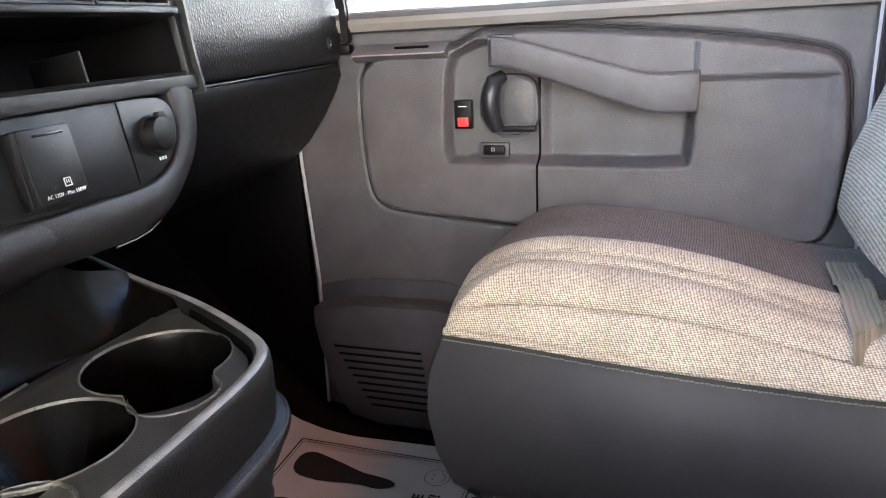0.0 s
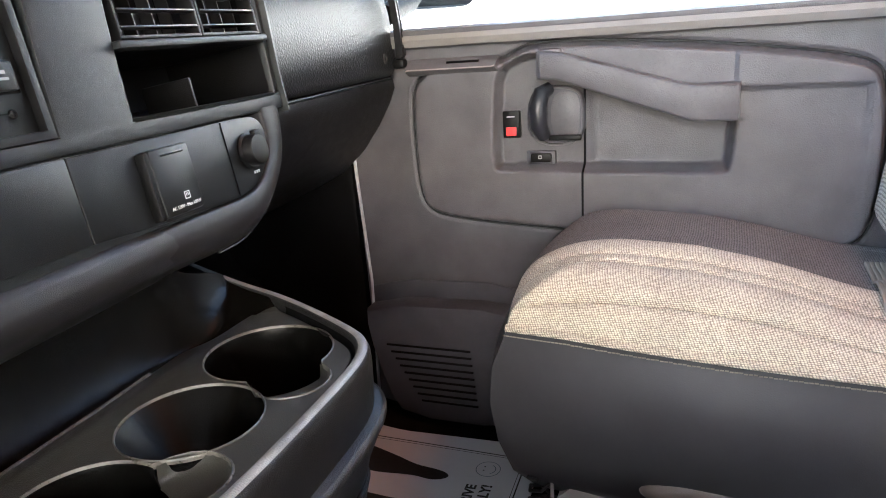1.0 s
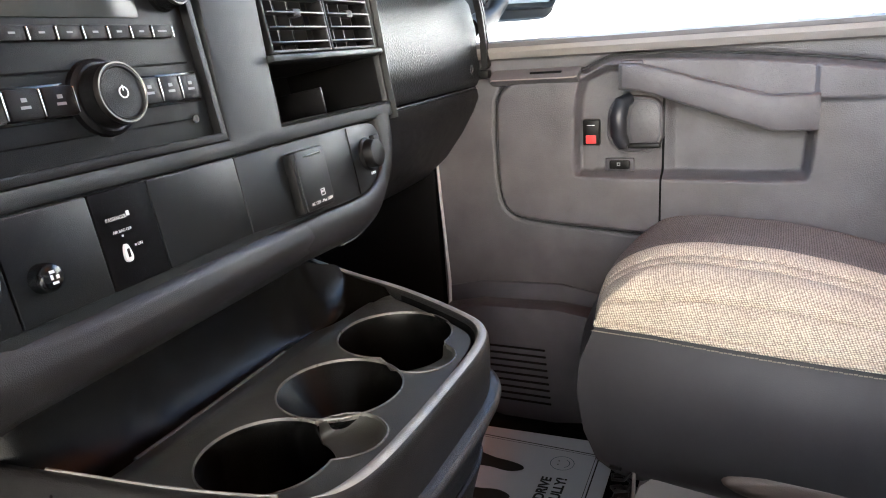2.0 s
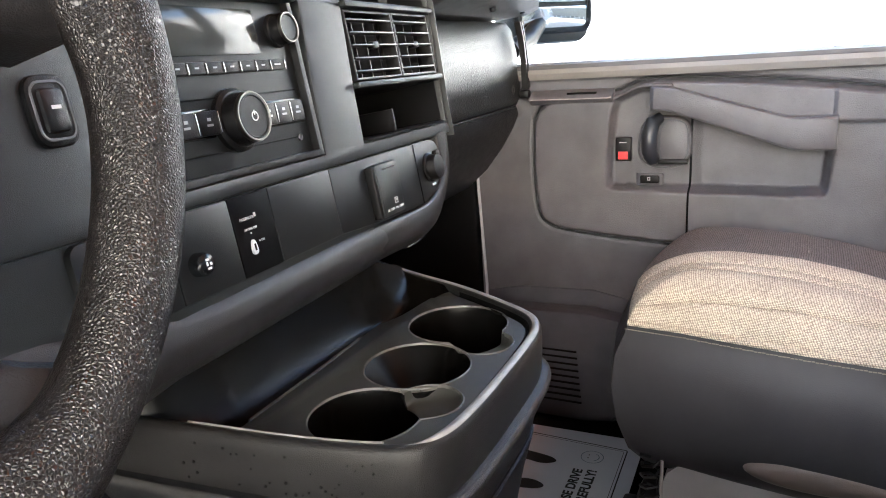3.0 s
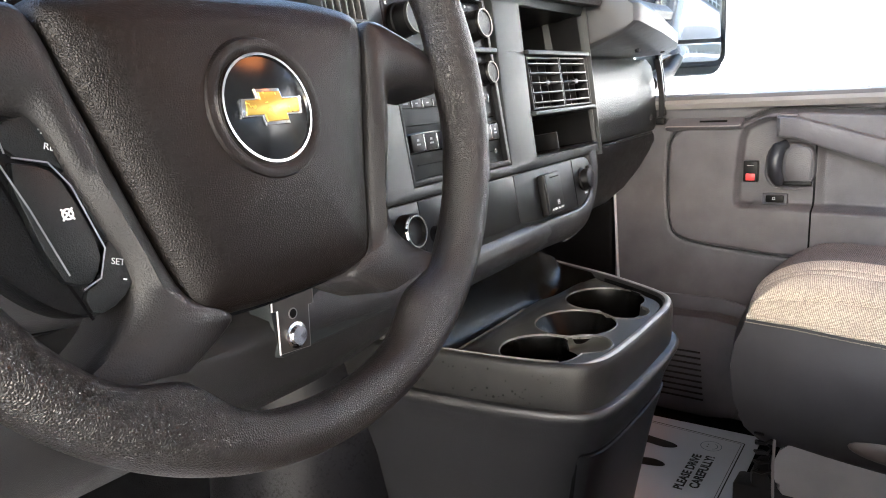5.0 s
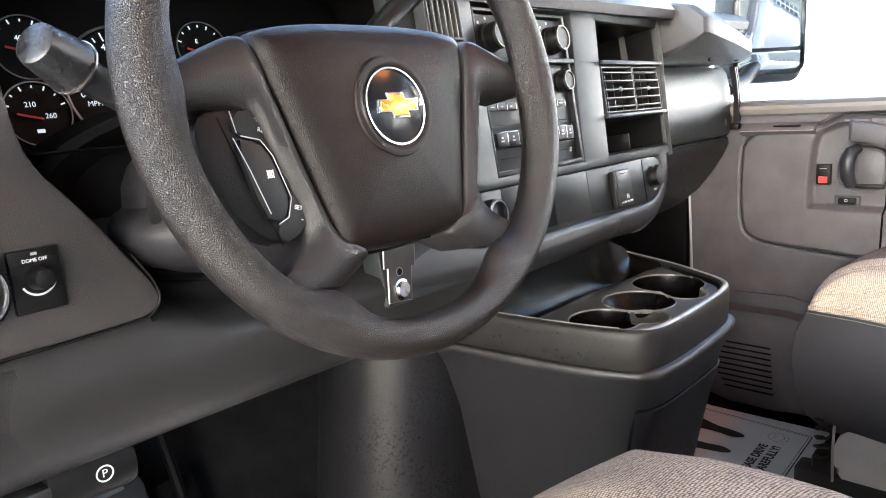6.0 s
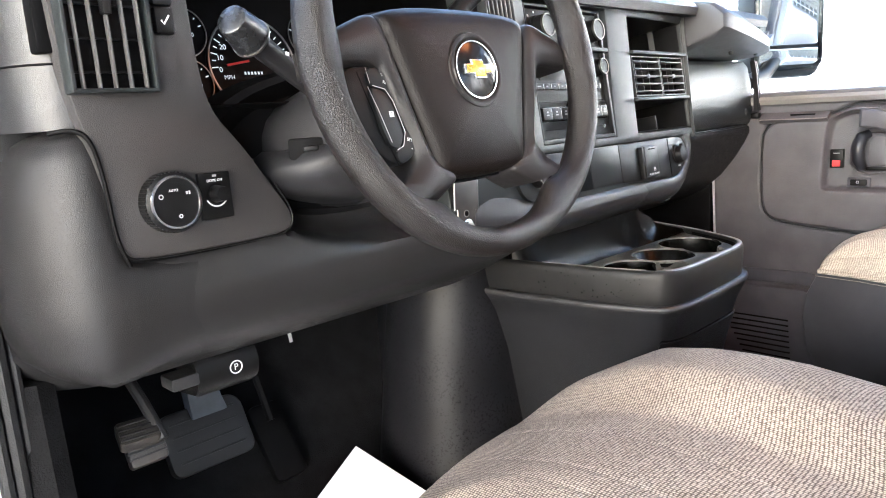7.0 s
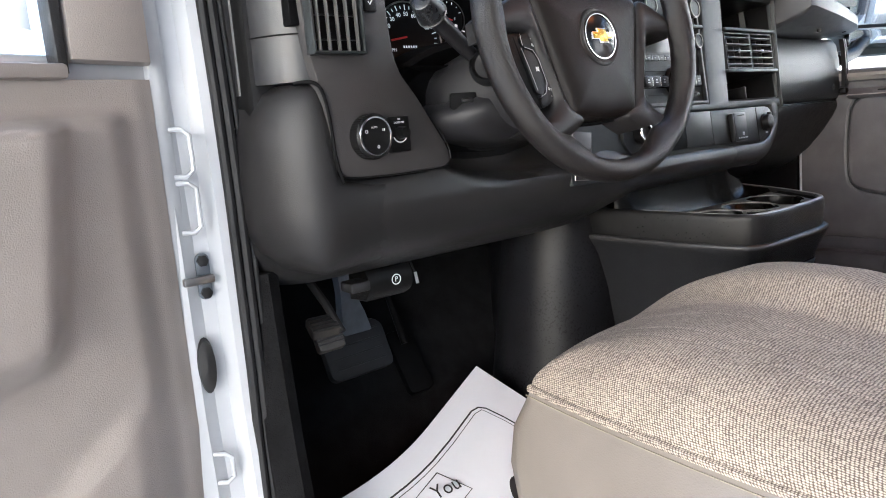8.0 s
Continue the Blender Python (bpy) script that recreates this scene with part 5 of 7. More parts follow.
def console():
    c = thing("engine_console", (-0.38, 0.15, 0.0), "black plastic engine cover with a three-cup tray on top", "console")

    def ring(g, z):
        return [(x, y, z) for x, y in console_outline(g)]

    prof = [(-0.070, 0.0), (-0.060, 0.10), (-0.045, 0.20), (-0.025, 0.30), (-0.008, 0.362), (0.001, 0.382), (0.0055, 0.391), (0.006, 0.396), (0.003, 0.3985), (-0.0045, 0.399)]
    part("engine_cover", loft([ring(g, z) for g, z in prof], closed=False, caps=False), CONSOLE, c, angle=50)
    lip = [(-0.0035, 0.394), (-0.002, 0.402), (-0.001, 0.415), (-0.0005, 0.432), (-0.001, 0.4395), (-0.0028, 0.4432), (-0.0055, 0.4445), (-0.0085, 0.4442), (-0.0105, 0.4425), (-0.0118, 0.439), (-0.0125, 0.432)]
    part("tray_rim", loft([ring(g, z) for g, z in lip], closed=False, caps=False), RIMP, c, "black tray rim under a pale painted highlight", angle=50)
    # pale strip and tube imitate the window highlight along the rim
    shine_at = [k for k, (x, y) in enumerate(console_outline(0.0)) if x > -0.245 or y > 0]

    def shine_ring(g, z):
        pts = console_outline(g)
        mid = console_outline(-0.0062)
        fade = [ease(n / 16) for n in range(len(shine_at))]
        return [(lerp(mid[k][0], pts[k][0], f), lerp(mid[k][1], pts[k][1], f), lerp(0.4446, z, f)) for k, f in zip(shine_at, fade)]

    part("rim_shine", loft([shine_ring(g, z) for g, z in ((-0.0026, 0.4433), (-0.0040, 0.4444), (-0.0055, 0.4450), (-0.0080, 0.4448), (-0.0093, 0.4441))], closed=False, caps=False), RIM_SHINE, c, "painted highlight along the tray rim", angle=60)
    part("rim_edge", tube([(x, y, 0.4440) for x, y in console_outline(-0.0095) if y < -0.02 and -0.40 < x < -0.25], 0.0011, 6), RIM_SHINE, c)
    # dark groove between the rim and the tray floor
    part("rim_groove", loft([[(x, y, z) for (x, y), (xo, yo) in zip(console_outline(g), console_outline(-0.0135)) if xo > -0.34 or yo < 0.0 and xo > -0.385] for g, z in ((-0.0118, 0.4400), (-0.0124, 0.4330), (-0.0152, 0.4330), (-0.0156, 0.4368))], closed=False, caps=False), DEEP, c)
    # the step below the rim gets its highlight as a paler strip
    part("ledge_shine", loft([ring(g, z) for g, z in ((0.0058, 0.3915), (0.0066, 0.3945), (0.0062, 0.3972), (0.0042, 0.3990))], closed=False, caps=False), LEDGE_SHINE, c, "dull painted highlight along the ledge", angle=60)
    # small pits and scuffs on the driver's face of the tray
    rnd = random.Random(5)
    face = [p for p in console_outline(0.0004) if p[1] < -0.03 and -0.40 < p[0] < -0.25]
    for k in range(34):
        x, y = rnd.choice(face)
        r = rnd.uniform(0.0006, 0.0015)
        m = axes((x + rnd.uniform(-0.004, 0.004), y, rnd.uniform(0.404, 0.436)), (1, 0, 0), (0.12, -1, 0))
        part("scuff", lathe([(0, 0.0), (r, 0.0), (r * 0.8, 0.0004), (0, 0.0004)], 7, m), DEEP, c)
    # storage recess low on the rear face
    low = [(z, g) for g, z in prof]
    here = [k for k, (x, y) in enumerate(console_outline(0.0)) if x > -0.238 or (y > 0.1 and x > -0.285)]

    def bin_skin(grow, drop, trim):
        cols = []
        for n, k in enumerate(here[trim:len(here) - trim]):
            f = (n + trim) / (len(here) - 1)
            head = 0.352 - 0.012 * f - drop - 0.012 * (1 - ease(f / 0.04))
            col = [(*console_outline(interp(head, low) - 0.006)[k], head)]
            for q in range(9):
                z = lerp(head - 0.0015 * (q == 0), 0.055, q / 8)
                col.append((*console_outline(interp(z, low) + grow)[k], z))
            cols.append(col)
        return loft([[(x, y, z) for x, y, z in c2] for c2 in cols], closed=False, caps=False)

    part("bin_gap", bin_skin(0.0006, 0.0, 0), DEEP, c)
    part("bin_door", bin_skin(0.0030, 0.003, 1), CONSOLE, c, "flush door of the storage bin", angle=60)
    # tray floor with three wells, two of them with a thumb notch
    def zf(x):
        return 0.436 - 0.024 * ease((-0.351 - x) / 0.058)

    wells = [(-0.291, 0.008, 0.0415, (-0.257, 0.042, 0.026)), (-0.295, 0.096, 0.0445, None), (-0.302, 0.191, 0.047, (-0.262, 0.157, 0.027))]
    inner = console_outline(-0.0122)
    crease = [(-0.3935, -0.0520), (-0.3945, -0.0470), (-0.3955, -0.030), (-0.398, 0.02), (-0.403, 0.11), (-0.409, 0.19), (-0.4105, 0.214), (-0.407, 0.228), (-0.399, 0.238), (-0.388, 0.247), (-0.376, 0.256), (-0.364, 0.266), (-0.350, 0.272)]
    crease = smoothed(crease, 2, closed=False)
    rim = [p for p in console_outline(-0.0154) if p[0] > -0.345 or p[1] < 0.0 and p[0] > -0.392]
    outline = rim + crease[::-1]
    grid = [(-0.345 - 0.012 * i, -0.03 + 0.03 * j) for i in range(4) for j in range(9)]

    def well_outline(cx, cy, r, nt):
        pts = []
        for q in range(72):
            a = 2 * math.pi * q / 72
            d = Vector((math.cos(a), math.sin(a)))
            reach = r
            if nt:
                e = Vector((nt[0] - cx, nt[1] - cy))
                h = e.dot(d)
                disc = h * h - e.length_squared + nt[2] ** 2
                if disc > 0 and h > 0:
                    reach = max(reach, h + math.sqrt(disc))
            pts.append((cx + d.x * reach, cy + d.y * reach))
        return pts

    def within(p, lp):
        odd = False
        for (ax, ay), (bx, by) in zip(lp, lp[1:] + lp[:1]):
            if (ay > p[1]) != (by > p[1]) and p[0] < (bx - ax) * (p[1] - ay) / (by - ay) + ax:
                odd = not odd
        return odd

    flat, segs = [], []
    loops = [outline] + [well_outline(*w) for w in wells]
    for lp in loops:
        k0, n = len(flat), len(lp)
        flat += [Vector(p) for p in lp]
        segs += [(k0 + k, k0 + (k + 1) % n) for k in range(n)]
    flat += [Vector(p) for p in grid if within(p, outline) and not any(within(p, lp) for lp in loops[1:])]
    v2, _, f2, _, _, _ = mathutils.geometry.delaunay_2d_cdt(flat, segs, [], 1, 1e-5)
    bm = bmesh.new()
    vv = [bm.verts.new((p.x, p.y, zf(p.x))) for p in v2]
    for f in f2:
        mid = sum((v2[k] for k in f), Vector((0, 0))) / len(f)
        if within(mid, outline) and not any(within(mid, lp) for lp in loops[1:]):
            bm.faces.new([vv[k] for k in f])
    tray = part("cup_tray", bm, TRAY, c, "black moulded tray with three cup wells")
    for cx, cy, r, nt in wells:
        lp = well_outline(cx, cy, r, nt)

        def scaled(k, dz):
            return [(cx + (x - cx) * k, cy + (y - cy) * k, zf(x) + dz) for x, y in lp]

        # thin raised lip round the mouth, its glint put into a paler colour
        part("cup_lip", loft([scaled(1.022, -0.0003), scaled(1.014, 0.0008), scaled(1.004, 0.0010), scaled(0.994, 0.0002), scaled(0.990, -0.003)], caps=False), EDGE_SHINE, tray, angle=40)
        zw = 0.436
        if nt:
            # the notch is a shallow ledge that ends in an edge over the round well
            d = Vector((nt[0] - cx, nt[1] - cy)).normalized()
            rows = []
            e0 = Vector((nt[0] - cx, nt[1] - cy))
            wide = math.acos(max(-1.0, min(1.0, (r * r + e0.length_squared - nt[2] ** 2) / (2 * r * e0.length))))
            for q in range(25):
                a = math.atan2(d.y, d.x) + wide * (-1 + 2 * q / 24) * 0.995
                e = Vector((math.cos(a), math.sin(a)))
                h = Vector((nt[0] - cx, nt[1] - cy)).dot(e)
                disc = h * h - Vector((nt[0] - cx, nt[1] - cy)).length_squared + nt[2] ** 2
                far = max(r, h + math.sqrt(disc)) if disc > 0 else r
                rows.append([(cx + e.x * lerp(r * 0.972, far * 0.992, k), cy + e.y * lerp(r * 0.972, far * 0.992, k), zw - dz) for k, dz in ((0.0, 0.0150), (0.02, 0.0128), (0.3, 0.0122), (0.6, 0.0105), (0.8, 0.008), (0.93, 0.0045), (1.0, 0.001))])
            part("cup_notch", loft(rows, closed=False, caps=False), TRAY, tray, "worn thumb notch beside the cup well", angle=60)
            prof = [(r * 0.992, -0.001), (r * 0.975, -0.004), (r * 0.972, -0.012), (r * 0.93, -0.070), (r * 0.88, -0.078), (0, -0.079)]
            # the round wall stops at the ledge where the notch opens
            bm = bmesh.new()
            n = 60
            rr = []
            for q in range(n):
                a = 2 * math.pi * q / n
                e = Vector((nt[0] - cx, nt[1] - cy))
                h = e.x * math.cos(a) + e.y * math.sin(a)
                disc = h * h - e.length_squared + nt[2] ** 2
                open_side = disc > 0 and h + math.sqrt(disc) > r
                col = []
                for rad, dz in prof:
                    z = min(dz, -0.0135) if open_side else dz
                    col.append((cx + rad * math.cos(a), cy + rad * math.sin(a), zw + z))
                rr.append(col)
            bm = loft([list(x) for x in zip(*rr)], closed=True, caps=False)
        else:
            prof = [(r * 0.992, -0.001), (r * 0.975, -0.005), (r * 0.92, -0.055), (r * 0.87, -0.061), (0.0005, -0.062)]
            bm = lathe(prof, 56, Matrix.Translation((cx, cy, zw)))
        # well shade comes from the darker plastic
        part("cup_well", bm, TRAY_SHADED, tray, angle=50)
    # concave wall rising from the crease to the underside of the dashboard
    top = [(-0.446, -0.0640, 0.4440), (-0.447, -0.0620, 0.470), (-0.438, -0.046, 0.490), (-0.430, 0.02, 0.50), (-0.433, 0.11, 0.50), (-0.432, 0.19, 0.494), (-0.424, 0.216, 0.490), (-0.4185, 0.232, 0.483), (-0.420, 0.247, 0.470), (-0.428, 0.282, 0.452), (-0.426, 0.3005, 0.4435), (-0.400, 0.2925, 0.4425), (-0.350, 0.2755, 0.4420)]
    side = sorted((x, y) for x, y in inner if y > 0.2)
    top = [(x, y, z) if y < 0.262 else (x, interp(x, side) + 0.002, z) for x, y, z in top]
    zs = smoothed([(p[0], p[2]) for p in top], 2, closed=False)
    top = [(x, y, z) for (x, y), (_, z) in zip(smoothed([p[:2] for p in top], 2, closed=False), zs)]
    hollow = ((-0.06, 0.004), (0.0, 0.002), (0.12, 0.012), (0.26, 0.04), (0.40, 0.095), (0.54, 0.18), (0.68, 0.31), (0.80, 0.47), (0.90, 0.66), (0.97, 0.85), (1.0, 1.0))
    steep = ((-0.10, 0.004), (0.0, 0.006), (0.06, 0.03), (0.13, 0.08), (0.21, 0.16), (0.31, 0.27), (0.43, 0.40), (0.57, 0.55), (0.72, 0.71), (0.87, 0.87), (1.0, 1.0))
    rings = []
    for (fx, fy), (tx, ty, tz) in zip(crease, top):
        z0 = zf(fx)
        k = ease((fy - 0.185) / 0.03)
        rings.append([(lerp(fx, tx, lerp(a[0], b[0], k)), lerp(fy, ty, lerp(a[0], b[0], k)), lerp(z0, tz, lerp(a[1], b[1], k))) for a, b in zip(hollow, steep)])
    part("tray_wall", loft(rings, closed=False, caps=False), TRAY_SHADED, c, "concave tray wall with its shade in the colour", angle=70)
    # pale tube in place of the fillet's highlight
    part("crease", tube([(x + 0.0008, y, zf(x) + 0.0008) for x, y in crease if 0.0 < y < 0.18], 0.0017, 6), EDGE_SHINE, c, "painted highlight along the foot of the tray wall")
    part("tray_cover", box((-0.58, 0.17, 0.470), (0.16, 0.36, 0.03), 0.01), BLACK, c)
    # rounded flank beside the pedals
    rings = []
    for z, r in ((0.0, 0.150), (0.1, 0.138), (0.2, 0.126), (0.30, 0.115), (0.38, 0.104), (0.43, 0.096)):
        rings.append([(-0.585 + (r * 0.98) * math.cos(radians(a)) , -0.055 + r * math.sin(radians(a)), z) for a in range(-150, 61, 10)] + [(-0.75, 0.10, z), (-0.75, -0.08, z)])
    part("flank", loft(rings), FLANK, c, "scuffed black rounded flank", angle=60)


console()


# ---- passenger door ----
def groove(path, width, m, parent, mt, w=0.0012, name="groove"):
    return part(name, tube([(x, y, w - width * 0.35) for x, y in path], width, 6, m), mt, parent)


def passenger_door():
    d = thing("passenger_door", (-0.15, 0.83, 0.0), "closed grey plastic passenger door with a pull bar", "door")
    # panel, moulded: pad proud, armrest recess sunk
    us = [-0.556 + 0.003 * i for i in range(271)]
    vs = [0.0 + 0.003 * j for j in range(219)]
    pad = smoothed([(-0.440, 0.602), (-0.447, 0.50), (-0.443, 0.40), (-0.425, 0.372), (-0.38, 0.362), (-0.235, 0.350), (-0.05, 0.338), (0.15, 0.330), (0.188, 0.345), (0.200, 0.40), (0.203, 0.47), (0.196, 0.555), (0.180, 0.580), (0.12, 0.594), (0.0, 0.611), (-0.12, 0.622), (-0.245, 0.628), (-0.275, 0.618), (-0.300, 0.604)], 2)
    rec = smoothed([(-0.305, 0.590), (-0.312, 0.52), (-0.316, 0.447), (-0.30, 0.440), (-0.15, 0.438), (0.012, 0.436), (0.022, 0.444), (0.026, 0.50), (0.020, 0.53), (-0.10, 0.57), (-0.20, 0.60), (-0.25, 0.615), (-0.28, 0.605)], 1)

    def dist(poly, x, y):
        """How far inside the outline, outside negative."""
        best, inside = 1e9, False
        k = len(poly)
        for i in range(k):
            (ax, ay), (bx, by) = poly[i], poly[(i + 1) % k]
            if (ay > y) != (by > y) and x < (bx - ax) * (y - ay) / (by - ay) + ax:
                inside = not inside
            t = max(0, min(1, ((x - ax) * (bx - ax) + (y - ay) * (by - ay)) / ((bx - ax) ** 2 + (by - ay) ** 2 + 1e-12)))
            best = min(best, math.hypot(x - ax - t * (bx - ax), y - ay - t * (by - ay)))
        return best if inside else -best

    def surf(x, z):
        dp = dist(pad, x, z)
        w = 0.016 * ease((dp - 0.002) / 0.008) - 0.005 * ease(1 - abs(dp) / 0.005)
        dr = dist(rec, x, z)
        steep = 0.010 if x < -0.28 or z > 0.5 else 0.014
        w -= (0.032 if x > -0.16 else 0.023 + 0.009 * ease((x + 0.18) / 0.02)) * ease(dr / steep)
        # raised border of the pad behind the pull bar
        if x > 0.022 and dp > 0:
            w += 0.005 * max(ease((z - 0.549) / 0.006), ease((x - 0.168) / 0.012)) * ease(dp / 0.01)
        return w + 0.020 * ease((z - 0.628) / 0.02)

    bm = bmesh.new()
    g = {(i, j): bm.verts.new((x, z, surf(x, z))) for i, x in enumerate(us) for j, z in enumerate(vs)}
    for i in range(len(us) - 1):
        for j in range(len(vs) - 1):
            bm.faces.new((g[i, j], g[i + 1, j], g[i + 1, j + 1], g[i, j + 1]))
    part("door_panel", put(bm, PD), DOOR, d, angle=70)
    part("panel_groove", tube([(x, z, -0.0015) for x, z in pad], 0.0017, 6, PD, closed=True), RUBBER, d, "dark groove round the door pad")
    part("door_core", box((-0.16, 0.27, -0.045), (0.82, 0.74, 0.05), 0.0, PD), WHITE, d)
    part("edge_strip", tube([(-0.558, 0.0, 0.004), (-0.546, 0.25, 0.006), (-0.553, 0.43, 0.006), (-0.56, 0.64, 0.004)], 0.0028, 6, PD), WHITE, d, "white painted door edge")
    # window sill: brighter cap
    part("sill", loft([[(x, 0.640, 0.022), (x, 0.652, 0.018), (x, 0.657, 0.004), (x, 0.655, -0.03), (x, 0.63, -0.03), (x, 0.63, 0.018)] for x in (-0.56, 0.26)], m=PD), SILL, d, "pale sill under the window")
    part("weatherstrip", box((-0.15, 0.6555, -0.016), (0.82, 0.004, 0.010), 0.0015, PD), RUBBER, d)
    # top ledge of the pad
    part("ledge", loft([[(x, 0.588, 0.012), (x, 0.593, 0.024), (x, 0.597, 0.0275), (x, 0.601, 0.0255), (x + 0.001, 0.612, 0.004)] for x in (-0.441, -0.438, -0.312, -0.304, -0.300)], m=PD), DOOR, d, "grey ledge on top of the door pad")
    # light tan tube imitates the highlight on the ledge's front edge
    part("ledge_edge", tube([(-0.440, 0.590, 0.014), (-0.440, 0.5965, 0.0268), (-0.436, 0.5975, 0.0280), (-0.306, 0.5975, 0.0280), (-0.301, 0.5990, 0.0265)], 0.0011, 6, PD), TAN, d, "painted highlight along the door ledge")
    part("lock_slot", box((-0.352, 0.6058, 0.0175), (0.05, 0.0034, 0.004), 0.0005, PD), DEEP, d)
    part("panel_seam", tube([(-0.1785 - 0.008 * (0.55 - z), z, surf(-0.1785 - 0.008 * (0.55 - z), z)) for z in [0.56 - 0.008 * q for q in range(27)]], 0.0018, 6, PD), DEEP, d)
    # pull bar
    path = [(-0.238, 0.5955, 0.016), (-0.236, 0.5955, 0.040), (-0.230, 0.5955, 0.046), (-0.205, 0.5935, 0.049), (-0.190, 0.589, 0.050), (-0.12, 0.5665, 0.051), (-0.045, 0.5425, 0.051), (-0.030, 0.539, 0.051), (-0.018, 0.5385, 0.051), (0.020, 0.5385, 0.049), (0.0255, 0.5385, 0.046), (0.027, 0.5385, 0.016)]
    hs = [0.018, 0.0185, 0.0185, 0.0185, 0.0190, 0.0205, 0.0225, 0.0235, 0.0240, 0.0240, 0.0240, 0.0240]
    rings = []
    for (x, z, w), h in zip(path, hs):
        rings.append([(x, z + v, w - 0.012 + q) for q, v in rrect(-0.014, -h, 0.014, h, 0.0045, 3)])
    bar = part("pull_bar", loft(rings, m=PD), DOOR, d, "moulded grey pull bar", angle=35)
    part("bar_mount", box((0.006, 0.5385, 0.012), (0.036, 0.044, 0.05), 0.003, PD), DOOR, bar)
    part("bar_mount", box((-0.222, 0.600, 0.010), (0.034, 0.034, 0.03), 0.005, PD), DOOR, bar)
    # inner handle
    cup = part("handle_cup", plate(smoothed([(-0.262, 0.478), (-0.262, 0.55), (-0.235, 0.566), (-0.19, 0.563), (-0.176, 0.545), (-0.178, 0.478)], 2), -0.020, 0.003, 0.003, PD), DOOR_LOW, d)
    part("cup_rim", tube([(x, y, 0.0032) for x, y in smoothed([(-0.258, 0.480), (-0.258, 0.55), (-0.234, 0.563), (-0.19, 0.560), (-0.179, 0.543), (-0.181, 0.480)], 2)], 0.0022, 6, PD, closed=True), DOOR, cup)
    part("cup_well", plate(smoothed([(-0.226, 0.486), (-0.226, 0.556), (-0.19, 0.555), (-0.184, 0.54), (-0.186, 0.486)], 2), 0.003, 0.0035, 0.0002, PD), DOOR, cup)
    hb = part("door_handle", tube([(-0.226, 0.562, 0.006), (-0.236, 0.556, 0.016), (-0.241, 0.535, 0.022), (-0.240, 0.51, 0.022), (-0.234, 0.492, 0.014)], [0.009, 0.012, 0.0132, 0.0125, 0.0095], 16, PD), HANDLE, d, "dark curved door handle")
    part("handle_lever", box((-0.205, 0.4905, 0.008), (0.048, 0.008, 0.010), 0.002, PD), BLACK, hb)
    # lock rocker
    lk = part("lock_rocker", box((-0.286, 0.5105, 0.000), (0.026, 0.040, 0.012), 0.002, PD), BLACK, d)
    part("lock_red", box((-0.2855, 0.5005, 0.0075), (0.016, 0.013, 0.003), 0.001, PD), REDSW, lk, "red lock marker")
    part("key_mark", box((-0.286, 0.522, 0.0062), (0.012, 0.0012, 0.0004), 0, PD), MARK, lk)
    # window switch
    ws = part("window_switch", box((-0.2425, 0.4605, 0.001), (0.044, 0.020, 0.008), 0.002, PD), DOOR_LOW, d)
    sw = part("switch_rocker", box((-0.242, 0.4605, 0.005), (0.032, 0.014, 0.008), 0.003, PD), BLACK, ws)
    part("key_mark", join(box((-0.243, 0.4640, 0.0092), (0.0045, 0.0012, 0.0004), 0, PD), box((-0.243, 0.4600, 0.0092), (0.0045, 0.0012, 0.0004), 0, PD), box((-0.2410, 0.4620, 0.0092), (0.0010, 0.0050, 0.0004), 0, PD), box((-0.2450, 0.4620, 0.0092), (0.0010, 0.0050, 0.0004), 0, PD)), DIMMARK, sw)
    # map pocket with ribs
    out = smoothed([(-0.545, 0.222), (-0.548, 0.17), (-0.52, 0.06), (-0.49, 0.01), (-0.30, 0.01), (-0.28, 0.04), (-0.27, 0.18), (-0.272, 0.228)], 1)
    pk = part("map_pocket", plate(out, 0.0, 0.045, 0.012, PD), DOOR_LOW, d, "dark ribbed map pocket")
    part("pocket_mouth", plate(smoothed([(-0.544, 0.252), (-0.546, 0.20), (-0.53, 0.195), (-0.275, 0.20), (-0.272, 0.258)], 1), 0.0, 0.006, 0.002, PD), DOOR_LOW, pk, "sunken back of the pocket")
    for i in range(9):
        z = 0.150 - i * 0.0125
        part("rib", box((-0.435 + 0.004 * i, z, 0.045), (0.15 - 0.006 * i, 0.0035, 0.004), 0.001, PD), DEEP, pk)
    # window glass and frame
    part("window_frame", box((-0.575, 0.95, -0.02), (0.05, 0.62, 0.05), 0.01, PD @ Matrix.Shear("XZ", 4, (0, 0))), WHITE, d)
    pane = part("pane", box((-0.16, 0.94, -0.022), (0.80, 0.58, 0.004), 0, PD), GLASS, d)
    pane.visible_shadow = False
    part("window_frame", box((0.265, 0.95, -0.02), (0.05, 0.62, 0.05), 0.01, PD), TAN, d)
    part("window_frame", box((-0.16, 1.26, -0.02), (0.88, 0.06, 0.05), 0.01, PD), TAN, d)
    # strip of door opening behind the seat
    part("rear_seal", tube([(0.236, 0.10, 0.02), (0.222, 0.44, 0.02), (0.222, 0.64, 0.02)], 0.004, 6, PD), RUBBER, d)
    part("rear_edge", tube([(0.228, 0.10, 0.018), (0.214, 0.44, 0.018), (0.215, 0.64, 0.018)], 0.002, 6, PD), WHITE, d)
    solid("pillar_passenger", box((0.30, 0.85, 0.62), (0.13, 0.08, 1.24), 0.02), DOOR, "grey trimmed pillar behind the passenger door", "pillar", kind="structure")
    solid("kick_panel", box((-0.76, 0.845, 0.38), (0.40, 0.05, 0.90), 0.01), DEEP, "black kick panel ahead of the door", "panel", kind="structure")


passenger_door()


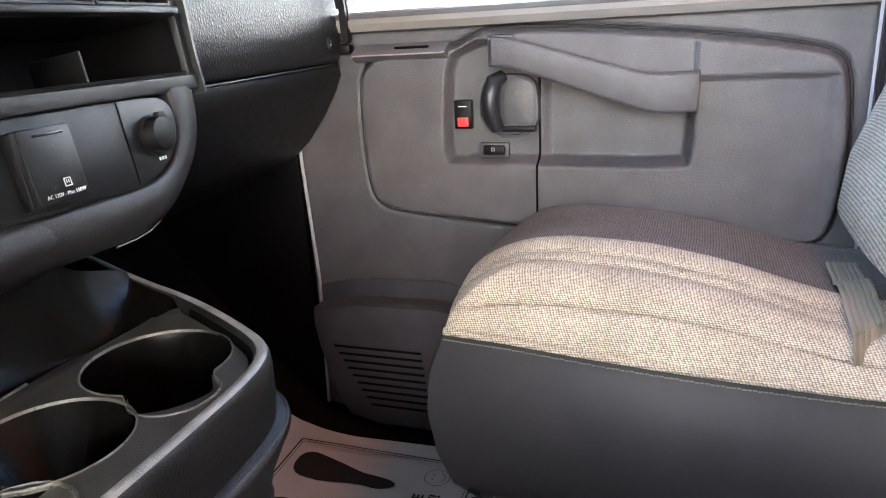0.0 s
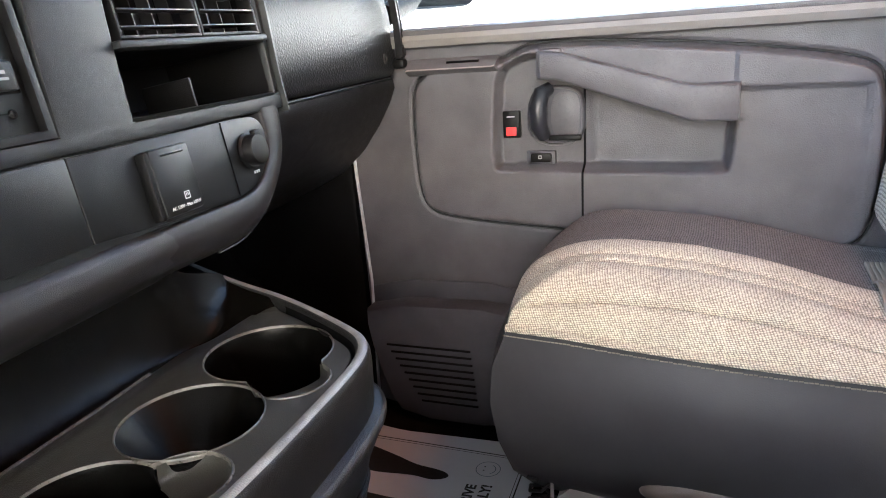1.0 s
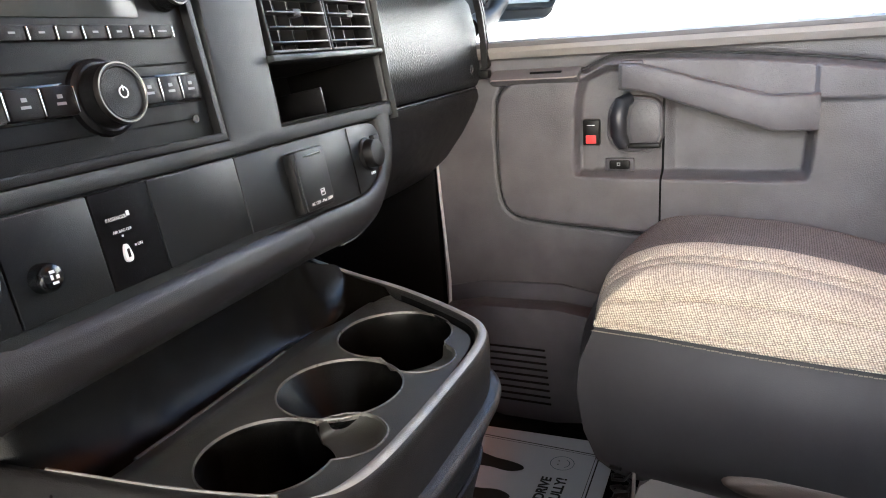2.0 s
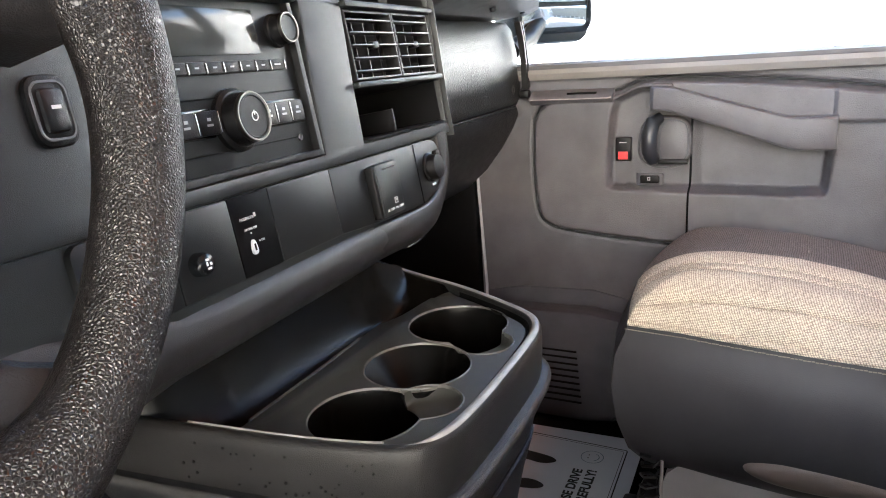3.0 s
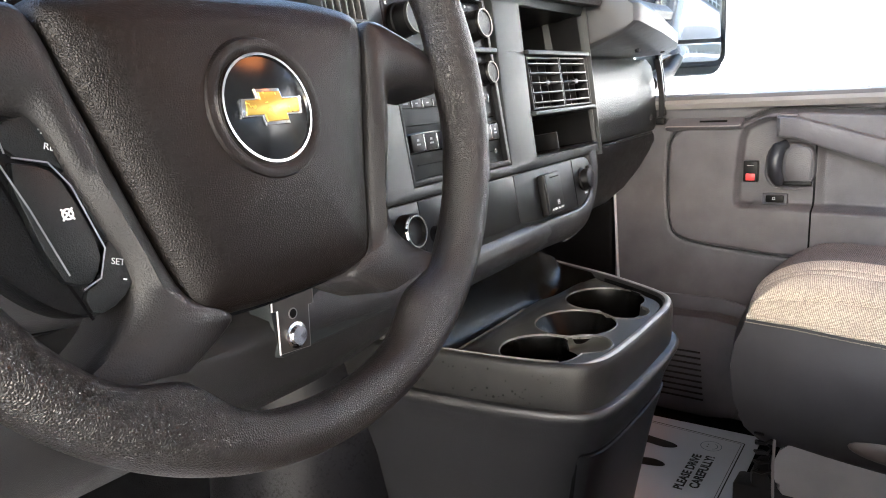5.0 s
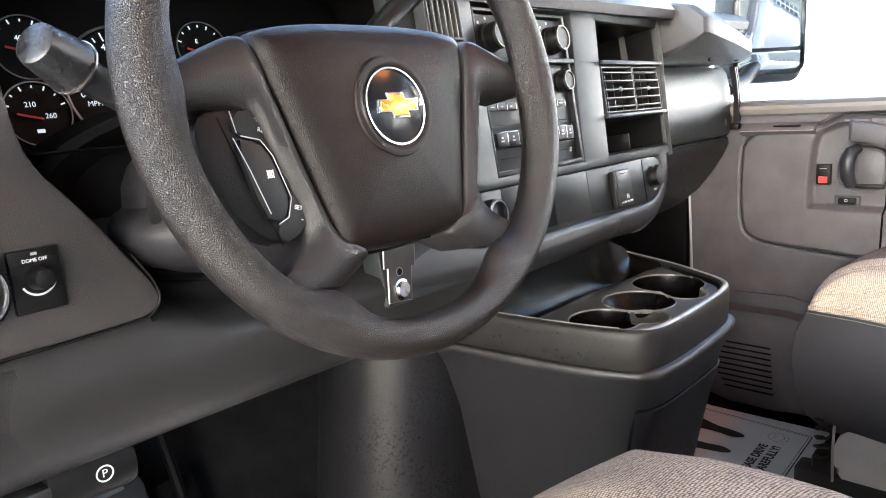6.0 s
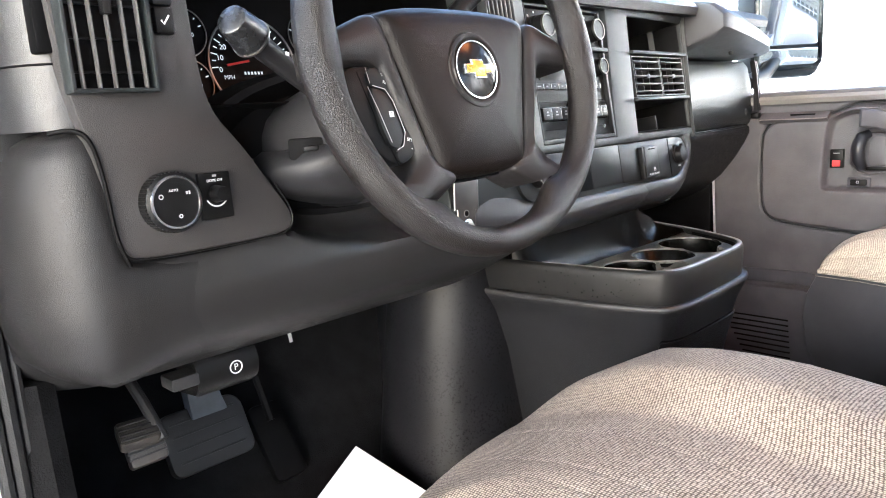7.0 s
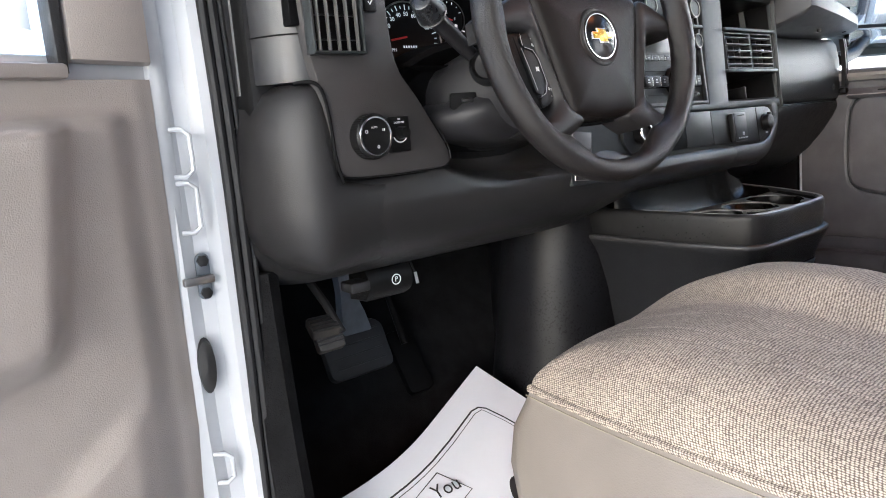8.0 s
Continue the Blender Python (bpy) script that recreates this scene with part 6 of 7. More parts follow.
def door_mirror():
    m = thing("door_mirror", (-0.46, 0.98, 0.71), "large black-framed door mirror outside the window", "mirror")
    F = axes((-0.475, 1.050, 0.84), (0.56, 0.83, 0), (0.83, -0.56, 0.0))
    part("housing", plate(rrect(-0.092, -0.150, 0.092, 0.175, 0.03), -0.07, 0.004, 0.012, F), PANEL, m)
    part("glass", plate(rrect(-0.080, -0.072, 0.082, 0.165, 0.012), 0.004, 0.006, 0.0008, F), MIRROR, m, "mirror glass reflecting a pale building")
    part("glass", plate(rrect(-0.080, -0.120, 0.082, -0.080, (0.016, 0.016, 0.006, 0.006)), 0.004, 0.006, 0.0008, F), MIRROR, m, "small wide-angle mirror glass")
    part("frame", tube([(x, y, 0.004) for x, y in rrect(-0.086, -0.126, 0.088, 0.172, 0.022)], 0.006, 8, F, closed=True), GLOSS, m, "rounded black mirror frame")
    part("arm", tube([(-0.50, 0.87, 0.68), (-0.50, 0.97, 0.70), (-0.50, 1.05, 0.74)], 0.018, 10), BLACK, m)


door_mirror()


# ---- seats ----
SURFACE = {}


def seat(name, ox, oy, vinyl, insert, bolster, label, worn=1.0, bow=0.0, rise=0.0, inner=0.0, slope=0.0, sag=0.0):
    """A bucket seat; its inner front seam corner stands at ox, oy."""
    s = thing(name, (ox + 0.25, oy + 0.20, 0.0), label, "seat", "front seats")
    hx, hy, cx, cy = 0.265, 0.203, ox + 0.262, oy + 0.200
    N, M = 120, 400
    zs = 0.345 + rise

    def place(a, b):
        k = 0.30
        x = cx + hx * a * math.sqrt(1 - k * b * b * 0.5) - bow * (1 - b * b) * max(0.0, -a)
        y = cy + hy * b * math.sqrt(1 - k * a * a * 0.5)
        return x, y

    def tip(x):
        return sag * interp(x - ox, [(0.08, 0.0), (0.18, 0.35), (0.28, 0.70), (0.37, 1.0), (0.55, 1.4)])

    def top(a, b):
        x, y = place(a, b)
        edge = max(abs(a) ** 5.6, abs(b) ** 5.6)
        f = (1 - edge) ** 0.62 if edge < 1 else 0.0
        crown = interp(x - ox, [(0.0, 0.056), (0.06, 0.062), (0.12, 0.066), (0.20, 0.065), (0.30, 0.052), (0.37, 0.042), (0.55, 0.03)])
        z = zs + (crown - rise - slope * (1 - ease((x - ox) / 0.17))) * f
        yy = y - oy
        seams = (-0.012, 0.024, 0.080, 0.105, 0.165)
        for gy in seams[1:]:
            z -= worn * 0.0140 * math.exp(-((yy - gy) / 0.0027) ** 2) * min(1.0, f * 1.6)
        for g0, g1 in zip(seams, seams[1:]):
            if g0 < yy < g1:
                z += worn * 0.11 * (g1 - g0) * (1 - (2 * (yy - g0) / (g1 - g0) - 1) ** 2) * f
        z -= worn * 0.006 * math.exp(-((yy - 0.345) / 0.005) ** 2) * f
        if yy > 0.165:
            z += 0.003 * min(1.0, worn * 3) * ease((yy - 0.165) / 0.03) * ease((0.40 - yy) / 0.1) * f
        # the roll on the inner side
        z += inner * ease((yy - 0.20) / 0.07) * ease((0.412 - yy) / 0.05) * f
        # the cushion sinks towards the backrest and on its far side
        z -= tip(x) + sag * f * (0.6 * ease((yy - 0.12) / 0.12) + 0.55 * ease((x - ox - 0.25) / 0.13))
        return x, y, z

    def sheet(b0, b1, mt, nm, lbl):
        bm = bmesh.new()
        g = {}
        J = max(4, int(M * (b1 - b0) / 2))
        for i in range(N + 1):
            for j in range(J + 1):
                g[i, j] = bm.verts.new(top(-1 + 2 * i / N, lerp(b0, b1, j / J)))
        SURFACE.setdefault(name, []).extend(tuple(v.co) for v in bm.verts)
        for i in range(N):
            for j in range(J):
                bm.faces.new((g[i, j], g[i + 1, j], g[i + 1, j + 1], g[i, j + 1]))
        return part(nm, bm, mt, s, lbl, angle=80)

    split = -1 + 2 * (0.165 - 0.0) / (2 * hy) - 0.02
    sheet(-1, split, insert, "cushion_insert", "channelled beige woven cloth")
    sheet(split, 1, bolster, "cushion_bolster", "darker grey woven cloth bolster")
    # vinyl skirt round the cushion
    edge = [place(-1 + 2 * i / 40, -1) for i in range(40)] + [place(1, -1 + 2 * i / 30) for i in range(30)] + [place(1 - 2 * i / 40, 1) for i in range(40)] + [place(-1, 1 - 2 * i / 30) for i in range(30)]
    rings = []
    for dz, o in ((0.004, -0.004), (0.000, 0.001), (-0.004, 0.0005), (-0.012, 0.0045), (-0.04, 0.018), (-0.08, 0.023), (-0.130, 0.016), (-0.172, 0.000), (-0.202, -0.030), (-0.212, -0.070)):
        row = []
        for x, y in edge:
            v = Vector((x - cx, y - cy))
            q = v.normalized() * o
            row.append((x + q.x, y + q.y, zs + dz - tip(x)))
        rings.append(row)
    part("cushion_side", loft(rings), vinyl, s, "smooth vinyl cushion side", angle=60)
    # welt and stitching along the seam
    part("welt", tube([(x, y, zs + 0.001 - tip(x)) for x, y in edge[:70]], 0.0042, 8), insert, s)
    bm = join(*[box((0, 0, 0), (0.0035, 0.0010, 0.0010), 0, Matrix.Translation((*(Vector(edge[i // 3]).lerp(Vector(edge[i // 3 + 1]), (i % 3) / 3) + (Vector(edge[i // 3]).lerp(Vector(edge[i // 3 + 1]), (i % 3) / 3) - Vector((cx, cy))).normalized() * 0.0030), zs - 0.0072 - tip(edge[i // 3][0]))) @ Matrix.Rotation(math.atan2(edge[i // 3 + 1][1] - edge[i // 3][1], edge[i // 3 + 1][0] - edge[i // 3][0]), 4, "Z")) for i in range(0, 118)])
    part("stitching", bm, BELT, s)
    # base
    rings = []
    for z, k in ((0.0, 0.72), (0.05, 0.74), (0.12, 0.80), (0.16, 0.86), (0.185, 0.86)):
        rings.append([(cx + (x - cx) * k + 0.02, cy + (y - cy) * k, z) for x, y in edge[::2]])
    part("seat_base", loft(rings), SEATPL, s, "pale plastic seat base trim", angle=60)
    part("side_trim", loft([[(ox + 0.06 + x, oy + 0.028 + w, z) for x, z in smoothed([(0.0, 0.07), (0.0, 0.164), (0.10, 0.168), (0.22, 0.162), (0.45, 0.17), (0.45, 0.06), (0.10, 0.05)], 2)] for w in (0.035, -0.004, -0.008)]), SEATPL, s, "pale plastic side trim")
    part("trim_edge", tube([(ox + 0.061, oy + 0.0185, 0.07), (ox + 0.059, oy + 0.0185, 0.12), (ox + 0.060, oy + 0.0190, 0.172)], 0.0024, 6), TAN, s, "pale front edge of the side trim")
    part("recline_lever", loft([[(ox + 0.235 + 0.080 * k * math.cos(t), oy + 0.020 - w, 0.193 + 0.018 * k * math.sin(t) * (1.15 if math.sin(t) > 0 else 0.9)) for t in [2 * math.pi * q / 28 for q in range(28)]] for k, w in ((0.92, 0.0), (1.0, 0.020), (0.985, 0.030), (0.90, 0.036), (0.6, 0.039), (0.2, 0.040))]), LEVER, s, "brown oval plastic seat lever", angle=60)
    # runner
    for y in (oy + 0.04, oy + 0.33):
        part("runner", box((cx - 0.03, y, 0.055), (0.46, 0.045, 0.05), 0.008), RUBBER, s)
    part("runner_foot", box((ox + 0.055, oy + 0.05, 0.075), (0.06, 0.06, 0.07), 0.015), RUBBER, s)
    part("spring", tube([(ox + 0.045 + 0.012 * math.cos(q * 1.2), oy + 0.018 + 0.012 * math.sin(q * 1.2), 0.10 + 0.003 * q) for q in range(0, 26)], 0.0022, 6), RUBBER, s)
    # backrest
    rings = []
    for h, dx, wk, dp in ((0.352, 0.43, 0.80, 0.03), (0.372, 0.410, 0.93, 0.06), (0.407, 0.402, 1.0, 0.085), (0.465, 0.412, 1.02, 0.088), (0.55, 0.442, 1.02, 0.088), (0.70, 0.50, 1.0, 0.08), (0.82, 0.56, 0.95, 0.07), (0.92, 0.60, 0.86, 0.055), (0.95, 0.61, 0.6, 0.03)):
        row = []
        for q in range(40):
            t = 2 * math.pi * q / 40
            c_, s_ = math.cos(t), math.sin(t)
            row.append((ox + dx + 0.075 + dp * (abs(c_) ** 0.6) * math.copysign(1, c_), cy + 0.205 * wk * (abs(s_) ** 0.7) * math.copysign(1, s_), h))
        rings.append(row)
    part("backrest", loft(rings), insert, s, "woven cloth backrest", angle=80)
    return s


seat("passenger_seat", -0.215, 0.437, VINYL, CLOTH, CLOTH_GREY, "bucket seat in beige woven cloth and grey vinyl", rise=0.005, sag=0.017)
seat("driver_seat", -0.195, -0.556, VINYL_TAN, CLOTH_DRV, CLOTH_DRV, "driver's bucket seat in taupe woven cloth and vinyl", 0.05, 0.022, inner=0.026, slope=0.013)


def seat_belt():
    b = thing("seat_belt", (0.14, 0.45, 0.34), "beige seat belt webbing lying over the seat cushion", "seat belt")
    spots = [v for v in SURFACE["passenger_seat"] if 0.10 < v[0] < 0.24]
    rings = []
    for q in range(26):
        f = q / 25
        y = lerp(0.70, 0.452, f)
        x0, wide = lerp(0.168, 0.1535, f), lerp(0.031, 0.034, f)
        base = max(v[2] for v in spots if abs(v[1] - y) < 0.016 and x0 - 0.004 < v[0] < x0 + wide + 0.004)
        z = base + 0.0025 - 0.010 * max(0.0, f - 0.93) / 0.07
        up = [(x0 + wide * k / 24, y + 0.045 * (k / 24) * f, z + 0.002 + 0.0011 * (k % 4 in (1, 2, 3)) * (0 < k < 24)) for k in range(25)]
        rings.append(up + [(x0 + wide, y + 0.045 * f, z), (x0, y, z)])
    part("webbing", loft(rings), BELT, b, angle=25)


seat_belt()


# ---- driver's door opening ----
def driver_side():
    # painted hinge pillar
    rings = []
    for z, dx in ((-0.10, 0.035), (0.10, 0.02), (0.30, 0.004), (0.5, 0.0), (0.85, -0.02)):
        rings.append([(-0.50 + dx, -0.860, z), (-0.475 + dx, -0.800, z), (-0.462 + dx, -0.776, z), (-0.470 + dx, -0.760, z), (-0.466 + dx, -0.745, z), (-0.452 + dx, -0.735, z), (-0.450 + dx, -0.722, z), (-0.60, -0.715, z), (-0.60, -0.860, z)])
    solid("pillar_driver", loft(rings), WHITE, "white painted door hinge pillar", "pillar", kind="structure", angle=25)
    # rubber seals, one beside the other
    for k, (y, r) in enumerate(((-0.722, 0.0055), (-0.711, 0.0065), (-0.700, 0.004))):
        pts = [(-0.446 + 0.03 * ease((0.25 - z) / 0.3) - 0.015 * ease((z - 0.55) / 0.3) - 0.003 * k, y - 0.012 * ease((0.35 - z) / 0.5), z) for z in (-0.05, 0.05, 0.15, 0.25, 0.35, 0.45, 0.55, 0.65, 0.75, 0.85)]
        solid("door_seal", tube(pts, r, 8), RUBBER, "black rubber door seal along the opening", "seal", kind="structure")
    # kick panel and lower trim
    rings = []
    for z, dx in ((-0.02, 0.06), (0.10, 0.045), (0.25, 0.02), (0.40, 0.004), (0.455, 0.0)):
        rings.append([(-0.452 + dx, -0.700, z), (-0.446 + dx, -0.688, z), (-0.456 + dx, -0.672, z), (-0.50 + dx, -0.668, z), (-0.96, -0.69, z), (-0.96, -0.72, z), (-0.46 + dx, -0.715, z)])
    solid("kick_panel_driver", loft(rings), CARPET, "black kick panel beside the pedals", "panel", kind="structure")
    solid("pillar_trim", loft([[(-0.446, -0.697, z), (-0.436, -0.680, z), (-0.44, -0.655, z), (-0.60, -0.655, z), (-0.60, -0.70, z)] for z in (0.655, 0.75, 0.87)]), SHOULDER, "grey trim beside the dashboard end", "panel", kind="structure")
    # hinge stay
    h = thing("door_check", (-0.46, -0.757, 0.44), "dark metal door check bolted to the pillar", "door check")
    F = axes((-0.462, -0.757, 0.464), (0, 1, 0), (1, 0, 0))
    part("bracket", plate(rrect(-0.007, -0.026, 0.008, 0.026, 0.007), 0, 0.004, 0.001, F), DULL, h)
    part("arm", box((-0.008, -0.002, 0.010), (0.034, 0.009, 0.008), 0.002, F), STEEL, h)
    for v in (0.018, -0.018):
        part("bolt", lathe([(0, 0), (0.0065, 0), (0.0065, 0.004), (0.003, 0.005), (0, 0.005)], 6, shift(F, 0, v, 0.004)), RUBBER, h)
    # wire loops on the pillar
    for z0, z1 in ((0.575, 0.624), (0.515, 0.568), (0.225, 0.26)):
        solid("striker_loop", tube([(-0.455, -0.774, z1), (-0.448, -0.764, z1), (-0.446, -0.757, z1 - 0.006), (-0.446, -0.757, z0 + 0.006), (-0.448, -0.764, z0), (-0.455, -0.774, z0)], 0.0028, 8), WHITE, "white painted wire loop on the pillar", "loop", at=(-0.455, -0.765, z0), group="wire loops")
    solid("rubber_bung", lathe([(0, 0), (0.022, 0), (0.020, 0.006), (0, 0.009)], 20, axes((-0.455, -0.768, 0.365), (0, 1, 0), (1, -0.2, 0)) @ Matrix.Diagonal((0.45, 1.5, 1, 1))), RUBBER, "black rubber bung in the pillar", "bung", at=(-0.455, -0.768, 0.36))
    # sill
    solid("door_sill", box((0.2, -0.765, -0.03), (1.5, 0.13, 0.06), 0.015), WHITE, "white painted door sill", "sill", kind="structure")
    solid("sill_trim", box((0.1, -0.725, 0.008), (1.2, 0.05, 0.02), 0.006), BLACK, "black ribbed sill trim", "trim", kind="structure")


driver_side()


def driver_door():
    ang = radians(72)
    d = thing("driver_door", (-0.47, -0.80, -0.05), "open grey driver's door with a moulded plastic panel", "door")
    along = Vector((math.cos(ang), -math.sin(ang), 0))
    F = axes((-0.462, -0.784, 0.0), along, Vector((math.sin(ang), math.cos(ang), 0)))
    if F.to_3x3().col[1].z < 0:
        F = axes((-0.462, -0.784, 0.0), -along, Vector((math.sin(ang), math.cos(ang), 0)))
    sg = 1 if (F.to_3x3().col[0] - along).length < 0.1 else -1
    us = [0.0 + 0.006 * i for i in range(131)]
    vs = [-0.02 + 0.006 * j for j in range(117)]
    bm = bmesh.new()
    g = {}
    for i, x in enumerate(us):
        for j, z in enumerate(vs):
            w = 0.004 * ease(x / 0.02)
            w += 0.020 * ease((x - 0.026) / 0.045) * ease((0.6435 - z) / 0.007)
            w += 0.042 * ease((x - 0.128 + 0.16 * (z - 0.45)) / 0.050) * ease((z - 0.405 - 0.10 * (0.19 - x)) / 0.050) * ease((0.640 - z) / 0.010)
            w += 0.014 * ease((0.420 - 0.59 * x - z) / 0.032) * ease((x - 0.055) / 0.05)
            g[i, j] = bm.verts.new((sg * x, z, w))
    for i in range(len(us) - 1):
        for j in range(len(vs) - 1):
            bm.faces.new((g[i, j], g[i + 1, j], g[i + 1, j + 1], g[i, j + 1]))
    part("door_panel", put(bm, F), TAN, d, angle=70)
    part("door_core", box((sg * 0.40, 0.32, -0.03), (0.84, 0.76, 0.045), 0.006, F), WHITE, d)
    part("door_edge", box((sg * -0.010, 0.45, -0.01), (0.020, 0.95, 0.02), 0.005, F), WHITE, d, "white painted door edge")
    part("mirror_sail", plate([(0, 0.690), (sg * 0.085, 0.692), (sg * 0.082, 0.86), (0, 0.86)], -0.02, 0.012, 0.008, F), TAN, d)
    part("window_channel", box((sg * 0.092, 0.80, 0.0), (0.010, 0.24, 0.02), 0.002, F), RUBBER, d)
    part("sill_cap", box((sg * 0.44, 0.683, 0.0), (0.70, 0.014, 0.03), 0.004, F), TAN, d)
    pane = part("pane", box((sg * 0.45, 0.80, -0.01), (0.70, 0.24, 0.004), 0, F), GLASS, d)
    pane.visible_shadow = False


driver_door()


# ---- pedals and parking brake ----
def pedals():
    b = thing("brake_pedal", (-0.70, -0.43, 0.18), "wide black rubber brake pedal on a steel arm", "pedal")
    P = axes((-0.700, -0.432, 0.240), (0.1, 1, 0.06), (0.9, -0.1, 0.45))
    part("pedal_pad", plate(rrect(-0.062, -0.044, 0.056, 0.044, (0.014, 0.014, 0.022, 0.014)), -0.014, 0.004, 0.005, P), RUBBER, b)
    for i in range(4):
        part("pad_rib", box((-0.003, -0.026 + i * 0.018, 0.0042), (0.094, 0.003, 0.0016), 0.0006, P), RUBBER, b)
    part("pedal_arm", loft([[(x - 0.010, y - w, z), (x + 0.010, y - w, z), (x + 0.010, y + w, z), (x - 0.010, y + w, z)] for x, y, z, w in ((-0.715, -0.425, 0.265, 0.026), (-0.715, -0.432, 0.300, 0.022), (-0.705, -0.445, 0.340, 0.013), (-0.690, -0.465, 0.46, 0.012))]), DULL, b, "bluish steel pedal arm")
    p = thing("parking_brake_pedal", (-0.50, -0.56, 0.30), "small ribbed parking brake pedal", "pedal")
    Q = axes((-0.5050, -0.5877, 0.3365), (0.25, 1, 0.14), (0.85, -0.1, 0.5))
    R = axes((-0.5120, -0.5905, 0.3560), (0.25, 1, 0.14), (0.45, -0.1, 0.88))
    part("pedal_pad", join(plate(rrect(-0.018, -0.013, 0.020, 0.016, 0.004), -0.010, 0.004, 0.003, Q), plate(rrect(-0.020, -0.014, 0.020, 0.018, 0.005), -0.008, 0.004, 0.003, R)), PEDAL, p, "grey pedal pad")
    for i in range(4):
        part("pad_rib", box((0, -0.004 + i * 0.0058, 0.0042), (0.038, 0.0022, 0.0026), 0.0006, Q), RUBBER, p)
        part("pad_rib", box((0, -0.009 + i * 0.0068, 0.0042), (0.036, 0.0022, 0.0026), 0.0006, R), RUBBER, p)
    part("pedal_arm", tube([(-0.50, -0.57, 0.345), (-0.53, -0.575, 0.38), (-0.58, -0.58, 0.42), (-0.66, -0.58, 0.45)], 0.006, 8), RUBBER, p)
    r = thing("parking_brake_release", (-0.49, -0.50, 0.38), "black parking brake release handle with a white symbol", "handle")
    rings = []
    for y in (-0.535, -0.53, -0.50, -0.47, -0.464):
        k = 0.85 if y in (-0.535, -0.464) else 1.0
        rings.append([(-0.478 - 0.045 * (1 - math.cos(t)) * k * 0.5 + 0.0, y, 0.404 + 0.026 * k * math.sin(t)) for t in [radians(a) for a in range(-90, 91, 15)]] + [(-0.53, y, 0.43), (-0.53, y, 0.378)])
    part("grip", loft(rings), BLACK, r, angle=60)
    part("bracket", box((-0.492, -0.548, 0.405), (0.03, 0.03, 0.014), 0.003), RUBBER, r)
    S = axes((-0.4775, -0.492, 0.405), (0, 1, 0), (1, 0, 0))
    part("icon", lathe([(0.0062, 0), (0.0075, 0), (0.0075, 0.0006), (0.0062, 0.0006)], 20, S), MARK, r)
    lettering("P", 0.010, shift(S, 0, 0, 0.0004), r)
    a = thing("accelerator_pedal", (-0.74, -0.33, 0.12), "black rubber accelerator pedal", "pedal")
    part("pedal_pad", plate(rrect(-0.026, -0.06, 0.026, 0.06, 0.01), -0.008, 0.004, 0.003, axes((-0.70, -0.33, 0.19), (0, 1, 0), (0.8, 0, 0.6))), DEEP, a)
    part("pedal_arm", tube([(-0.71, -0.33, 0.22), (-0.76, -0.33, 0.32), (-0.84, -0.33, 0.40)], 0.007, 8), DEEP, a)


    w = thing("loose_wire", (-0.80, -0.227, 0.30), "loose black wire with a pale end hanging before the toe board", "wire")
    part("wire", tube([(-0.906, -0.230, 0.44), (-0.870, -0.229, 0.405), (-0.835, -0.228, 0.365), (-0.806, -0.227, 0.318)], 0.0022, 6), RUBBER, w)
    part("wire_end", tube([(-0.806, -0.227, 0.319), (-0.800, -0.227, 0.297)], 0.0032, 8), MARK, w, "pale bare end")


pedals()


# ---- paper floor mats ----
def mat_sheet(name, m, w, h, lift, label, splay=None, start=0.0):
    p = thing(name, tuple(m.translation), label, "paper mat", "paper mats")
    bm = bmesh.new()
    g = {}
    for i in range(25):
        for j in range(25):
            u, v = lerp(start, w, i / 24), h * j / 24
            if splay:
                v += math.copysign(1, h) * splay(u) * (1 - j / 24)
            g[i, j] = bm.verts.new((u, v, lift(u / w, v / h)))
    for i in range(24):
        for j in range(24):
            bm.faces.new((g[i, j], g[i + 1, j], g[i + 1, j + 1], g[i, j + 1]))
    part("sheet", put(bm, m), PAPER, p, angle=80)
    return p


def ink(p, m, path, width, lift, mt=None):
    bm = strip(path, width, 0.0)
    for v in bm.verts:
        v.co.z = lift(v.co.x, v.co.y) + 0.0012
    part("print", put(bm, m), mt or INK, p)


def blot(p, m, outline, lift):
    bm = bmesh.new()
    bm.faces.new([bm.verts.new((x, y, lift(x, y) + 0.0012)) for x, y in outline])
    part("print", put(bm, m), INK, p)


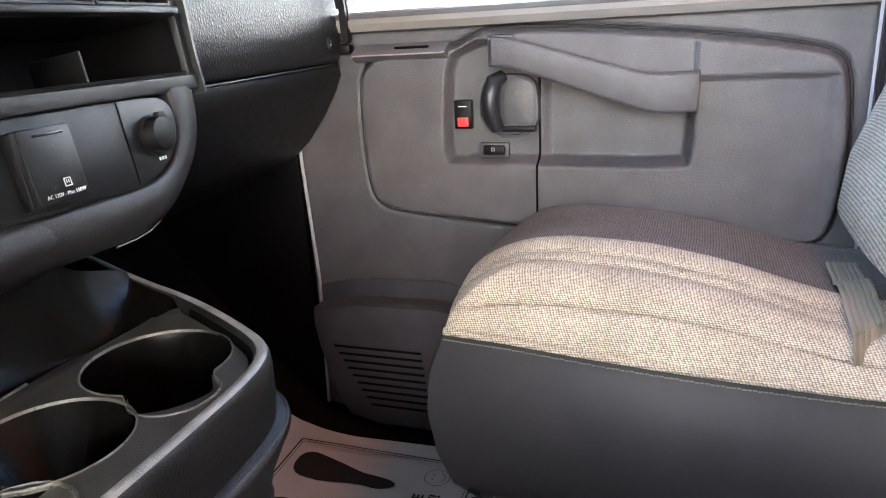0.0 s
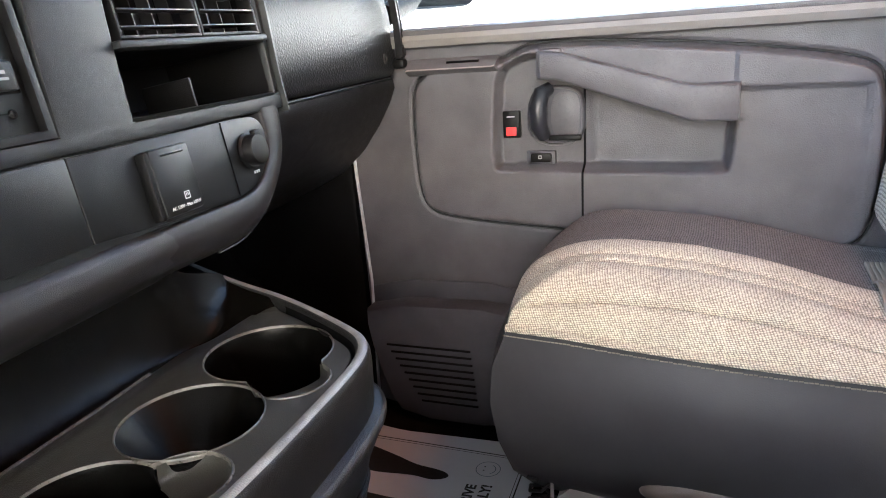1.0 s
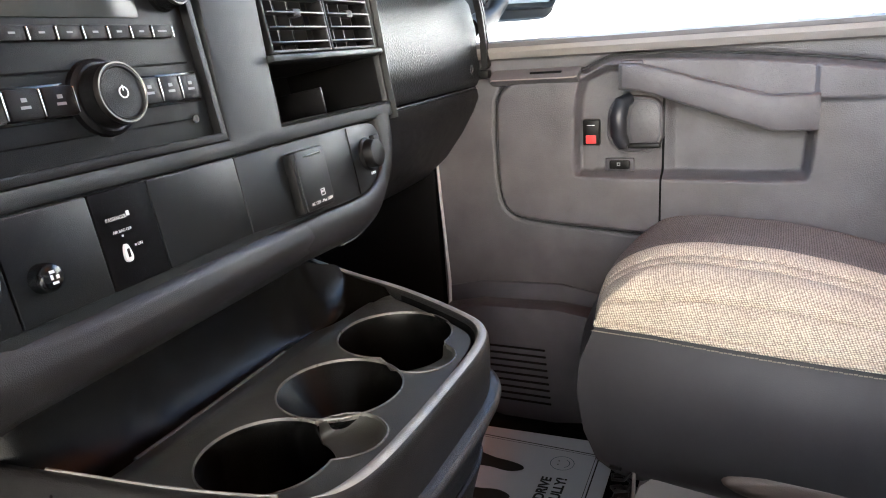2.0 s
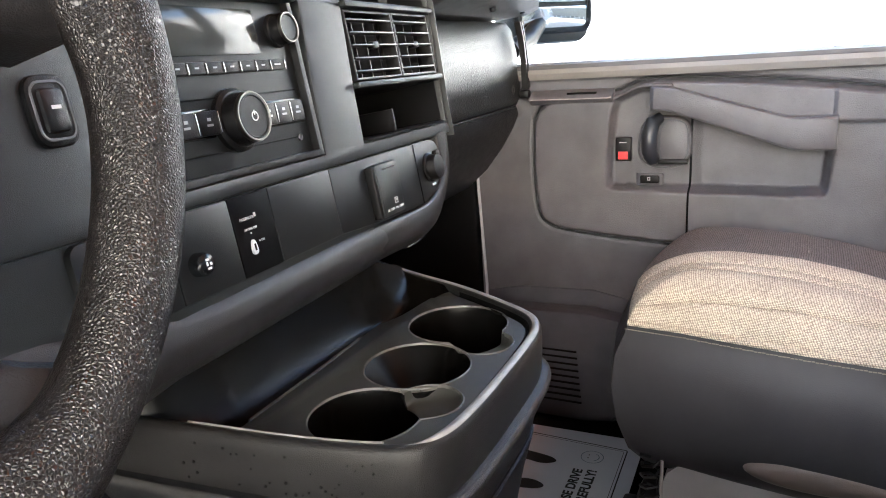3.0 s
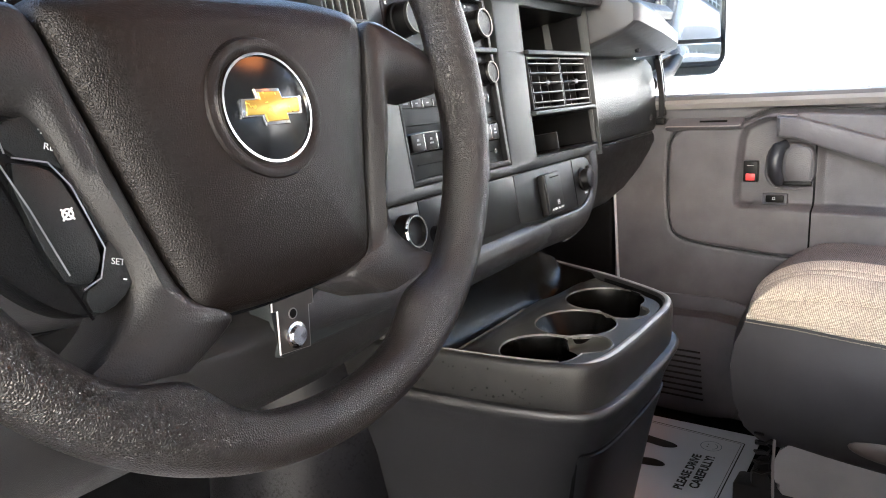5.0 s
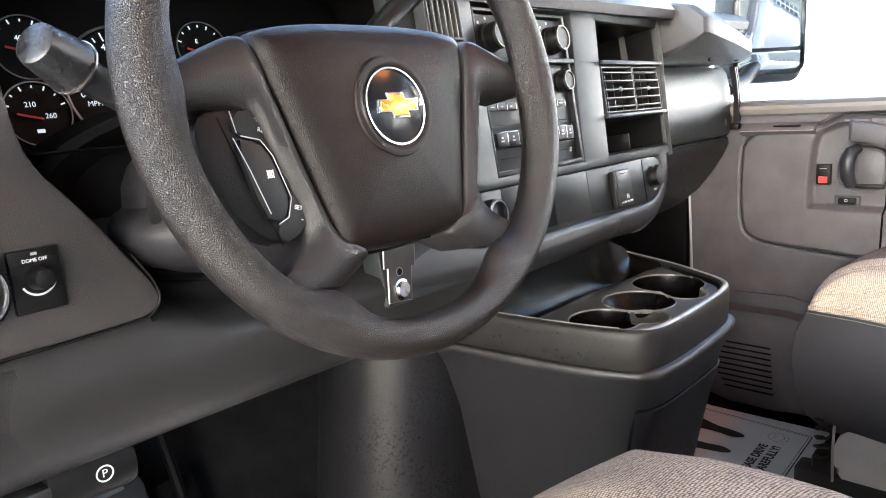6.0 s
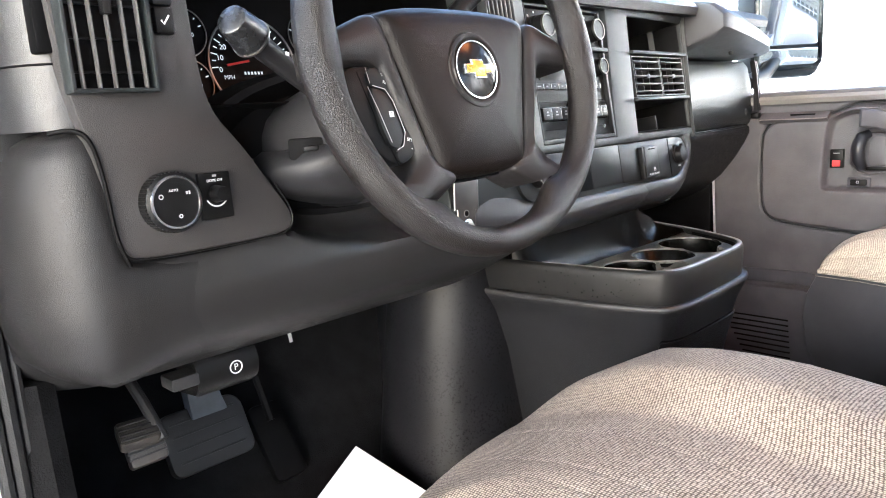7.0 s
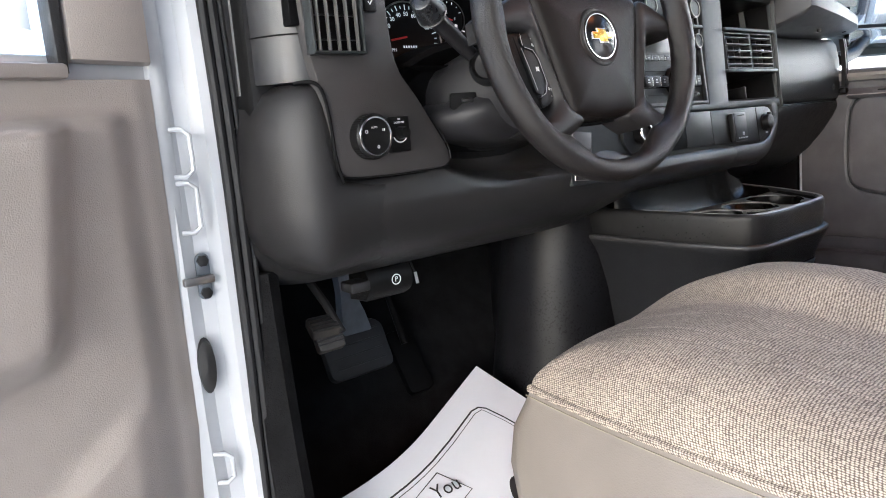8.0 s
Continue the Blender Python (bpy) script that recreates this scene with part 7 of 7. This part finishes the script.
def mats():
    climb = lambda x: interp(x, [(-0.16, 0.150), (-0.105, 0.104), (-0.005, 0.022), (0.05, 0.006), (0.095, 0.0), (0.4, 0.0)])
    flat = lambda a, b: climb(a * 0.338)
    # passenger: the print reads from the seat towards the door
    M = Matrix.Translation((-0.555, 0.335, 0.012)) @ Matrix.Rotation(radians(2), 4, "Z")
    p = mat_sheet("paper_mat", M, 0.338, 0.402, flat, "white paper floor mat printed in black", start=-0.13)
    fl = lambda x, y: climb(x)
    fr = rrect(0.03, 0.02, 0.315, 0.362, 0.003, 2)
    ink(p, M, fr + fr[:1], 0.0022, fl)
    fr = rrect(0.034, 0.024, 0.310, 0.3575, 0.003, 2)
    ink(p, M, fr + fr[:1], 0.0010, fl)
    T = M @ Matrix.Translation((0.2505, 0.218, 0.0014)) @ Matrix.Rotation(radians(90), 4, "Z")
    lettering("PLEASE DRIVE", 0.0212, T, p, "print", INK, bold=0.0007)
    lettering("CAREFULLY!", 0.0215, shift(T, 0.0095, -0.0225, 0), p, "print", INK, bold=0.0007)
    ink(p, M, arc(0.263, 0.325, 0.0185, 0, 360, 28), 0.0011, fl, INKBLUE)
    ink(p, M, arc(0.263, 0.325, 0.0115, -65, 65, 12), 0.0012, fl, INKBLUE)
    for y in (0.3205, 0.3300):
        blot(p, M, arc(0.257, y, 0.0014, 0, 345, 10), fl)
    # two shoe prints
    for flip in (0.0, 0.514):
        sole = [(0.045, 0.345), (0.10, 0.335), (0.15, 0.313), (0.175, 0.310), (0.20, 0.305), (0.211, 0.296), (0.205, 0.287), (0.185, 0.280), (0.155, 0.287), (0.10, 0.281), (0.045, 0.283)]
        blot(p, M, smoothed([(x, flip - y if flip else y) for x, y in sole], 2), fl)
    # driver: pushed up the toe board, its corner standing free
    splay = lambda x: -0.9 * max(0.0, x - 0.17) ** 2
    A, Bv, Cv = Vector((-0.595, -0.262, 0.186)), Vector((-0.46, -0.62, 0.09)), Vector((-0.35, 0.02, 0.02))
    ux = (Bv - A).normalized()
    nn = ux.cross(Cv - A).normalized()
    if nn.z < 0:
        nn = -nn
    M2 = axes(A, ux, nn)
    sgn = 1 if (Cv - A).dot(M2.to_3x3().col[1]) > 0 else -1
    curl = lambda a, b: 0.006 * math.sin(a * 7) * b
    p2 = mat_sheet("paper_mat", M2, 0.50, sgn * 0.36, curl, "white paper floor mat, its corner curling up", splay)
    fl2 = lambda x, y: 0.006 * math.sin(x / 0.50 * 7) * (y * sgn / 0.36)
    path = [(x, sgn * (0.040 + splay(x))) for x in (0.45, 0.40, 0.35, 0.312, 0.28, 0.25, 0.22, 0.17, 0.12, 0.095)] + [(0.080, sgn * 0.045), (0.072, sgn * 0.056), (0.066, sgn * 0.09), (0.045, sgn * 0.33)]
    ink(p2, M2, path, 0.0028, fl2)
    ink(p2, M2, [(x + 0.006 if y * sgn > 0.05 else x, y + sgn * (0.007 if y * sgn < 0.05 else 0.003)) for x, y in path], 0.0012, fl2)
    fr = [(0.232, sgn * 0.053), (0.219, sgn * 0.108), (0.272, sgn * 0.104), (0.290, sgn * 0.050)]
    ink(p2, M2, fr + fr[:1], 0.0018, fl2)
    way = M2.to_3x3() @ Vector((-0.91, sgn * 0.41, 0))
    lettering("You", 0.030, axes(M2 @ Vector((0.246, sgn * 0.077, 0.0035)), way, nn), p2, "print", INK)
    blot(p2, M2, smoothed([(0.176, sgn * 0.150), (0.160, sgn * 0.146), (0.142, sgn * 0.162), (0.136, sgn * 0.186), (0.150, sgn * 0.205), (0.182, sgn * 0.195), (0.196, sgn * 0.170)], 2), fl2)


mats()
